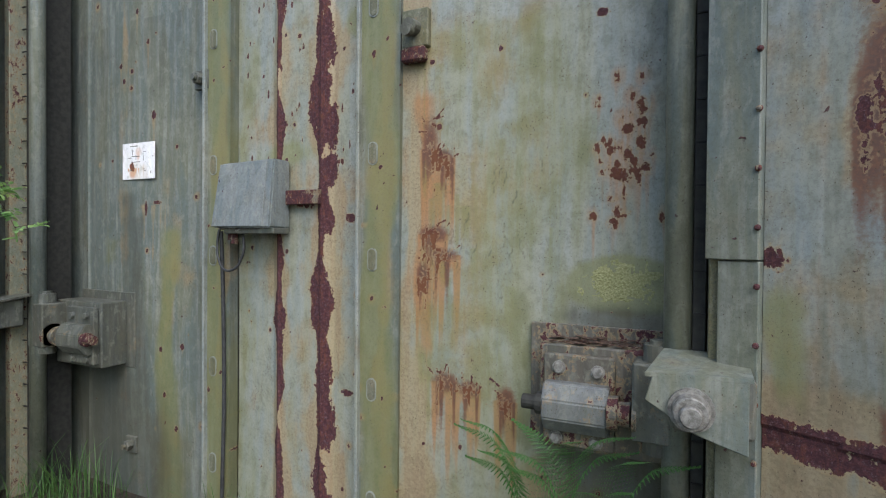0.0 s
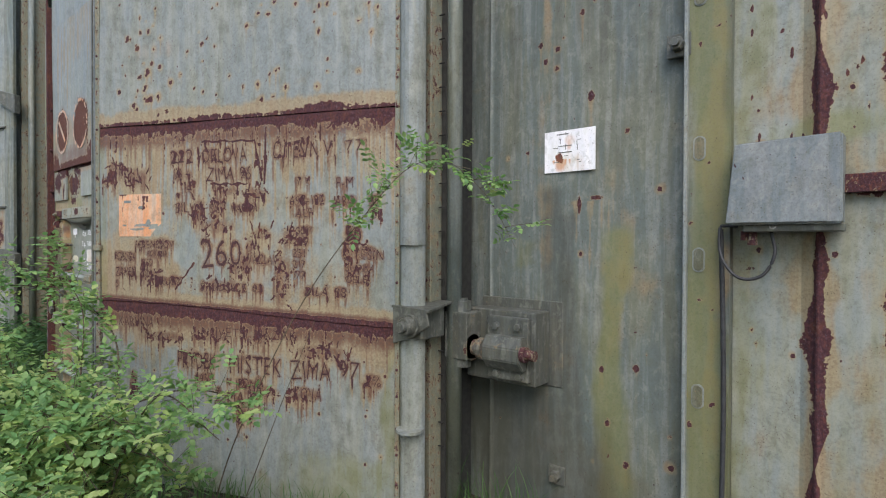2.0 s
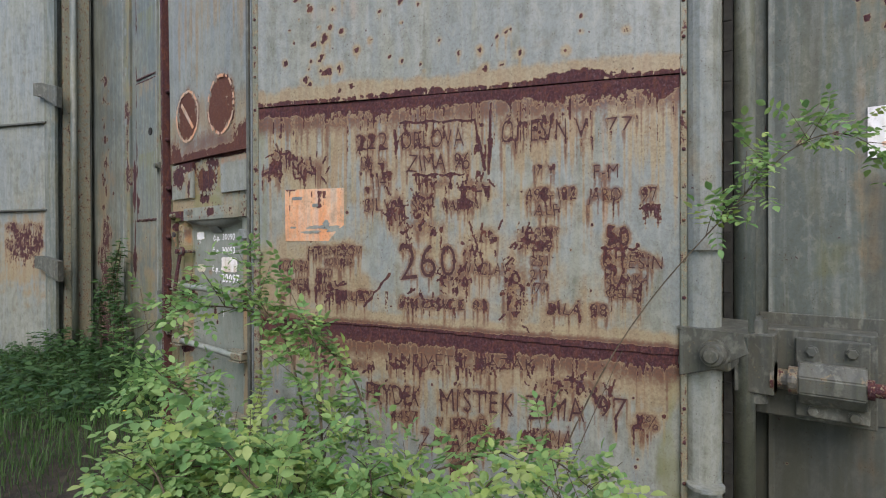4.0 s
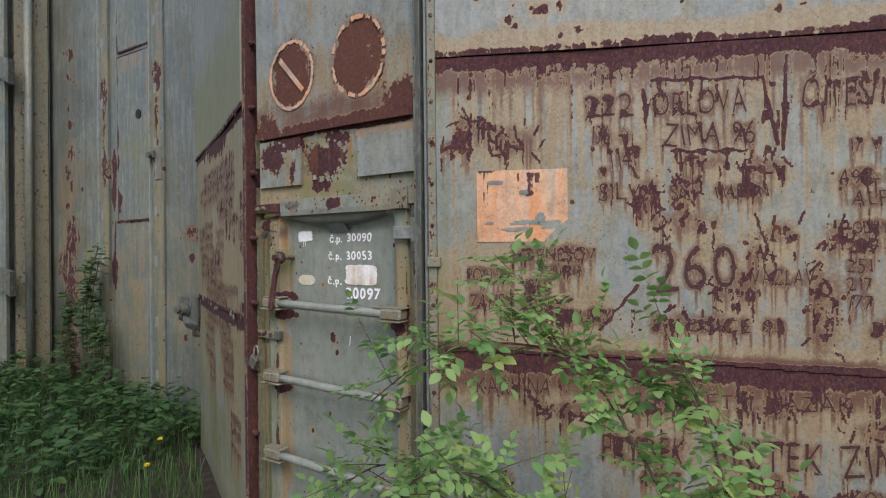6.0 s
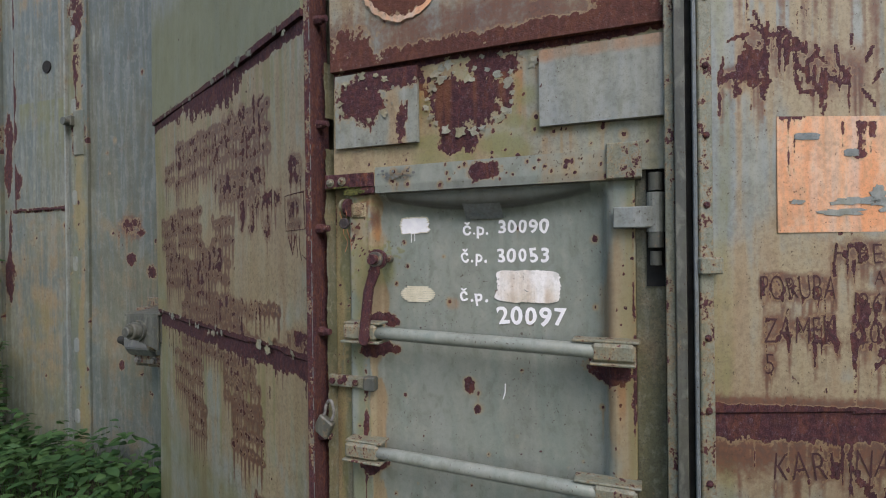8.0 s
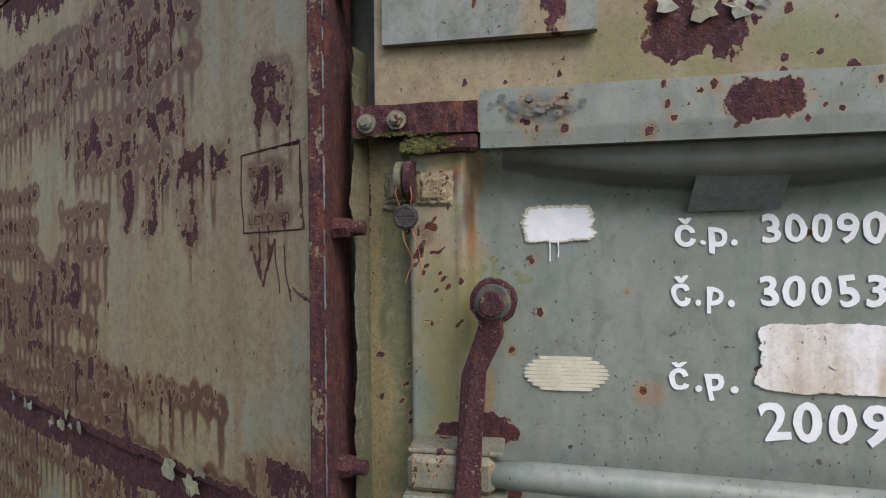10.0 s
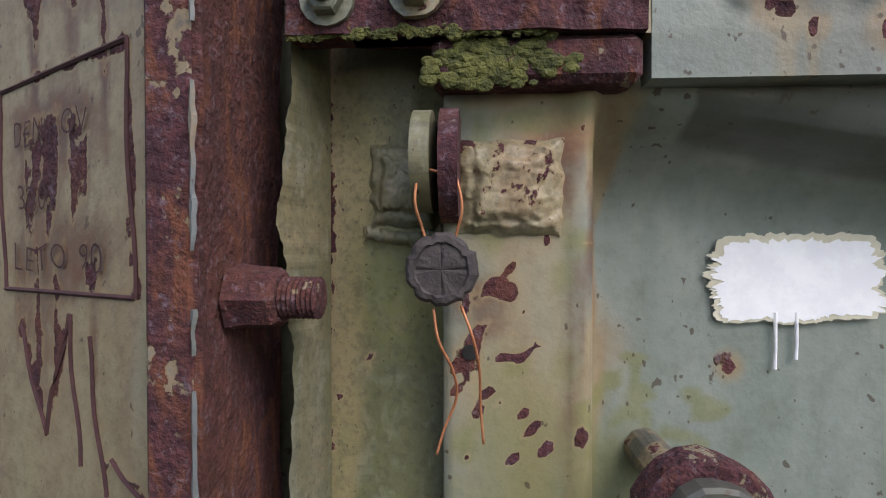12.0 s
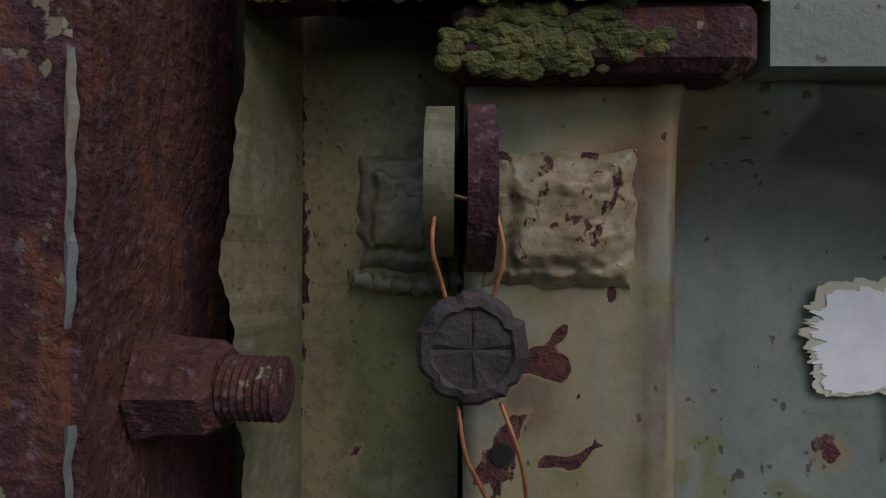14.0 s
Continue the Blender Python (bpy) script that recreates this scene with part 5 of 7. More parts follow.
for i, j in list(spots):
    ring = [spots.get(q) for q in ((i, j), (i + 1, j), (i + 1, j + 1), (i, j + 1))]
    if all(ring):
        bm.faces.new(ring)
tagged(link_mesh("lichen", bm, LICHEN), "pale yellow-green lichen on the wall above the block", "lichen", kind="stuff")


# ---- sign, junction box, lugs on the wall ----
sign = group_of("wall_sign", pose(-3.266, 2.235, 1.889), "white enamel sign with faint marks and a rust run", "sign")
w = Wear(-3.416, -3.116, 1.889, 2.117, 0.006, 90)
w.blob("rust", -3.325, 1.965, 0.024, 0.034, 0.9)
w.weep(6, 1.96, -3.36, -3.22, 0.03, 0.07, 0.9, (0.006, 0.012), "orange")
w.blob("orange", -3.26, 2.06, 0.05, 0.05, 0.6)
w.blob("orange", -3.32, 1.93, 0.035, 0.05, 0.8)
w.blob("orange", -3.265, 2.04, 0.02, 0.05, 0.7)
w.drip(-3.27, 2.06, 0.15, 0.02, 0.6, "orange")
w.blob("stain", -3.25, 1.93, 0.08, 0.08, 0.35)
ENAMEL = painted_steel("white_enamel", (0.80, 0.80, 0.82), (0.88, 0.87, 0.87), gloss=0.5, streak=0.0, mottle=0.2, value=1.0)
fit_sheet(w, "plate", ENAMEL, sign, pose(0, 2.228, 0), thick=0.006)
MARKS = [(-3.34, -3.27, 2.095, 2.099), (-3.33, -3.25, 2.03, 2.034), (-3.33, -3.25, 1.995, 1.999)]
for k in range(16):
    x, z = rng.uniform(-3.40, -3.13), rng.uniform(1.90, 2.10)
    if rng.random() < 0.5:
        MARKS.append((x, min(x + rng.uniform(0.01, 0.035), -3.12), z, z + 0.003))
    else:
        MARKS.append((x, x + 0.003, z, min(z + rng.uniform(0.008, 0.03), 2.112)))
for x0, x1, z0, z1 in MARKS:
    bm = B()
    box(bm, x0, x1, 2.2265, 2.2285, z0, z1, 0)
    fit_part("faded_mark", bm, GREYRUST, sign)

jb = group_of("junction_box", pose(-2.22, 2.25, 1.57), "light grey steel junction box with a sloping lid on the wall", "junction box")
bm = B()
# sloping lid face, wider at the foot
vs = [bm.verts.new(p) for p in ((-2.455, 2.085, 1.575), (-2.055, 2.085, 1.575), (-2.055, 2.24, 1.575), (-2.455, 2.24, 1.575), (-2.43, 2.125, 1.925), (-2.06, 2.125, 1.935), (-2.055, 2.24, 1.935), (-2.43, 2.24, 1.925))]
for q in ((0, 1, 5, 4), (1, 2, 6, 5), (2, 3, 7, 6), (3, 0, 4, 7), (4, 5, 6, 7), (3, 2, 1, 0)):
    bm.faces.new([vs[i] for i in q])
bmesh.ops.bevel(bm, geom=list(bm.edges), offset=0.008, segments=2, affect="EDGES")
body = fit_part("body", bm, SILVER, jb)
bm = B()
vs = [bm.verts.new(p) for p in ((-2.46, 2.078, 1.582), (-2.10, 2.078, 1.582), (-2.105, 2.118, 1.93), (-2.435, 2.118, 1.92))]
ft = bm.faces.new(vs)
ex = bmesh.ops.extrude_face_region(bm, geom=[ft])
bmesh.ops.translate(bm, verts=[v for v in ex["geom"] if isinstance(v, bmesh.types.BMVert)], vec=(0, 0.012, 0))
bmesh.ops.bevel(bm, geom=list(bm.edges), offset=0.003, segments=1, affect="EDGES")
fit_part("lid", bm, SILVER, jb)
bm = B()
box(bm, -2.40, -2.05, 2.11, 2.23, 1.545, 1.576, 0.004)
fit_part("base_lip", bm, GREYRUST, jb)
bm = B()
tube(bm, spline([(-2.30, 2.11, 1.575), (-2.295, 2.095, 1.56), (-2.28, 2.095, 1.56), (-2.275, 2.11, 1.575)], 4), 0.003, 6)
fit_part("hasp", bm, BOLT, jb)
bm = B()
box(bm, -2.08, -1.84, 2.205, 2.235, 1.70, 1.775, 0.003)
fit_part("mounting_bar", bm, RUSTY, jb)
bm = B()
tube(bm, [(-2.37, 2.16, 1.55), (-2.37, 2.16, 1.49)], [0.016, 0.02], 10)
tube(bm, [(-2.40, 2.16, 1.55), (-2.40, 2.16, 1.51)], 0.016, 10)
fit_part("cable_gland", bm, RUSTY, jb)
cable = group_of("cable", pose(-2.48, 2.18, GROUND), "black cable looping below the junction box and down the wall", "cable")
bm = B()
tube(bm, spline([(-2.30, 2.15, 1.55), (-2.285, 2.14, 1.45), (-2.33, 2.13, 1.36), (-2.42, 2.13, 1.35), (-2.49, 2.15, 1.44), (-2.50, 2.17, 1.56), (-2.48, 2.18, 1.575), (-2.43, 2.17, 1.572)], 8), 0.007, 8)
tube(bm, spline([(-2.50, 2.185, 1.56), (-2.49, 2.19, 1.2), (-2.485, 2.195, 0.7), (-2.49, 2.19, 0.2), (-2.49, 2.18, GROUND - 0.03)], 6), 0.011, 8)
fit_part("sheath", bm, CABLE, cable, smooth=True)


def bolt_lug(x, z, size, y=2.235, mat=GREYRUST):
    T = group_of("bolt_lug", pose(x, y, z), "square steel washer plate with a hexagon bolt on the wall", "bolt", "wall bolts")
    bm = B()
    box(bm, x - size, x + size, y - 0.012, y + 0.02, z - size, z + size, 0.003)
    fit_part("washer_plate", bm, mat, T)
    bm = B()
    nut(bm, (x, y - 0.01, z), (0, -1, 0), size * 0.62, size * 0.8)
    tube(bm, [(x, y - 0.01, z), (x, y - 0.02 - size, z)], size * 0.33, 10)
    fit_part("bolt", bm, mat, T)


bolt_lug(-2.695, 2.44, 0.055, 2.225)
bolt_lug(-3.33, 0.20, 0.05)
lug = group_of("stud_bracket", pose(-1.285, 2.24, 2.40), "rusted plate with a heavy stud and torn paint below it", "bracket")
bm = B()
box(bm, -1.36, -1.22, 2.21, 2.25, 2.42, 2.60, 0.006)
fit_part("plate", bm, OLIVE, lug)
bm = B()
box(bm, -1.355, -1.23, 2.19, 2.24, 2.35, 2.42, 0.01)
fit_part("foot", bm, RUSTY, lug)
bm = B()
tube(bm, [(-1.29, 2.212, 2.51), (-1.29, 2.15, 2.50)], 0.036, 14)
tube(bm, [(-1.29, 2.16, 2.48), (-1.29, 2.12, 2.475)], 0.028, 14)
fit_part("stud", bm, GREYRUST, lug)
latch = group_of("wall_latch", pose(-10.43, 2.24, 2.2), "small steel hasp plate with a pin on the wall", "latch")
bm = B()
box(bm, -10.42, -10.30, 2.21, 2.25, 2.27, 2.62, 0.004)
fit_part("plate", bm, WALL, latch)
bm = B()
box(bm, -10.47, -10.40, 2.18, 2.23, 2.50, 2.58, 0.006)
tube(bm, [(-10.435, 2.18, 2.53), (-10.435, 2.14, 2.53)], 0.03, 12)
fit_part("pin", bm, GREYRUST, latch)

# ---- hatch front between the leaves ----
front = group_of("hatch_surround", pose(-6.65, 0.9, GROUND), "peeling grey-green steel surround of the hatch", "door frame", kind="structure")
w = Wear(-7.125, -6.14, 2.065, TOP, 0.010, 101)
for x, z, a, b in ((-6.866, 2.35, 0.145, 0.165), (-6.45, 2.36, 0.15, 0.18)):
    w.blob("rust", x, z, a * 0.86, b * 0.86, 0.85, 1.8)
    w.blob("orange", x, z, a * 0.9, b * 0.9, 0.5, 2.0)
    w.blob("smear", x, z, a, b, 0.7, 1.4)
    w.weep(10, z, x - a, x + a, 0.1, 0.5, 0.6, kind="stain")
w.seam("rust", 2.065, 0.07, 0.1, 0.85)
w.blob("rust", -7.03, 2.12, 0.12, 0.08, 0.75)
w.blob("rust", -6.2, 2.14, 0.13, 0.12, 0.75)
w.seam("orange", 2.065, 0.28, 0.1, 0.34)
w.seam("smear", 2.065, 0.22, 0.1, 0.6)
w.seam("stain", 2.065, 0.5, 0.1, 0.6)
w.weep(30, 3.2, -7.1, -6.15, 0.3, 1.0, 0.6, (0.01, 0.03), "stain")
fit_sheet(w, "upper_panel", PAINT, front, pose(0, 0.845, 0), depth=lambda U, Z: 0.004 * np.sin(U * 6 + Z * 3), thick=0.02)
w = Wear(-7.125, -6.14, 1.70, 2.07, 0.006, 102)
w.blob("rust", -6.98, 2.0, 0.16, 0.07, 0.85)
w.blob("rust", -6.68, 1.93, 0.13, 0.10, 0.9)
w.blob("rust", -6.70, 1.83, 0.08, 0.06, 0.85)
w.blob("rust", -6.60, 2.02, 0.1, 0.05, 0.75)
w.blob("stain", -6.85, 1.85, 0.4, 0.3, 0.45)
for k in range(26):
    w.blob("algae", rng.uniform(-6.85, -6.45), rng.uniform(1.76, 2.02), rng.uniform(0.02, 0.07), rng.uniform(0.02, 0.05), rng.uniform(0.4, 0.9))
w.pits(90, -7.1, -6.16, 1.74, 2.05, 0.003, 0.009, 0.6)
w.weep(26, 2.0, -7.1, -6.5, 0.05, 0.25, 0.8, (0.006, 0.014), "orange")
w.seam("rust", 2.07, 0.1, 0.03, 0.8)
w.seam("stain", 1.74, 0.12, 0.1, 0.8, 0, -7.2, -6.6)
w.seam("algae", 1.95, 0.4, 0.2, 0.3)
fit_sheet(w, "lintel_sheet", TAN, front, pose(0, 0.868, 0), depth=lambda U, Z: 0.004 * np.sin(U * 9 + Z * 7))
w = Wear(-7.11, -6.825, 1.822, 2.05, 0.006, 103)
w.blob("rust", -7.03, 1.97, 0.10, 0.09, 0.85)
w.blob("rust", -6.93, 2.03, 0.14, 0.05, 0.9)
w.blob("rust", -6.88, 1.88, 0.02, 0.07, 0.7)
w.weep(12, 1.95, -7.1, -6.84, 0.05, 0.13, 0.62)
w.upright("stain", -6.9, 0.05, 0.6)
fit_sheet(w, "left_plate", PAINT, front, pose(0, 0.852, 0), "pale riveted plate peeling to rust", thick=0.014)
w = Wear(-6.46, -6.15, 1.83, 2.035, 0.008, 104)
w.seam("orange", 2.035, 0.1, 0.05, 0.6)
fit_sheet(w, "right_plate", PAINT, front, pose(0, 0.846, 0), "pale grey-green welded plate", thick=0.02)
# pale rims round the two rust discs
for x, z, a, b, bar in ((-6.866, 2.35, 0.148, 0.165, True), (-6.45, 2.36, 0.152, 0.18, False)):
    bm = B()
    inner, outer = [], []
    for k in range(90):
        t = 2 * math.pi * k / 90
        j0, j1 = rng.uniform(0.88, 0.95), rng.uniform(0.98, 1.04)
        inner.append(bm.verts.new((x + a * j0 * math.cos(t), 0.8385, z + b * j0 * math.sin(t))))
        outer.append(bm.verts.new((x + a * j1 * math.cos(t), 0.8385, z + b * j1 * math.sin(t))))
    for k in range(90):
        if noise.noise(Vector((k * 0.35, x, 0))) > -0.42 + (0.0 if bar else 0.35):
            bm.faces.new((inner[k], inner[(k + 1) % 90], outer[(k + 1) % 90], outer[k]))
    if bar:
        prism(bm, [(x - 0.085, z + 0.075), (x - 0.07, z + 0.095), (x + 0.085, z - 0.075), (x + 0.07, z - 0.092)], 0.838, 0.840)
    fit_part("painted_ring", bm, ORANGE, front, label="flaking pale orange ring")
def paint_flake(T, F, x, z, y, size, mat):
    """A curled scale of paint, lifted along one side."""
    bm = B()
    n, t0 = 11, rng.uniform(0, 6.28)
    rim = []
    for k in range(n):
        t = 6.283 * k / n
        r = size * (0.45 + 0.95 * rng.random())
        p = Vector((x + r * math.cos(t), 0, z + 0.8 * r * math.sin(t)))
        lift = max(0.0, math.cos(t - t0)) ** 1.5 * size * 0.22
        rim.append(bm.verts.new((p.x, y - 0.002 - lift, p.z)))
    mid = bm.verts.new((x, y - 0.003, z))
    for k in range(n):
        bm.faces.new((rim[k], rim[(k + 1) % n], mid))
    fit_part("paint_flake", bm, mat, T, F)


for x, z, a, b, n, y in ((-6.67, 1.93, 0.13, 0.09, 20, 0.866), (-6.62, 2.02, 0.15, 0.03, 12, 0.866), (-7.00, 1.97, 0.10, 0.07, 12, 0.851)):
    for k in range(n):
        t = 6.283 * (k + rng.random() * 0.6) / n
        paint_flake(front, PLAIN, min(max(x + a * math.cos(t), -7.09), -6.48), z + b * math.sin(t), y, rng.uniform(0.006, 0.017), TAN)
for k in range(26):
    u = rng.uniform(0.05, 1.88)
    paint_flake(leafL, LPF, u, 1.145 + rng.normal(0.012, 0.012), -0.004 + 0.006 * math.sin(u * 3.3 + 1.7), rng.uniform(0.008, 0.022), TAN)
for k in range(22):
    u = rng.uniform(0.05, 1.88)
    paint_flake(leafL, LPF, u, 2.25 + rng.normal(0.0, 0.012), -0.012 + 0.006 * math.sin(u * 3.1 + 4.5), rng.uniform(0.008, 0.022), OLIVE)
# left jamb: rusted flange of the leaf, olive recess
w = Wear(-0.078, 0.012, GROUND - 0.02, 3.4, 0.006, 105)
w.put("rust", 0.75 + 0 * w.U)
w.upright("orange", -0.06, 0.03, 0.22, -1, 4, 0.5, 3.0)
fit_sheet(w, "rust_flange", RUSTY, front, pose(-7.178, 0.90, 0, 0, 0, 90), "deep red-brown rusted angle bar", depth=lambda U, Z: 0.003 * np.sin(Z * 9) + 0.001 * np.sin(Z * 60 + U * 80))
bm = B()
box(bm, -7.206, -7.184, 0.8205, 0.834, GROUND, TOP, 0.002)
fit_part("flange_edge", bm, RUSTY, front, label="flaking purple-grey edge of the rusted bar")
bm = B()
prev = None
for k in range(900):
    z = 0.3 + k * 0.0025
    n1, n2 = noise.noise(Vector((1, 2, z * 30))), noise.noise(Vector((5, 2, z * 110)))
    wide = max(0.0004, 0.0010 + 0.0016 * n1 + 0.0012 * n2)
    row = [bm.verts.new(q) for q in ((-7.1832 - wide + 0.0007 * n2, 0.8195, z), (-7.1830 + 0.0007 * n2, 0.8180 + 0.001 * n2, z), (-7.1828 + wide + 0.0007 * n2, 0.8195, z))]
    if prev and n1 > -0.10:
        bm.faces.new((prev[0], row[0], row[1], prev[1]))
        bm.faces.new((prev[1], row[1], row[2], prev[2]))
    prev = row
fit_part("paint_edge", bm, BLUEGREY, front, label="thin blue-grey line of old paint")
w = Wear(-7.16, -7.082, GROUND - 0.02, 1.73, 0.006, 106)
w.upright("algae", -7.12, 0.05, 0.45, -1, 3, 0.4, 2.0)
w.upright("stain", -7.145, 0.02, 0.75, -1, 3, 0.3, 5.0)
w.upright("dirt", -7.10, 0.02, 0.45, -1, 3, 0.5, 4.0)
w.pits(60, -7.155, -7.085, 1.0, 1.72, 0.001, 0.003, 0.3)
w.blob("rust", -7.15, 1.60, 0.006, 0.12, 0.5)
w.blob("algae", -7.10, 1.57, 0.04, 0.05, 0.8)
# shadow of the strap, painted onto the head of the recess
w.blob("dirt", -7.12, 1.70, 0.06, 0.03, 0.7)
fit_sheet(w, "recess_strip", JAMB, front, pose(0, 0.905, 0), "olive painted jamb recess", depth=lambda U, Z: 0.004 * np.sin(U * 70) + 0.0015 * np.sin(Z * 17))
# curled paint skin between the rust flange and the recess
bm = B()
prev = None
for k in range(980):
    z = 0.15 + k * 0.002
    wob = 0.006 * noise.noise(Vector((0, 0, z * 9))) + 0.0035 * noise.noise(Vector((3, 0, z * 45))) + 0.0012 * noise.noise(Vector((3, 0, z * 190)))
    a = bm.verts.new((-7.147, 0.904, z))
    b = bm.verts.new((-7.153 + wob * 0.4, 0.884, z))
    c = bm.verts.new((-7.158 + wob * 0.9, 0.866 + wob * 0.5, z))
    if prev and noise.noise(Vector((9, 0, z * 4))) > -0.38:
        bm.faces.new((prev[0], a, b, prev[1]))
        bm.faces.new((prev[1], b, c, prev[2]))
    prev = (a, b, c)
fit_part("paint_skin", bm, JAMB, front, label="curled skin of peeling paint")
# right jamb
for x0, x1, y0, y1, mat, nm in ((-6.222, -6.150, 0.895, 0.93, OLIVE, "recess_strip"), (-6.150, -6.128, 0.83, 0.93, STRAP, "angle_leg"), (-6.128, -6.104, 0.812, 0.90, GREYRUST, "angle_leg"), (-6.104, -6.088, 0.85, 0.93, RUBBER, "gap_seal"), (-6.088, -6.079, 0.815, 0.93, SILVER, "bright_edge")):
    bm = B()
    box(bm, x0, x1, y0, y1, GROUND - 0.02, TOP if nm != "recess_strip" else 1.73, 0.002)
    fit_part(nm, bm, mat, front)


def side_bolt(z, r=0.0152):
    """A bolt that stands out sideways from the rusted flange."""
    T = group_of("jamb_bolt", pose(-7.178, 0.852, z), "rusted bolt and nut standing out of the jamb", "bolt", "jamb bolts")
    bm = B()
    tube(bm, [(-7.180, 0.852, z), (-7.172, 0.852, z), (-7.158, 0.8515, z), (-7.155, 0.8513, z)], [r * 1.12, r * 1.04, r * 0.98, r * 0.84], 7, 0.10)
    fit_part("nut", bm, RUSTBOLT, T)
    bm = B()
    pts, rr = [], []
    for k in range(21):
        pts.append((-7.160 + 0.0012 * k, 0.851 - 0.0001 * k, z))
        rr.append(r * (0.68 if k % 2 else 0.61) * (0.8 if k > 19 else 1))
    tube(bm, pts, rr, 14)
    fit_part("thread", bm, RUSTBOLT, T, label="mossy bolt thread")


for z in (1.572, 1.905, 1.243, 0.91, 0.58, 2.24, 2.57):
    side_bolt(z)

# ---- the hatch door ----
door = group_of("hatch_door", pose(-6.65, 0.93, 0.02), "grey-green steel hatch door with tubular rungs and painted numbers", "door")
# pressed skin: sunken field with soft edges
w = Wear(-7.08, -6.222, 0.02, 1.70, 0.006, 111)


def sag(U):
    return 0.053 * np.clip(1 - ((U + 6.64) / 0.36) ** 2, 0, 1)


def follow_arc(U, Z):
    """Rows of the skin bend down to run along the arched edge of the sunken field."""
    return Z - sag(U) * np.clip(np.minimum((Z - 1.45) / 0.23, (1.70 - Z) / 0.02), 0, 1)


def dish(U, Z):
    side = np.clip((U + 7.005) / 0.012, 0, 1) * np.clip((-6.285 - U) / 0.03, 0, 1)
    arc = 1.680 - sag(U)
    head = 1 - (1 - np.clip((arc - Z) / 0.075, 0, 1)) ** 3.0
    # extra undercut below the arc, shaped only to deepen its shadow
    under = np.clip(arc - Z, 0, 1)
    groove = 0.6 * np.clip(under / 0.005, 0, 1) * np.exp(-(under / 0.032) ** 1.5)
    s = side * side * (3 - 2 * side) * (head + groove * (sag(U) / 0.053))
    return 0.050 * s - 0.006 * np.exp(-((U + 7.004) / 0.006) ** 2) + 0.0015 * np.sin(Z * 11 + U * 8)


w.upright("algae", -7.045, 0.035, 0.6, -1, 1.62, 0.4, 3.5)
w.upright("stain", -7.04, 0.04, 0.62, 1.2, 1.9, 0.3, 6.0)
w.upright("smear", -7.012, 0.008, 0.5, 1.45, 1.75, 0.5, 9.0)
w.upright("stain", -7.0, 0.014, 0.9, vary=0.5, freq=5.0)
w.upright("orange", -6.998, 0.006, 0.7, 1.40, 1.68, 0.6, 8.0)
w.blob("orange", -7.02, 1.655, 0.03, 0.02, 0.7)
w.blob("stain", -7.035, 1.56, 0.04, 0.10, 0.7)
for k in range(40):
    w.blob("algae", rng.uniform(-7.075, -6.99), rng.uniform(1.38, 1.68), rng.uniform(0.004, 0.014), rng.uniform(0.004, 0.016), rng.uniform(0.5, 1.0))
for k in range(30):
    w.blob("algae", rng.normal(-6.955, 0.022), 1.50 + rng.normal(0, 0.018), rng.uniform(0.004, 0.010), rng.uniform(0.003, 0.008), 0.9)
w.blob("algae", -6.985, 1.44, 0.05, 0.06, 0.9)
w.blob("rust", -7.05, 1.574, 0.014, 0.008, 0.8)
w.blob("rust", -7.066, 1.55, 0.008, 0.035, 0.7)
w.blob("stain", -7.04, 1.62, 0.04, 0.06, 0.8)
w.blob("rust", -7.0, 1.285, 0.05, 0.018, 0.95)
w.blob("rust", -6.96, 1.27, 0.03, 0.015, 0.9)
w.blob("rust", -7.0, 1.19, 0.05, 0.03, 0.95)
w.blob("rust", -6.96, 1.185, 0.04, 0.02, 0.8)
w.blob("rust", -6.30, 1.17, 0.06, 0.04, 0.95)
w.drip(-6.27, 1.17, 0.5, 0.025, 0.7, "stain")
w.drip(-6.26, 1.15, 0.2, 0.02, 0.7, "orange")
w.blob("rust", -7.02, 0.82, 0.05, 0.03, 0.9)
w.upright("rust", -7.03, 0.012, 0.7, 0.4, 1.2, 0.5)
w.upright("stain", -6.25, 0.035, 0.75, -1, 1.68, 0.3)
w.upright("algae", -6.235, 0.02, 0.6)
w.upright("dirt", -6.285, 0.012, 0.6)
w.pits(40, -6.28, -6.225, 0.1, 1.66, 0.002, 0.007, 0.5)
w.upright("rust", -6.226, 0.006, 0.5, -1, 1.7, 0.5, 4.0)
w.blob("orange", -6.75, 1.335, 0.03, 0.03, 0.6)
for x, z, r in ((-6.70, 1.10, 0.012), (-6.675, 1.02, 0.012), (-6.70, 1.095, 0.02), (-6.76, 1.34, 0.008), (-6.9, 1.45, 0.006), (-6.33, 1.53, 0.008), (-6.72, 0.72, 0.01), (-6.84, 0.62, 0.012), (-6.55, 0.5, 0.012), (-6.91, 1.532, 0.005)):
    w.blob("rust", x, z, r, r * 1.4, 0.85)
    w.blob("stain", x, z, r * 2, r * 2.4, 0.6)
w.pits(40, -7.07, -6.24, 0.1, 1.6, 0.002, 0.005, 0.3)
w.pits(60, -7.075, -7.005, 1.42, 1.67, 0.0015, 0.004, 0.3)
w.blob("smear", -7.022, 1.635, 0.012, 0.03, 0.7)
w.blob("smear", -7.0, 1.60, 0.006, 0.04, 0.7)
w.blob("smear", -7.06, 1.565, 0.02, 0.02, 0.6)
w.blob("algae", -7.03, 1.662, 0.03, 0.008, 1.0)
for x, z in ((-7.045, 1.61), (-7.03, 1.605), (-7.03, 1.545), (-7.055, 1.52)):
    w.blob("rust", x, z, 0.006, 0.005, 0.9)
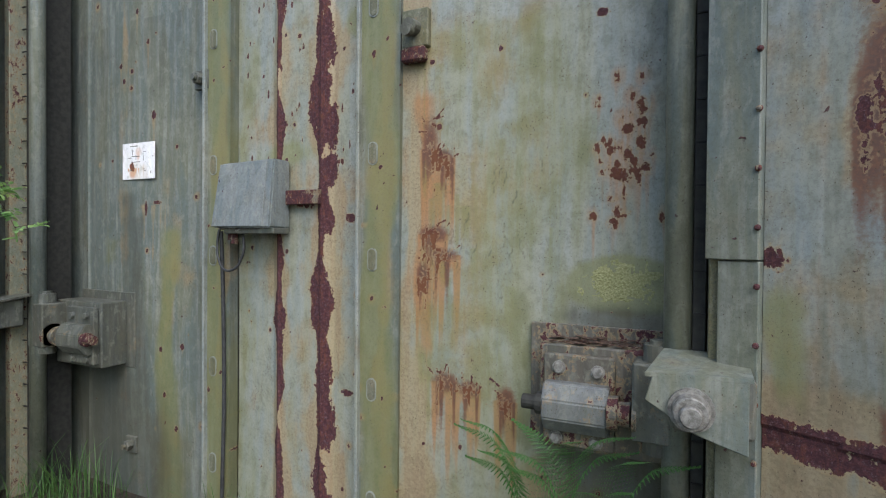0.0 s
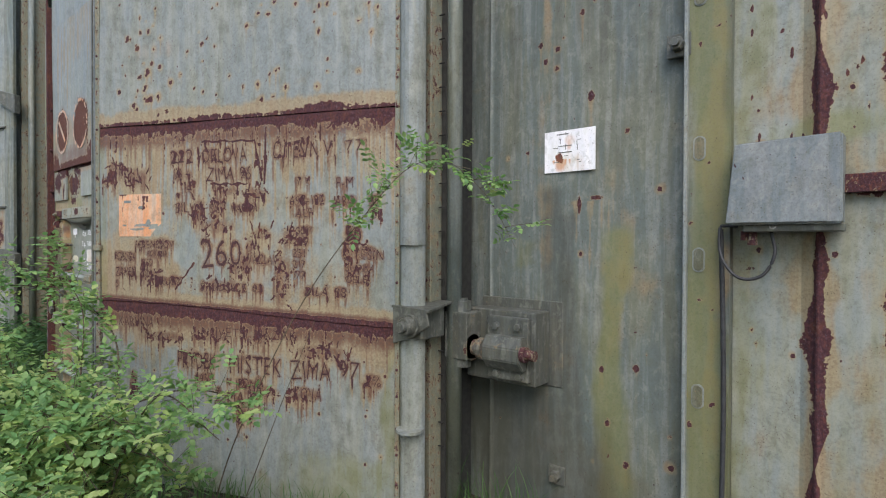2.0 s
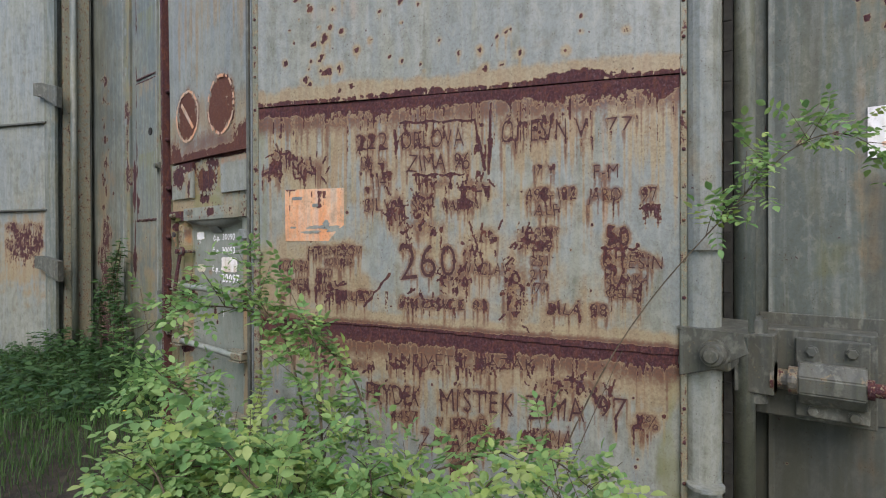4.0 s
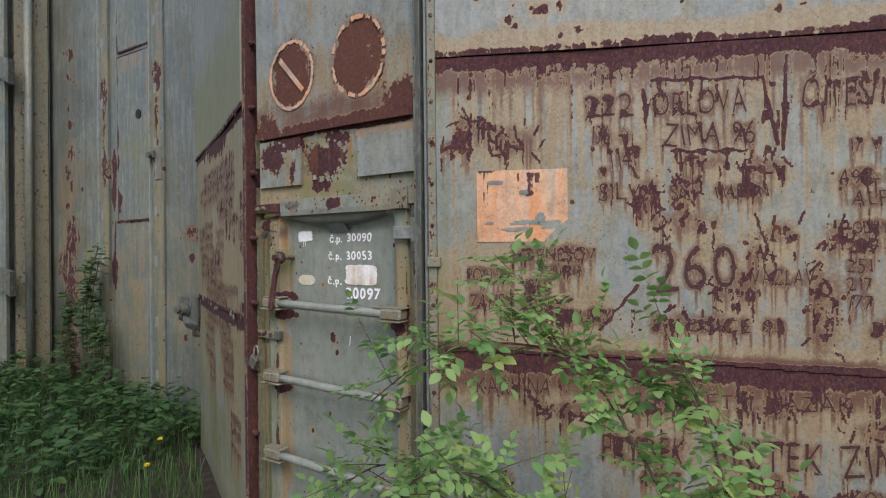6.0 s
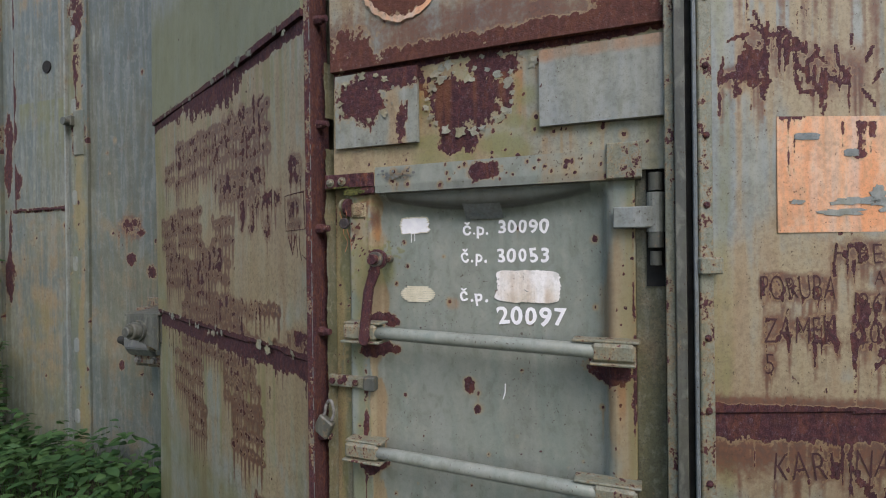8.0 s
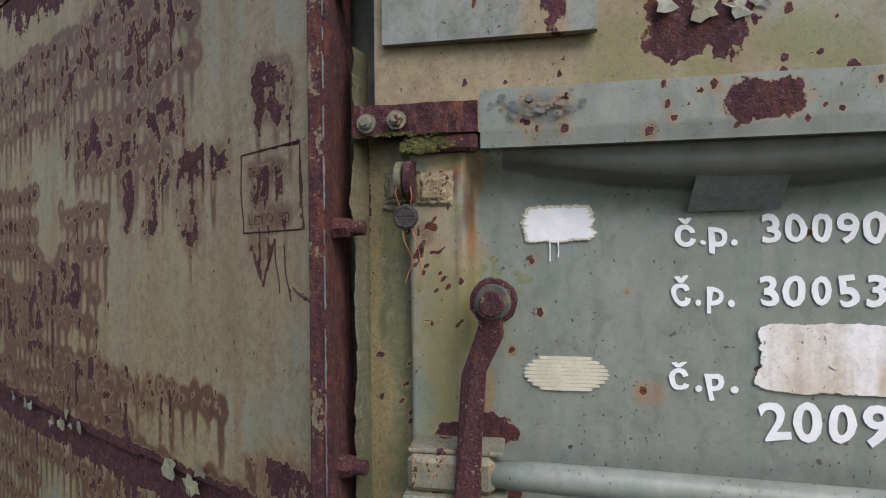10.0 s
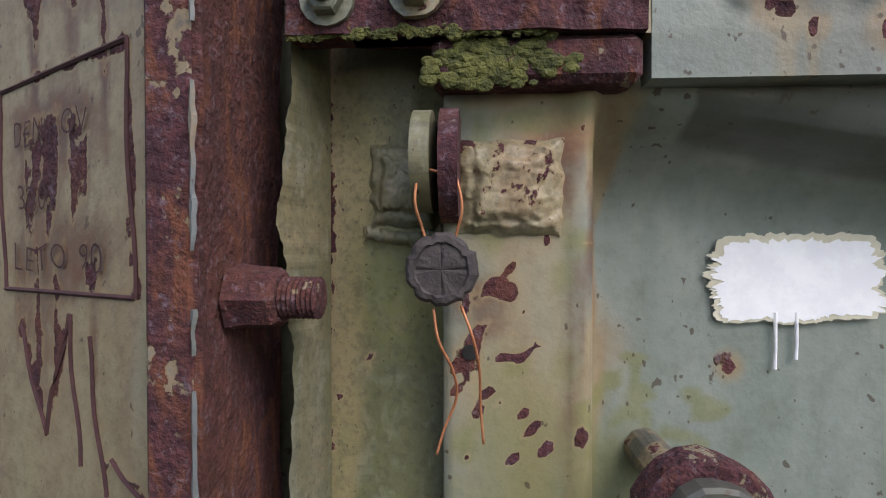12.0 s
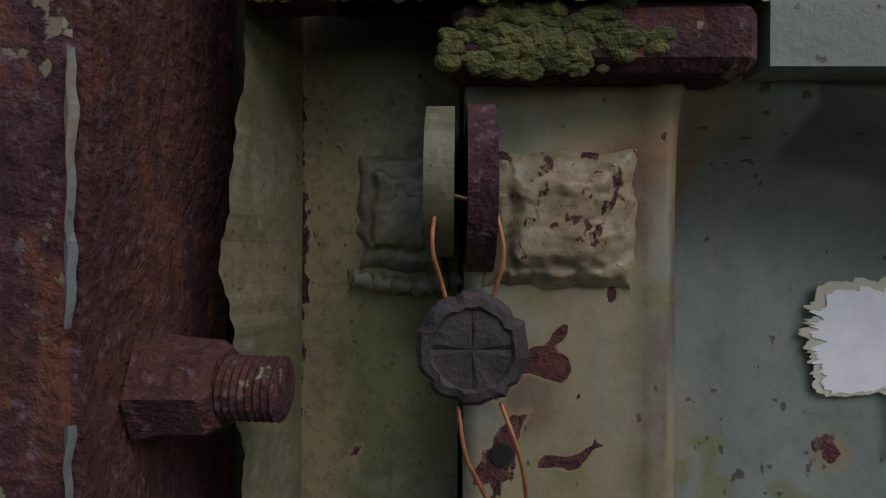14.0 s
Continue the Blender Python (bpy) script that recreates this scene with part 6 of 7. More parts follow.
# brown grime along the arc, darkened further as painted shadow of the lip
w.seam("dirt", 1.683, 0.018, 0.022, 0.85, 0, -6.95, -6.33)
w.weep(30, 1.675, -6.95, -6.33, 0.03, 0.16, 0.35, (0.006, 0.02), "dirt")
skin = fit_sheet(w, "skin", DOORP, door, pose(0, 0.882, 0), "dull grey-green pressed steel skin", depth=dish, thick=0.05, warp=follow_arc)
for p in skin.data.polygons:
    p.use_smooth = True
SK = 0.9295
# top beam
bm = B()
w = Wear(-6.978, -6.205, 1.678, 1.757, 0.005, 112)
w.blob("rust", -6.62, 1.725, 0.06, 0.03, 0.85)
w.upright("orange", -6.23, 0.03, 0.6)
w.blob("dirt", -6.9, 1.725, 0.06, 0.03, 0.6)
w.pits(40, -6.95, -6.22, 1.685, 1.752, 0.002, 0.006, 0.4)
w.upright("stain", -6.4, 0.2, 0.3)
w.seam("dirt", 1.69, 0.02, 0.02, 0.5)
beam = fit_sheet(w, "top_beam", DOORP, door, pose(0, 0.864, 0), "flat grey-green cross beam", thick=0.03, depth=lambda U, Z: 0.002 * np.sin(U * 8))
bm = B()
box(bm, -6.29, -6.203, 0.853, 0.868, 1.678, 1.772, 0.003)
fit_part("corner_plate", bm, STRAP, door)
# maker's remains on the beam
bm = B()
for k in range(44):
    x, z = rng.normal(-6.90, 0.028), rng.normal(1.728, 0.010)
    r = rng.uniform(0.0012, 0.0042)
    ring = [bm.verts.new((x + 1.5 * r * math.cos(t), 0.8612 - 0.00005 * k, z + r * math.sin(t))) for t in np.linspace(0, 6.28, 7, endpoint=False)]
    bm.faces.new(ring)
fit_part("label_remains", bm, BLUEGREY, door, label="torn remains of a label")
# upper strap hinge
st = group_of("strap_latch", pose(-7.07, 0.87, 1.70), "mossy rusted strap with two nuts across the jamb", "latch", "latches")
bm = B()
w = Wear(-7.156, -6.981, 1.700, 1.742, 0.004, 113)
w.put("rust", 0.35 + 0.3 * (w.U > -7.09))
w.blob("algae", -7.13, 1.71, 0.06, 0.02, 0.9)
fit_sheet(w, "strap", RUSTY, st, pose(0, 0.858, 0), depth=lambda U, Z: 0.002 * np.sin(U * 60) + 0.001 * np.sin(U * 190 + Z * 90), thick=0.02)
bm = B()
box(bm, -7.085, -6.982, 0.862, 0.89, 1.676, 1.70, 0.004)
fit_part("lower_leaf", bm, RUSTY, st)
bm = B()
for k in range(330):
    if k < 150:
        x, z = rng.normal(-7.052, 0.018), rng.normal(1.6865, 0.0055)
        y, r = 0.8625, rng.uniform(0.0012, 0.0042)
        if not -7.088 < x < -6.99:
            continue
    else:
        x, z, y, r = rng.uniform(-7.155, -7.03), rng.normal(1.7005, 0.0012), 0.8585, rng.uniform(0.0008, 0.0026)
    made = bmesh.ops.create_icosphere(bm, subdivisions=2, radius=r, matrix=Matrix.Translation((x, y, z)) @ Matrix.Diagonal((1.3, 0.55, 0.9, 1)))
    for v in made["verts"]:
        v.co += Vector((1, 1, 1)) * (0.0007 * noise.noise(v.co * 700)) + Vector((0, 0.0009 * noise.noise(v.co * 1500), 0))
fit_part("moss", bm, MOSS, st, label="yellow-green moss cushions")["kind"] = "stuff"
for x, z in ((-7.135, 1.7165), (-7.092, 1.7195)):
    bm = B()
    tube(bm, [(x, 0.858, z), (x, 0.854, z)], 0.0135, 16, 0.1)
    nut(bm, (x, 0.855, z), (0, -1, 0), 0.0095, 0.008)
    tube(bm, [(x, 0.848, z), (x, 0.843, z)], 0.005, 10)
    fit_part("nut", bm, STRAP, st)
for z0 in (1.085,):
    st2 = group_of("strap_latch", pose(-7.07, 0.87, z0), "rusting strap with bolts across the jamb", "latch", "latches")
    bm = B()
    box(bm, -7.155, -7.01, 0.865, 0.885, z0 - 0.018, z0 + 0.018, 0.003)
    fit_part("strap", bm, STRAP, st2)
    bm = B()
    box(bm, -7.025, -6.985, 0.855, 0.885, z0 - 0.022, z0 + 0.022, 0.004)
    fit_part("keeper", bm, GREYRUST, st2)
    for x in (-7.14, -7.11, -7.055):
        bm = B()
        nut(bm, (x, 0.866, z0), (0, -1, 0), 0.010, 0.01)
        fit_part("nut", bm, RUSTBOLT, st2)
# padlock on the lower strap
lock = group_of("padlock", pose(-7.15, 0.83, 0.93), "old rusted padlock hanging open on the jamb", "padlock")
bm = B()
prism(bm, [(-7.195, 0.935), (-7.145, 0.905), (-7.118, 0.955), (-7.165, 0.985)], 0.825, 0.850, 0.004)
fit_part("body", bm, GREYRUST, lock)
bm = B()
tube(bm, spline([(-7.155, 0.838, 0.98), (-7.145, 0.838, 1.02), (-7.128, 0.838, 1.025), (-7.12, 0.838, 0.99), (-7.128, 0.838, 0.965)], 6), 0.005, 8)
fit_part("shackle", bm, BOLT, lock)


# square pads and sealing lugs
def worn_pad(x0, x1, z0, z1, y, mat, name):
    bm = B()
    n = 44
    gvs = []
    for i in range(n + 1):
        row = []
        for j in range(n + 1):
            a, b = i / n, j / n
            edge = min(a, 1 - a, b, 1 - b) * 8
            x, z = x0 + (x1 - x0) * a, z0 + (z1 - z0) * b
            rag = 0.0022 * noise.noise(Vector((x * 110, 7, z * 110)))
            core = max(0.0, min(1.0, (min(a, 1 - a, b, 1 - b) - 0.17 - 0.05 * noise.noise(Vector((x * 160, 9, z * 160)))) * 14))
            h = 0.0035 * core + 0.005 * min(1, edge * (1.3 + 0.9 * noise.noise(Vector((x * 120, 3, z * 120))))) + 0.0012 * noise.noise(Vector((x * 90, 0, z * 90))) + 0.0008 * noise.noise(Vector((x * 400, 0, z * 400)))
            row.append(bm.verts.new((x + rag, y - h, z + rag)))
        gvs.append(row)
    for i in range(n):
        for j in range(n):
            bm.faces.new((gvs[i][j], gvs[i + 1][j], gvs[i + 1][j + 1], gvs[i][j + 1]))
    return fit_part(name, bm, mat, door if x0 > -7.08 else front, smooth=True)


worn_pad(-7.074, -7.018, 1.602, 1.652, 0.880, PAD, "seal_pad")
worn_pad(-7.124, -7.086, 1.606, 1.656, 0.904, JAMB, "seal_pad")
bm = B()
tube(bm, [(-7.126 + 0.0016 * k, 0.900 + 0.001 * math.sin(k * 1.3), 1.6045 - 0.004 * math.sin(k * 0.11) + 0.0009 * math.sin(k * 2.1)) for k in range(29)], [0.0035 + 0.0011 * math.sin(k * 1.7) * math.sin(k * 0.6) for k in range(29)], 9, 0.3)
fit_part("weld_bead", bm, JAMB, front, smooth=True)
for x, z0, z1, mat, tilt, own in ((-7.0885, 1.613, 1.664, JAMB, 0.0, front), (-7.0755, 1.608, 1.665, RUSTY, 0.0, door)):
    bm = B()
    c = (z0 + z1) / 2
    rh = (z1 - z0) / 2
    prof = [(0.868 - 0.030 * math.cos(t), c + rh * math.sin(t)) for t in np.linspace(-1.5, 1.5, 32)] + [(0.905, z1 - 0.002), (0.905, z0 + 0.002)]
    va = [bm.verts.new((x - 0.0045, y, z)) for y, z in prof]
    vb = [bm.verts.new((x + 0.0045, y, z)) for y, z in prof]
    bm.faces.new(va)
    bm.faces.new(vb[::-1])
    for i in range(len(prof)):
        bm.faces.new((va[i], vb[i], vb[(i + 1) % len(prof)], va[(i + 1) % len(prof)]))
    bmesh.ops.bevel(bm, geom=[e for e in bm.edges if abs(e.verts[0].co.x - e.verts[1].co.x) < 1e-5], offset=0.0015, segments=2, affect="EDGES")
    fit_part("sealing_lug", bm, mat, own, label="rounded sealing lug")
bm = B()
tube(bm, [(-7.066, 0.8815, 1.5405), (-7.066, 0.8795, 1.5405)], 0.0042, 12)
fit_part("bolt_hole", bm, DARK, door, label="small drilled hole")

seal = group_of("lead_seal", pose(-7.079, 0.85, 1.566), "dark crimped lead seal hanging on copper wire", "seal")
bm = B()
rings = []
for rr, yy in ((0.0, -0.0062), (0.006, -0.0060), (0.0118, -0.0056), (0.0126, -0.0068), (0.0152, -0.0064), (0.0168, -0.0046), (0.0170, 0.0), (0.0162, 0.005), (0.012, 0.0062), (0.0, 0.0064)):
    ring = []
    for k in range(40):
        t = 2 * math.pi * k / 40
        crimp = 1 + (0.11 * noise.noise(Vector((math.cos(t) * 8, math.sin(t) * 8, 2))) + 0.03 * noise.noise(Vector((math.cos(t) * 3, math.sin(t) * 3, 0)))) * (rr > 0.012)
        dent = 0.0005 * noise.noise(Vector((math.cos(t) * rr * 300, math.sin(t) * rr * 300, 4)))
        if 0.004 < rr < 0.012 and (k % 10) == 0:
            dent += 0.0008
        ring.append(bm.verts.new((-7.0785 + rr * crimp * math.cos(t), 0.848 + yy + dent, 1.586 + rr * crimp * math.sin(t))))
    rings.append(ring)
for a, b in zip(rings, rings[1:]):
    for k in range(40):
        bm.faces.new((a[k], a[(k + 1) % 40], b[(k + 1) % 40], b[k]))
bmesh.ops.remove_doubles(bm, verts=bm.verts, dist=1e-6)
fit_part("disc", bm, LEAD, seal, smooth=False)
for pts in (((-7.088, 0.845, 1.637), (-7.0905, 0.842, 1.618), (-7.0875, 0.846, 1.605), (-7.0855, 0.847, 1.598)),
            ((-7.072, 0.845, 1.630), (-7.069, 0.844, 1.615), (-7.0715, 0.846, 1.603), (-7.0725, 0.847, 1.598)),
            ((-7.084, 0.845, 1.632), (-7.08, 0.844, 1.631), (-7.076, 0.845, 1.631)),
            ((-7.0825, 0.847, 1.568), (-7.080, 0.846, 1.553), (-7.0735, 0.85, 1.538), (-7.072, 0.855, 1.524), (-7.078, 0.856, 1.508), (-7.0815, 0.855, 1.496)),
            ((-7.0695, 0.847, 1.569), (-7.064, 0.846, 1.554), (-7.061, 0.851, 1.538), (-7.0605, 0.856, 1.520), (-7.059, 0.857, 1.501))):
    bm = B()
    tube(bm, spline(pts, 6), 0.00075, 6)
    fit_part("wire", bm, COPPER, seal, label="bright copper wire", smooth=True)

# handle
handle = group_of("lever_handle", pose(-6.97, 0.86, 1.213), "rusted lever handle hanging from a thick pivot", "handle")
c = Vector((-6.961, 0.0, 1.4735))
for piece, r0, y0, y1, stuff_of in (("shaft", 0.012, 0.936, 0.848, BROWN), ("washer", 0.031, 0.852, 0.836, RUSTBOLT),
                                    ("collar", 0.0235, 0.837, 0.825, BROWN), ("pin", 0.0155, 0.826, 0.804, RUSTY)):
    bm = B()
    tube(bm, [(c.x, y0, c.z), (c.x, y1 + 0.002, c.z), (c.x, y1, c.z)], [r0, r0, r0 * 0.93], 20, 0.06)
    fit_part(piece, bm, stuff_of, handle)
bm = B()
prof = [(-6.950, 1.475), (-6.947, 1.43), (-6.973, 1.385), (-6.977, 1.225), (-6.985, 1.213), (-7.003, 1.215), (-7.010, 1.23), (-7.002, 1.38), (-6.977, 1.44), (-6.977, 1.475)]
prism(bm, prof, 0.806, 0.818, 0.003)
for v in bm.verts:
    v.co.y += 0.020 * min(1.0, max(0.0, (v.co.z - 1.25) / 0.13))
fit_part("lever", bm, RUSTBOLT, handle)
# rungs
for z, dz in ((1.250, -0.018), (0.885, -0.020), (0.505, -0.020)):
    R = group_of("rung", pose(-6.65, 0.83, z), "grey-green tubular steel rung across the hatch door", "rung", "rungs of the hatch door")
    bm = B()
    tube(bm, [(-6.99 + 0.70 * t, 0.842, z + dz * t) for t in np.linspace(0, 1, 8)], [0.017, 0.019, 0.0195, 0.0195, 0.0195, 0.0195, 0.0195, 0.0195], 18)
    fit_part("bar", bm, DOORP, R, smooth=True)
    for x0, x1, k in ((-7.075, -6.96, 0), (-6.33, -6.222, 1)):
        bm = B()
        zz = z + dz * k
        box(bm, x0, x1, 0.822, 0.885, zz - 0.024, zz + 0.024, 0.008)
        fit_part("end_block", bm, STRAP, R)
        bm = B()
        box(bm, x0 - 0.004 + 0.0 * k, x1 + 0.015 * (1 - k), 0.815, 0.888, zz - 0.032, zz - 0.025, 0.002)
        box(bm, x0 - 0.05 * k, x1 + 0.01, 0.83, 0.888, zz + 0.024, zz + 0.031, 0.002)
        fit_part("bracket_plate", bm, STRAP, R)

# door hinge in its slot
dh = group_of("door_hinge", pose(-6.17, 0.87, 1.45), "grey-green pin hinge in a dark slot of the jamb", "hinge")
bm = B()
box(bm, -6.195, -6.150, 0.888, 0.8935, 1.40, 1.705, 0)
fit_part("slot", bm, DARK, dh)
for z0, z1, r, mat in ((1.645, 1.69, 0.017, GREYRUST), (1.60, 1.640, 0.021, PAINT), (1.54, 1.60, 0.022, PAINT), (1.50, 1.54, 0.019, GREYRUST), (1.455, 1.49, 0.014, GREYRUST)):
    bm = B()
    tube(bm, [(-6.172, 0.872, z0), (-6.172, 0.872, z1)], r, 16)
    fit_part("knuckle", bm, mat, dh, smooth=False)
bm = B()
box(bm, -6.275, -6.172, 0.852, 0.872, 1.55, 1.605, 0.003)
fit_part("leaf_plate", bm, PAINT, dh)

# painted marks and numbers on the door

def brush(name, mat, x0, x1, z0, z1, y, rough, runs=()):
    """A brushed patch of paint with a frayed outline, and runs below it."""
    bm = B()
    cx, cz, hx, hz = (x0 + x1) / 2, (z0 + z1) / 2, (x1 - x0) / 2, (z1 - z0) / 2
    rim = []
    for k in range(220):
        t = 2 * math.pi * k / 220
        c, s = math.cos(t), math.sin(t)
        f = (abs(c) ** 7 + abs(s) ** 7) ** (-1 / 7)
        j = rough * (0.55 * noise.noise(Vector((c * 3, s * 3, x0 * 50))) + 0.35 * noise.noise(Vector((c * 11, s * 11, z0 * 50))) + 0.30 * noise.noise(Vector((c * 34, s * 34, 4))))
        m = 1 + j * (2.2 if abs(c) * f > 0.97 else 1.0) / math.hypot(hx * c * f, hz * s * f)
        rim.append(bm.verts.new((cx + hx * c * f * m, y, cz + hz * s * f * m)))
    mid = bm.verts.new((cx, y, cz))
    for k in range(220):
        bm.faces.new((rim[k], rim[(k + 1) % 220], mid))
    for rx, rl, rw in runs:
        tube(bm, [(rx, y + 0.0005, z0 + 0.004), (rx + 0.0006, y + 0.0005, z0 - rl * 0.6), (rx, y + 0.0004, z0 - rl)], [rw * 0.9, rw * 0.6, rw * 0.8], 7)
    return fit_part(name, bm, mat, door)


brush("paint_patch", CREAM, -6.923, -6.825, 1.551, 1.603, SK - 0.0012, 0.006)
brush("paint_patch", WHITE, -6.919, -6.829, 1.553, 1.599, SK - 0.0017, 0.008, ((-6.886, 0.030, 0.0014), (-6.874, 0.024, 0.0014)))
for k in range(9):
    z = 1.338 + k * 0.0055
    cut = 0.022 * abs((k - 4) / 4) ** 2
    brush("paint_patch", CREAM, -6.924 + cut, -6.806 - cut, z, z + 0.0052, SK - 0.0015, 0.0022)
bm = B()
vs = [bm.verts.new(q) for q in ((-6.70, SK - 0.003, 1.590), (-6.585, SK - 0.003, 1.591), (-6.586, 0.884, 1.636), (-6.699, 0.884, 1.635))]
ex = bmesh.ops.extrude_face_region(bm, geom=[bm.faces.new(vs)])
bmesh.ops.translate(bm, verts=[v for v in ex["geom"] if isinstance(v, bmesh.types.BMVert)], vec=(0, 0.0012, 0))
fit_part("sticker", bm, SILVER, door, label="faded lilac-grey sticker")
brush("paint_patch", BLED, -6.612, -6.425, 1.345, 1.438, SK - 0.0015, 0.006)
PATCH = [("\u010d.p.", -6.715, -6.630, 1.545, 0.032), ("30090", -6.605, -6.45, 1.547, 0.036), ("\u010d.p.", -6.722, -6.635, 1.462, 0.036), ("30053", -6.61, -6.45, 1.462, 0.040), ("\u010d.p.", -6.728, -6.632, 1.345, 0.036), ("20097", -6.61, -6.40, 1.283, 0.048)]
for words, a, b, foot, high in PATCH:
    made = lettering(words, a, b, foot, high, 0.06, rng, weight=0.026)
    fit_writing("painted_number", made, WHITE, door, PLAIN, 0.8795, "hand-painted white number", depth=dish)
made = lettering("8", -6.53, -6.49, 1.375, 0.03, 0.05, rng)
fit_writing("painted_number", made, SILVER, door, PLAIN, 0.8770, depth=dish)
bm = B()
tube(bm, spline([(-6.587, SK - 0.001, 1.105), (-6.588, SK - 0.001, 1.08), (-6.594, SK - 0.001, 1.06)], 4), 0.002, 6)
fit_part("paint_run", bm, WHITE, door)


# ---- plants ----
class Greens:
    """Collects many small leaves and stems into meshes."""

    def __init__(self):
        self.v, self.f = [], []

    def leaf(self, base, way, up, length, width, fold=0.25, droop=0.2):
        way, up = way.normalized(), up.normalized()
        side = way.cross(up).normalized()
        up = side.cross(way)
        k = len(self.v)
        outline = ((0.0, 0.0), (0.22, 0.36), (0.5, 0.5), (0.8, 0.30), (1.0, 0.0))
        for t, wd in outline:
            c = base + way * (t * length) - up * (droop * length * t * t)
            if wd == 0:
                self.v.append(c)
            else:
                self.v.append(c)
                self.v.append(c + side * (wd * width) + up * (fold * wd * width))
                self.v.append(c - side * (wd * width) + up * (fold * wd * width))
        # 0 | 1 2 3 | 4 5 6 | 7 8 9 | 10
        for q in ((0, 1, 2), (0, 3, 1), (1, 4, 5, 2), (1, 3, 6, 4), (4, 7, 8, 5), (4, 6, 9, 7), (7, 10, 8), (7, 9, 10)):
            self.f.append([k + i for i in q])

    def blade(self, base, height, lean, width, curl=0.5):
        k = len(self.v)
        d = Vector((math.cos(lean[0]), math.sin(lean[0]), 0))
        s = Vector((-d.y, d.x, 0)) * width
        for t in (0.0, 0.4, 0.75, 1.0):
            c = base + Vector((0, 0, height * t * (1 - 0.25 * curl * t))) + d * (lean[1] * height * t * t)
            if t < 1:
                self.v += [c - s * (1 - t * 0.6), c + s * (1 - t * 0.6)]
            else:
                self.v.append(c)
        self.f += [[k, k + 1, k + 3, k + 2], [k + 2, k + 3, k + 5, k + 4], [k + 4, k + 5, k + 6]]

    def build(self, name, material, parent=None, base=None):
        me = bpy.data.meshes.new(name)
        if base is not None:
            inv = base.inverted()
            verts = [tuple(inv @ p) for p in self.v]
        else:
            verts = [tuple(p) for p in self.v]
        me.from_pydata(verts, [], self.f)
        me.materials.append(material)
        for p in me.polygons:
            p.use_smooth = True
        ob = new(name, me)
        if parent is not None:
            ob.parent = parent
        return ob


def rnd(a=1.0):
    return Vector((rng.normal(0, a), rng.normal(0, a), rng.normal(0, a)))


def rose_leaf(g, p, way, size):
    """One feather leaf: an odd number of toothed leaflets."""
    way = way.normalized()
    up = (Vector((0, 0, 1)) + rnd(0.3)).normalized()
    side = way.cross(up).normalized()
    L = size * 2.7
    for t in (0.22, 0.47, 0.72):
        for s in (-1, 1):
            g.leaf(p + way * L * t, (side * s + way * 0.45 + rnd(0.1)), up + rnd(0.2), size * rng.uniform(0.85, 1.1), size * 0.62)
    g.leaf(p + way * L * 0.95, way + rnd(0.1), up, size * 1.1, size * 0.68)


def rose_cane(T, base, pts, thick, leaves, size, twig=0.12, tip_young=False, start=0.15, n=10, dense=0.045):
    line = spline(pts, n)
    bm = B()
    rs = [thick * (1 - 0.75 * i / len(line)) for i in range(len(line))]
    tube(bm, line, rs, 7)
    acc = 0.0
    total = sum((line[i + 1] - line[i]).length for i in range(len(line) - 1))
    run = 0.0
    for i in range(len(line) - 1):
        seg = line[i + 1] - line[i]
        run += seg.length
        acc += seg.length
        if run / total < start or acc < dense:
            continue
        acc = 0.0
        for _ in range(2):
            d = (seg.normalized() * 0.5 + rnd(0.55) + Vector((0, -0.1, 0.25))).normalized()
            r = rng.random()
            if r < 0.42:
                tl = twig * rng.uniform(0.5, 1.4)
                tip = line[i] + d * tl + Vector((0, 0, 0.02))
                tube(bm, [line[i], line[i] + d * tl * 0.5 + Vector((0, 0, 0.012)), tip], [0.0016, 0.0013, 0.001], 5)
                for t in (0.35, 0.65, 0.95):
                    g = leaves[1] if (rng.random() < (0.45 if tip_young else 0.16)) else leaves[0]
                    rose_leaf(g, line[i].lerp(tip, t), d * 0.4 + rnd(0.5), size * rng.uniform(0.7, 1.1))
            else:
                g = leaves[1] if (rng.random() < (0.35 if tip_young else 0.10)) else leaves[0]
                rose_leaf(g, line[i], d, size * rng.uniform(0.75, 1.15))
        if rng.random() < 0.6:
            th = line[i] + rnd(0.5).normalized() * 0.012
            tube(bm, [line[i], th], [0.002, 0.0004], 4)
    fit_part("cane", bm, BARK, T)


def rose_bush(name, base_at, canes, size, label, twig=0.12, dense=0.045):
    base = pose(*base_at)
    T = group_of(name, base, label, "bush", "wild rose bushes")
    leaves = (Greens(), Greens())
    for pts, thick, young, start in canes:
        rose_cane(T, base, pts, thick, leaves, size, twig, young, start, dense=dense)
    leaves[0].build("foliage", LEAF, T, base)
    if leaves[1].f:
        leaves[1].build("young_foliage", YOUNG, T, base)
    return T


G0 = GROUND
# long arching cane that reaches across to the wall bay
rose_bush("rose_bush", (-4.45, 0.75, G0), (
    ([(-4.45, 0.75, G0), (-4.36, 0.85, 0.45), (-4.2, 1.0, 0.95), (-4.02, 1.1, 1.3), (-3.78, 1.2, 1.62), (-3.60, 1.3, 1.83), (-3.45, 1.4, 1.86), (-3.30, 1.5, 1.70), (-3.18, 1.55, 1.47)], 0.0035, False, 0.62),),
    0.034, "single arching wild rose cane with fresh green leaves", 0.10, 0.03)
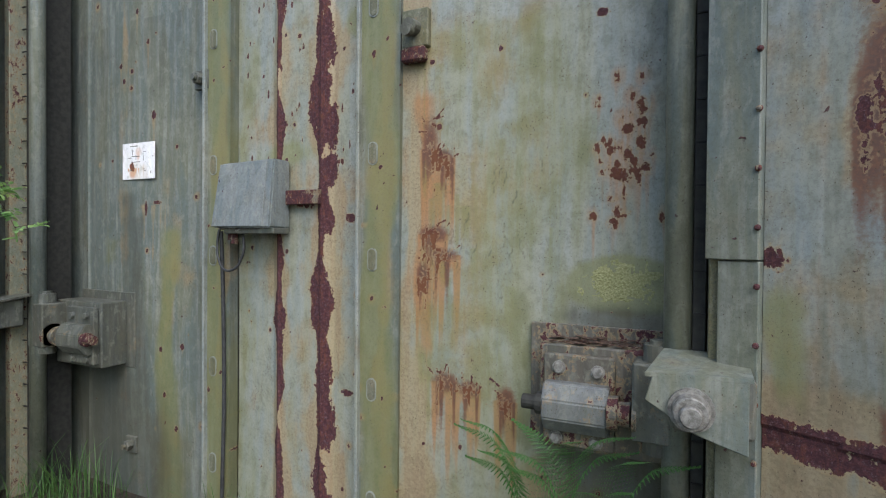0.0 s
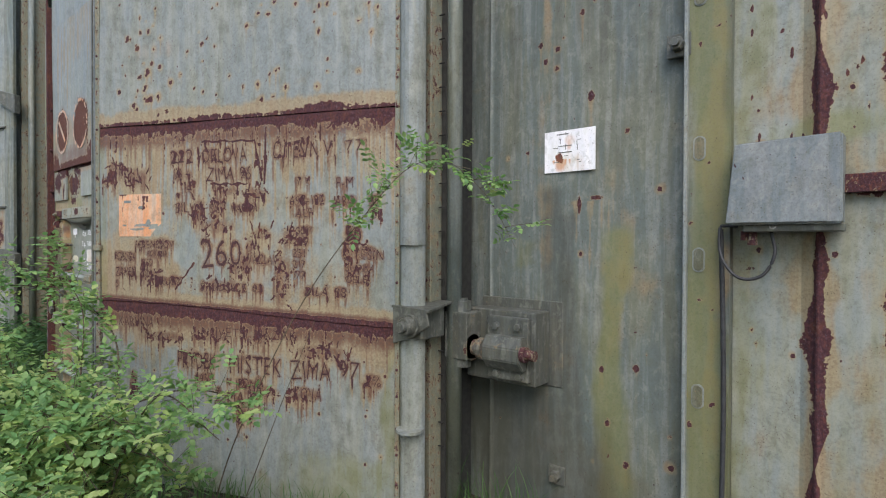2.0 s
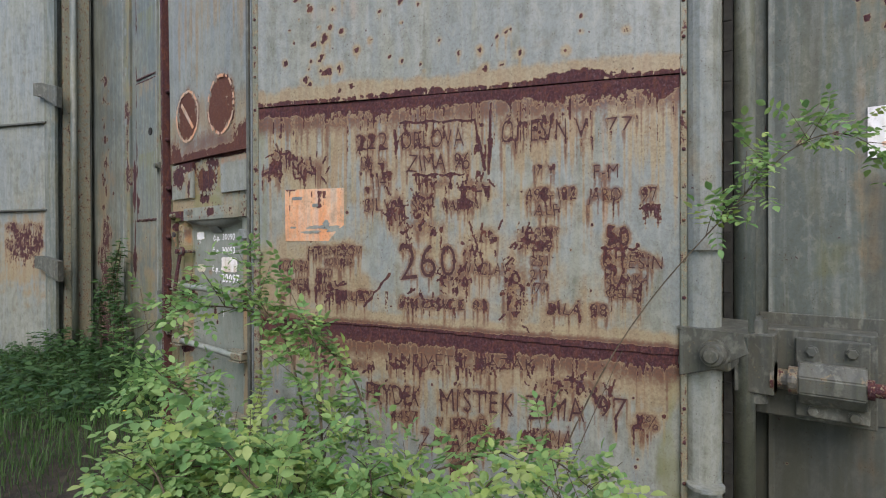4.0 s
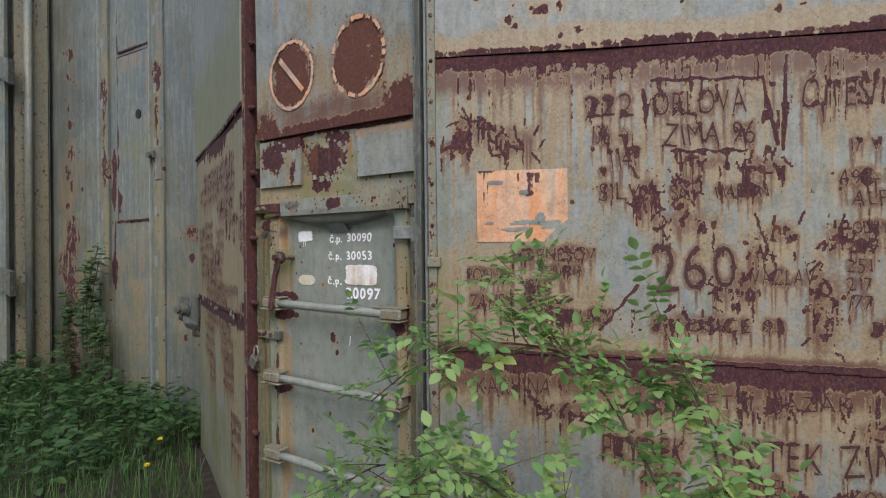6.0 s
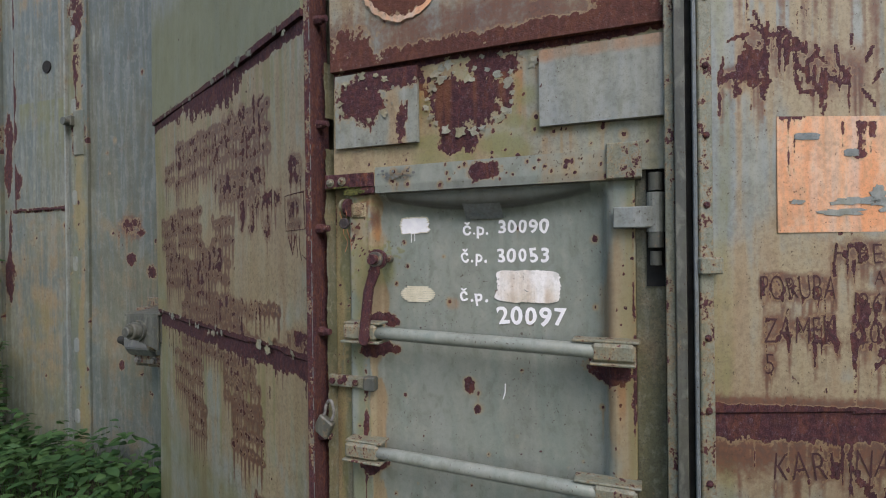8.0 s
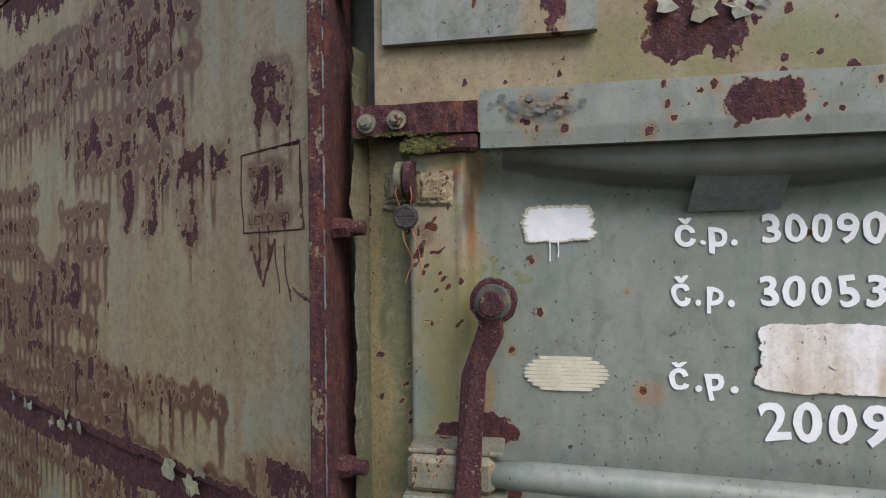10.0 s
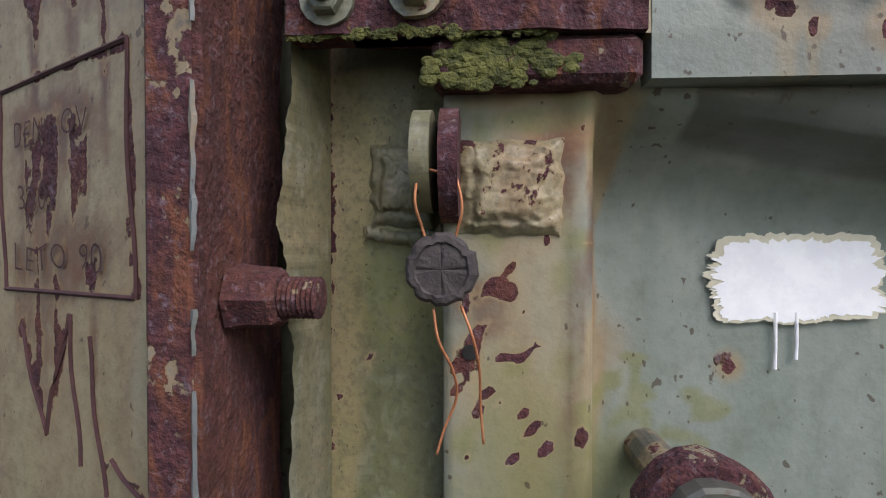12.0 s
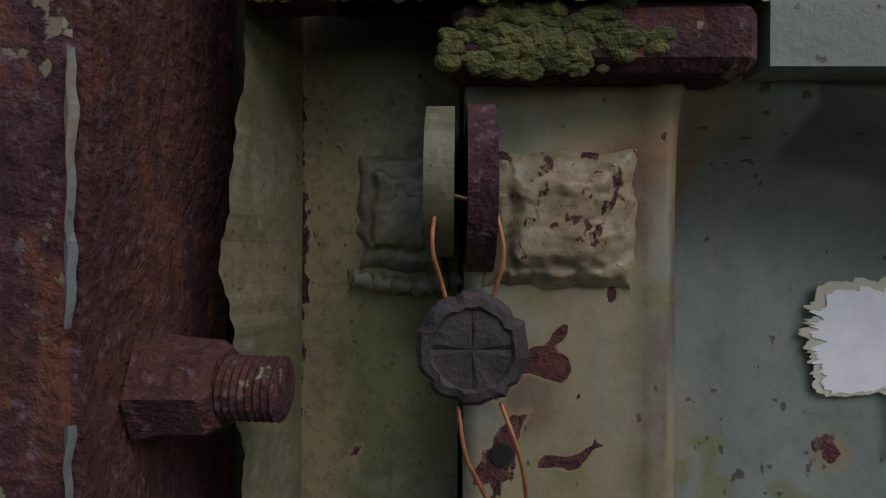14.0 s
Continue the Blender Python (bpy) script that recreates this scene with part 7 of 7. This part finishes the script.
# the main bush before the hatch gate
CANES = []
for k in range(54):
    bx, by = -4.72 + rng.normal(0, 0.24), 0.16 + rng.normal(0, 0.12)
    tx = bx + rng.uniform(-0.80, 0.70)
    ty = max(by + rng.uniform(-0.40, 0.45), -0.32)
    h = rng.uniform(0.35, 0.86)
    CANES.append(([(bx, by, G0), (bx + 0.15 * (tx - bx), by + 0.15 * (ty - by), h * 0.55), (bx + 0.55 * (tx - bx), by + 0.5 * (ty - by), h), (tx, ty, h * rng.uniform(0.70, 0.95))], 0.006, k % 2 == 0, 0.2))
for pts, young in (
        ([(-4.75, 0.4, G0), (-4.8, 0.5, 0.6), (-4.95, 0.57, 0.95), (-5.165, 0.54, 1.12), (-5.38, 0.43, 1.22), (-5.52, 0.28, 1.26), (-5.66, 0.17, 1.22), (-5.78, 0.10, 1.12)], False),
        ([(-4.85, 0.35, G0), (-5.0, 0.4, 0.6), (-5.25, 0.48, 1.05), (-5.42, 0.46, 1.25), (-5.52, 0.44, 1.43)], False),
        ([(-4.9, 0.2, G0), (-5.1, 0.2, 0.55), (-5.4, 0.15, 0.92), (-5.6, 0.08, 0.98), (-5.72, 0.03, 0.80)], False),
        ([(-4.85, 0.35, G0), (-4.95, 0.4, 0.7), (-5.05, 0.45, 1.1), (-5.12, 0.42, 1.27)], False),
        ([(-4.9, 0.2, G0), (-5.2, 0.25, 0.5), (-5.55, 0.25, 0.85), (-5.8, 0.2, 0.92), (-6.0, 0.15, 0.8)], False),
        ([(-4.6, 0.05, G0), (-4.55, 0.0, 0.7), (-4.6, -0.12, 0.95), (-4.68, -0.22, 1.12)], True),
        ([(-4.9, 0.1, G0), (-5.1, 0.0, 0.7), (-5.2, -0.05, 0.85), (-5.3, -0.1, 0.9)], True),
        ([(-4.9, 0.25, G0), (-4.7, 0.35, 0.6), (-4.45, 0.55, 0.80), (-4.25, 0.72, 0.82), (-4.1, 0.80, 0.72)], False),
        ([(-4.6, 0.2, G0), (-4.45, 0.3, 0.55), (-4.25, 0.36, 0.76), (-4.08, 0.37, 0.74)], True)):
    CANES.append((pts, 0.006, young, 0.4))
rose_bush("rose_bush", (-4.72, 0.16, G0), CANES, 0.037, "leafy wild rose bush with arching thorny canes", 0.14, 0.036)

# ferns at the foot of the bearing block
FERN_AT = ((-0.40, 1.84), (-0.58, 1.90))
for fx, fy in FERN_AT:
    T = group_of("fern", pose(fx, fy, G0), "bright green fern growing at the foot of the wall", "fern", "ferns")
    g = Greens()
    for k in range(9):
        a = rng.uniform(-2.9, 0.3) if k % 3 else rng.uniform(0, 6.28)
        d = Vector((math.cos(a), math.sin(a) * 0.7, 0))
        L = rng.uniform(0.85, 1.10)
        line = spline([(fx, fy, G0), Vector((fx, fy, G0)) + d * L * 0.07 + Vector((0, 0, L * 0.55)), Vector((fx, fy, G0)) + d * L * 0.17 + Vector((0, 0, L * 0.82)), Vector((fx, fy, G0)) + d * L * 0.34 + Vector((0, 0, L * 0.90))], 12)
        for i in range(8, len(line) - 1):
            t = (i - 8) / (len(line) - 9)
            way = (line[i + 1] - line[i]).normalized()
            side = way.cross(Vector((0, 0, 1))).normalized()
            for s in (-1, 1):
                pl = 0.10 * math.sin(math.pi * min(1, 0.25 + 0.8 * t)) * (1 - 0.5 * t) + 0.01
                pd = (side * s + way * 0.35 - Vector((0, 0, 0.15))).normalized()
                for m in range(7):
                    q = line[i] + pd * pl * (m + 0.5) / 7
                    for s2 in (-1, 1):
                        g.leaf(q, way * s2 + pd * 0.5, Vector((0, 0, 1)), 0.0095 * (1 - m / 9), 0.0055, 0.1, 0.1)
    g.build("fronds", FERN, T, pose(fx, fy, G0))

# grass
g = Greens()
for _ in range(15000):
    x = rng.uniform(-13.5, -7.4)
    y = rng.uniform(-1.2, 2.2)
    if x > -9.0 and y > 1.62 - (x + 8.93) * 0.51:
        continue
    if x > -7.9 and rng.random() < 0.8:
        continue
    h = rng.uniform(0.06, 0.24)
    g.blade(Vector((x, y, G0 - 0.02)), h, (rng.uniform(0, 6.28), rng.uniform(0.1, 0.7)), rng.uniform(0.002, 0.004))
tagged(g.build("grass", GRASS), "uncut green grass below the wall", "grass", kind="stuff")
g = Greens()
for cx, cy, n, h0 in ((-3.62, 2.0, 60, 0.38), (-3.45, 1.95, 50, 0.3), (-3.3, 2.05, 30, 0.25), (-4.4, 1.35, 130, 0.22), (-4.9, 1.15, 130, 0.22), (-5.3, 0.98, 120, 0.22), (-3.95, 1.6, 60, 0.2), (-2.45, 2.05, 60, 0.3), (-2.6, 2.0, 40, 0.2), (-1.9, 2.02, 30, 0.2), (-1.6, 1.98, 30, 0.15), (-3.75, 1.95, 60, 0.25), (-5.8, 0.75, 120, 0.2), (-1.2, 1.95, 30, 0.2)):
    for _ in range(n):
        x, y = cx + rng.normal(0, 0.16), min(cy + rng.normal(0, 0.10), 2.18)
        g.blade(Vector((x, y, G0 - 0.02)), rng.uniform(0.4, 1.2) * h0, (rng.uniform(0, 6.28), rng.uniform(0.1, 0.8)), rng.uniform(0.002, 0.004))
tagged(g.build("grass_tufts", GRASS), "tufts of grass along the foot of the gate", "grass", kind="stuff")
# broad-leaved weeds
g = Greens()
for _ in range(650):
    x, y = rng.uniform(-13.0, -8.9), rng.uniform(0.5, 2.15)
    if rng.random() < (1.5 - y) * 0.5:
        continue
    top = Vector((x, y, G0 + rng.uniform(0.10, 0.42) * (0.6 + 0.4 * (y > 1.4))))
    for k in range(rng.integers(4, 9)):
        a = rng.uniform(0, 6.28)
        d = Vector((math.cos(a), math.sin(a), rng.uniform(-0.1, 0.4)))
        g.leaf(top - Vector((0, 0, 0.05 * k * rng.random())), d, Vector((0, 0, 1)) + rnd(0.2), rng.uniform(0.05, 0.11), rng.uniform(0.035, 0.07), 0.2, 0.3)
tagged(g.build("weeds", HERB), "broad-leaved weeds and nettles before the wall", "weeds", kind="stuff")
# sapling against the far bay
for sx, sy, hh, n in ((-11.45, 2.05, 1.62, 26), (-11.8, 2.0, 1.1, 16), (-11.1, 2.0, 0.9, 14)):
    T = group_of("nettle", pose(sx, sy, G0), "tall dark green weed leaning on the wall", "weed", "tall weeds")
    bm = B()
    g = Greens()
    for k in range(4):
        line = spline([(sx + rng.normal(0, 0.05), sy, G0), (sx + rng.normal(0, 0.08), sy - 0.03, hh * 0.5), (sx + rng.normal(0, 0.12), sy, hh * rng.uniform(0.8, 1.0))], 10)
        tube(bm, line, 0.006, 5)
        for i in range(6, len(line)):
            for _ in range(n // 4):
                a = rng.uniform(0, 6.28)
                g.leaf(line[i] + rnd(0.03), Vector((math.cos(a), math.sin(a), 0.1)), Vector((0, 0, 1)) + rnd(0.3), rng.uniform(0.06, 0.11), 0.045)
    fit_part("stalk", bm, BARK, T)
    g.build("leaves", HERB, T, pose(sx, sy, G0))
# dandelions
for fx, fy, fz in ((-8.82, 1.31, 0.11), (-8.62, 1.10, 0.03)):
    T = group_of("dandelion", pose(fx, fy, G0), "yellow dandelion flower in the grass", "flower", "dandelions")
    bm = B()
    tube(bm, [(fx, fy, G0), (fx + 0.01, fy, fz)], 0.002, 5)
    fit_part("stalk", bm, GRASS, T)
    bm = B()
    for ringi, (rr, zz) in enumerate(((0.028, 0.0), (0.02, 0.006), (0.011, 0.01))):
        for k in range(16):
            a = 6.28 * k / 16 + ringi
            d = Vector((math.cos(a), math.sin(a) * 0.6, 0.25 + 0.2 * math.sin(a)))
            s = Vector((-math.sin(a), math.cos(a), 0)) * 0.003
            c = Vector((fx + 0.01, fy, fz + zz))
            bm.faces.new([bm.verts.new(c - s), bm.verts.new(c + s), bm.verts.new(c + d * rr + s), bm.verts.new(c + d * rr - s)])
    fit_part("petals", bm, YELLOW, T)
# dead cane leaning against the leaf
bm = B()
tube(bm, spline([(-4.55, 0.95, G0), (-4.42, 1.05, 0.35), (-4.30, 1.12, 0.7), (-4.15, 1.2, 1.1)], 8), [0.003 - 0.00007 * k for k in range(25)], 6)
tagged(link_mesh("dry_stalk", bm, BARK), "dry thin stalk leaning before the gate leaf", "stalk")


# ---- trees beyond and behind ----
def tree(x, y, h, spread, seed):
    r = np.random.default_rng(seed)
    T = group_of("tree", pose(x, y, G0), "broad-leaved tree in full summer leaf", "tree", "trees")
    bm = B()
    tube(bm, spline([(x, y, G0 - 0.1), (x + 0.1, y, h * 0.3), (x - 0.1, y + 0.1, h * 0.62), (x, y, h * 0.9)], 6), [0.22 - 0.0095 * k for k in range(19)], 10)
    g = Greens()
    for k in range(16):
        a, z0 = r.uniform(0, 6.28), h * r.uniform(0.25, 0.8)
        L = spread * r.uniform(0.5, 1.0) * (1.1 - 0.5 * z0 / h)
        tip = Vector((x + L * math.cos(a), y + L * math.sin(a), z0 + L * 0.45))
        tube(bm, [(x, y, z0), Vector((x, y, z0)).lerp(tip, 0.5) + Vector((0, 0, 0.15)), tip], [0.06, 0.04, 0.012], 6)
        for _ in range(300):
            t = r.uniform(0.25, 1.1)
            p = Vector((x, y, z0)).lerp(tip, t) + Vector(r.normal(0, 0.38, 3))
            a2 = r.uniform(0, 6.28)
            g.leaf(p, Vector((math.cos(a2), math.sin(a2), r.uniform(-0.6, 0.3))), Vector((0, 0, 1)) + rnd(0.4), r.uniform(0.10, 0.20), r.uniform(0.08, 0.13))
    fit_part("trunk", bm, BARK, T)
    g.build("crown", HERB, T, pose(x, y, G0))


for k, (x, y, h, s) in enumerate(((-17, -6.5, 8, 2.6), (-12, -7.5, 9, 2.8), (-7, -8, 8.5, 2.6), (-2, -7.5, 9, 2.8), (3.5, -7, 8, 2.6), (-19.5, 4.2, 9, 2.8), (-16.5, 4.6, 9.5, 2.8), (-23, 2.5, 9, 3.0))):
    tree(x, y, h, s, 200 + k)
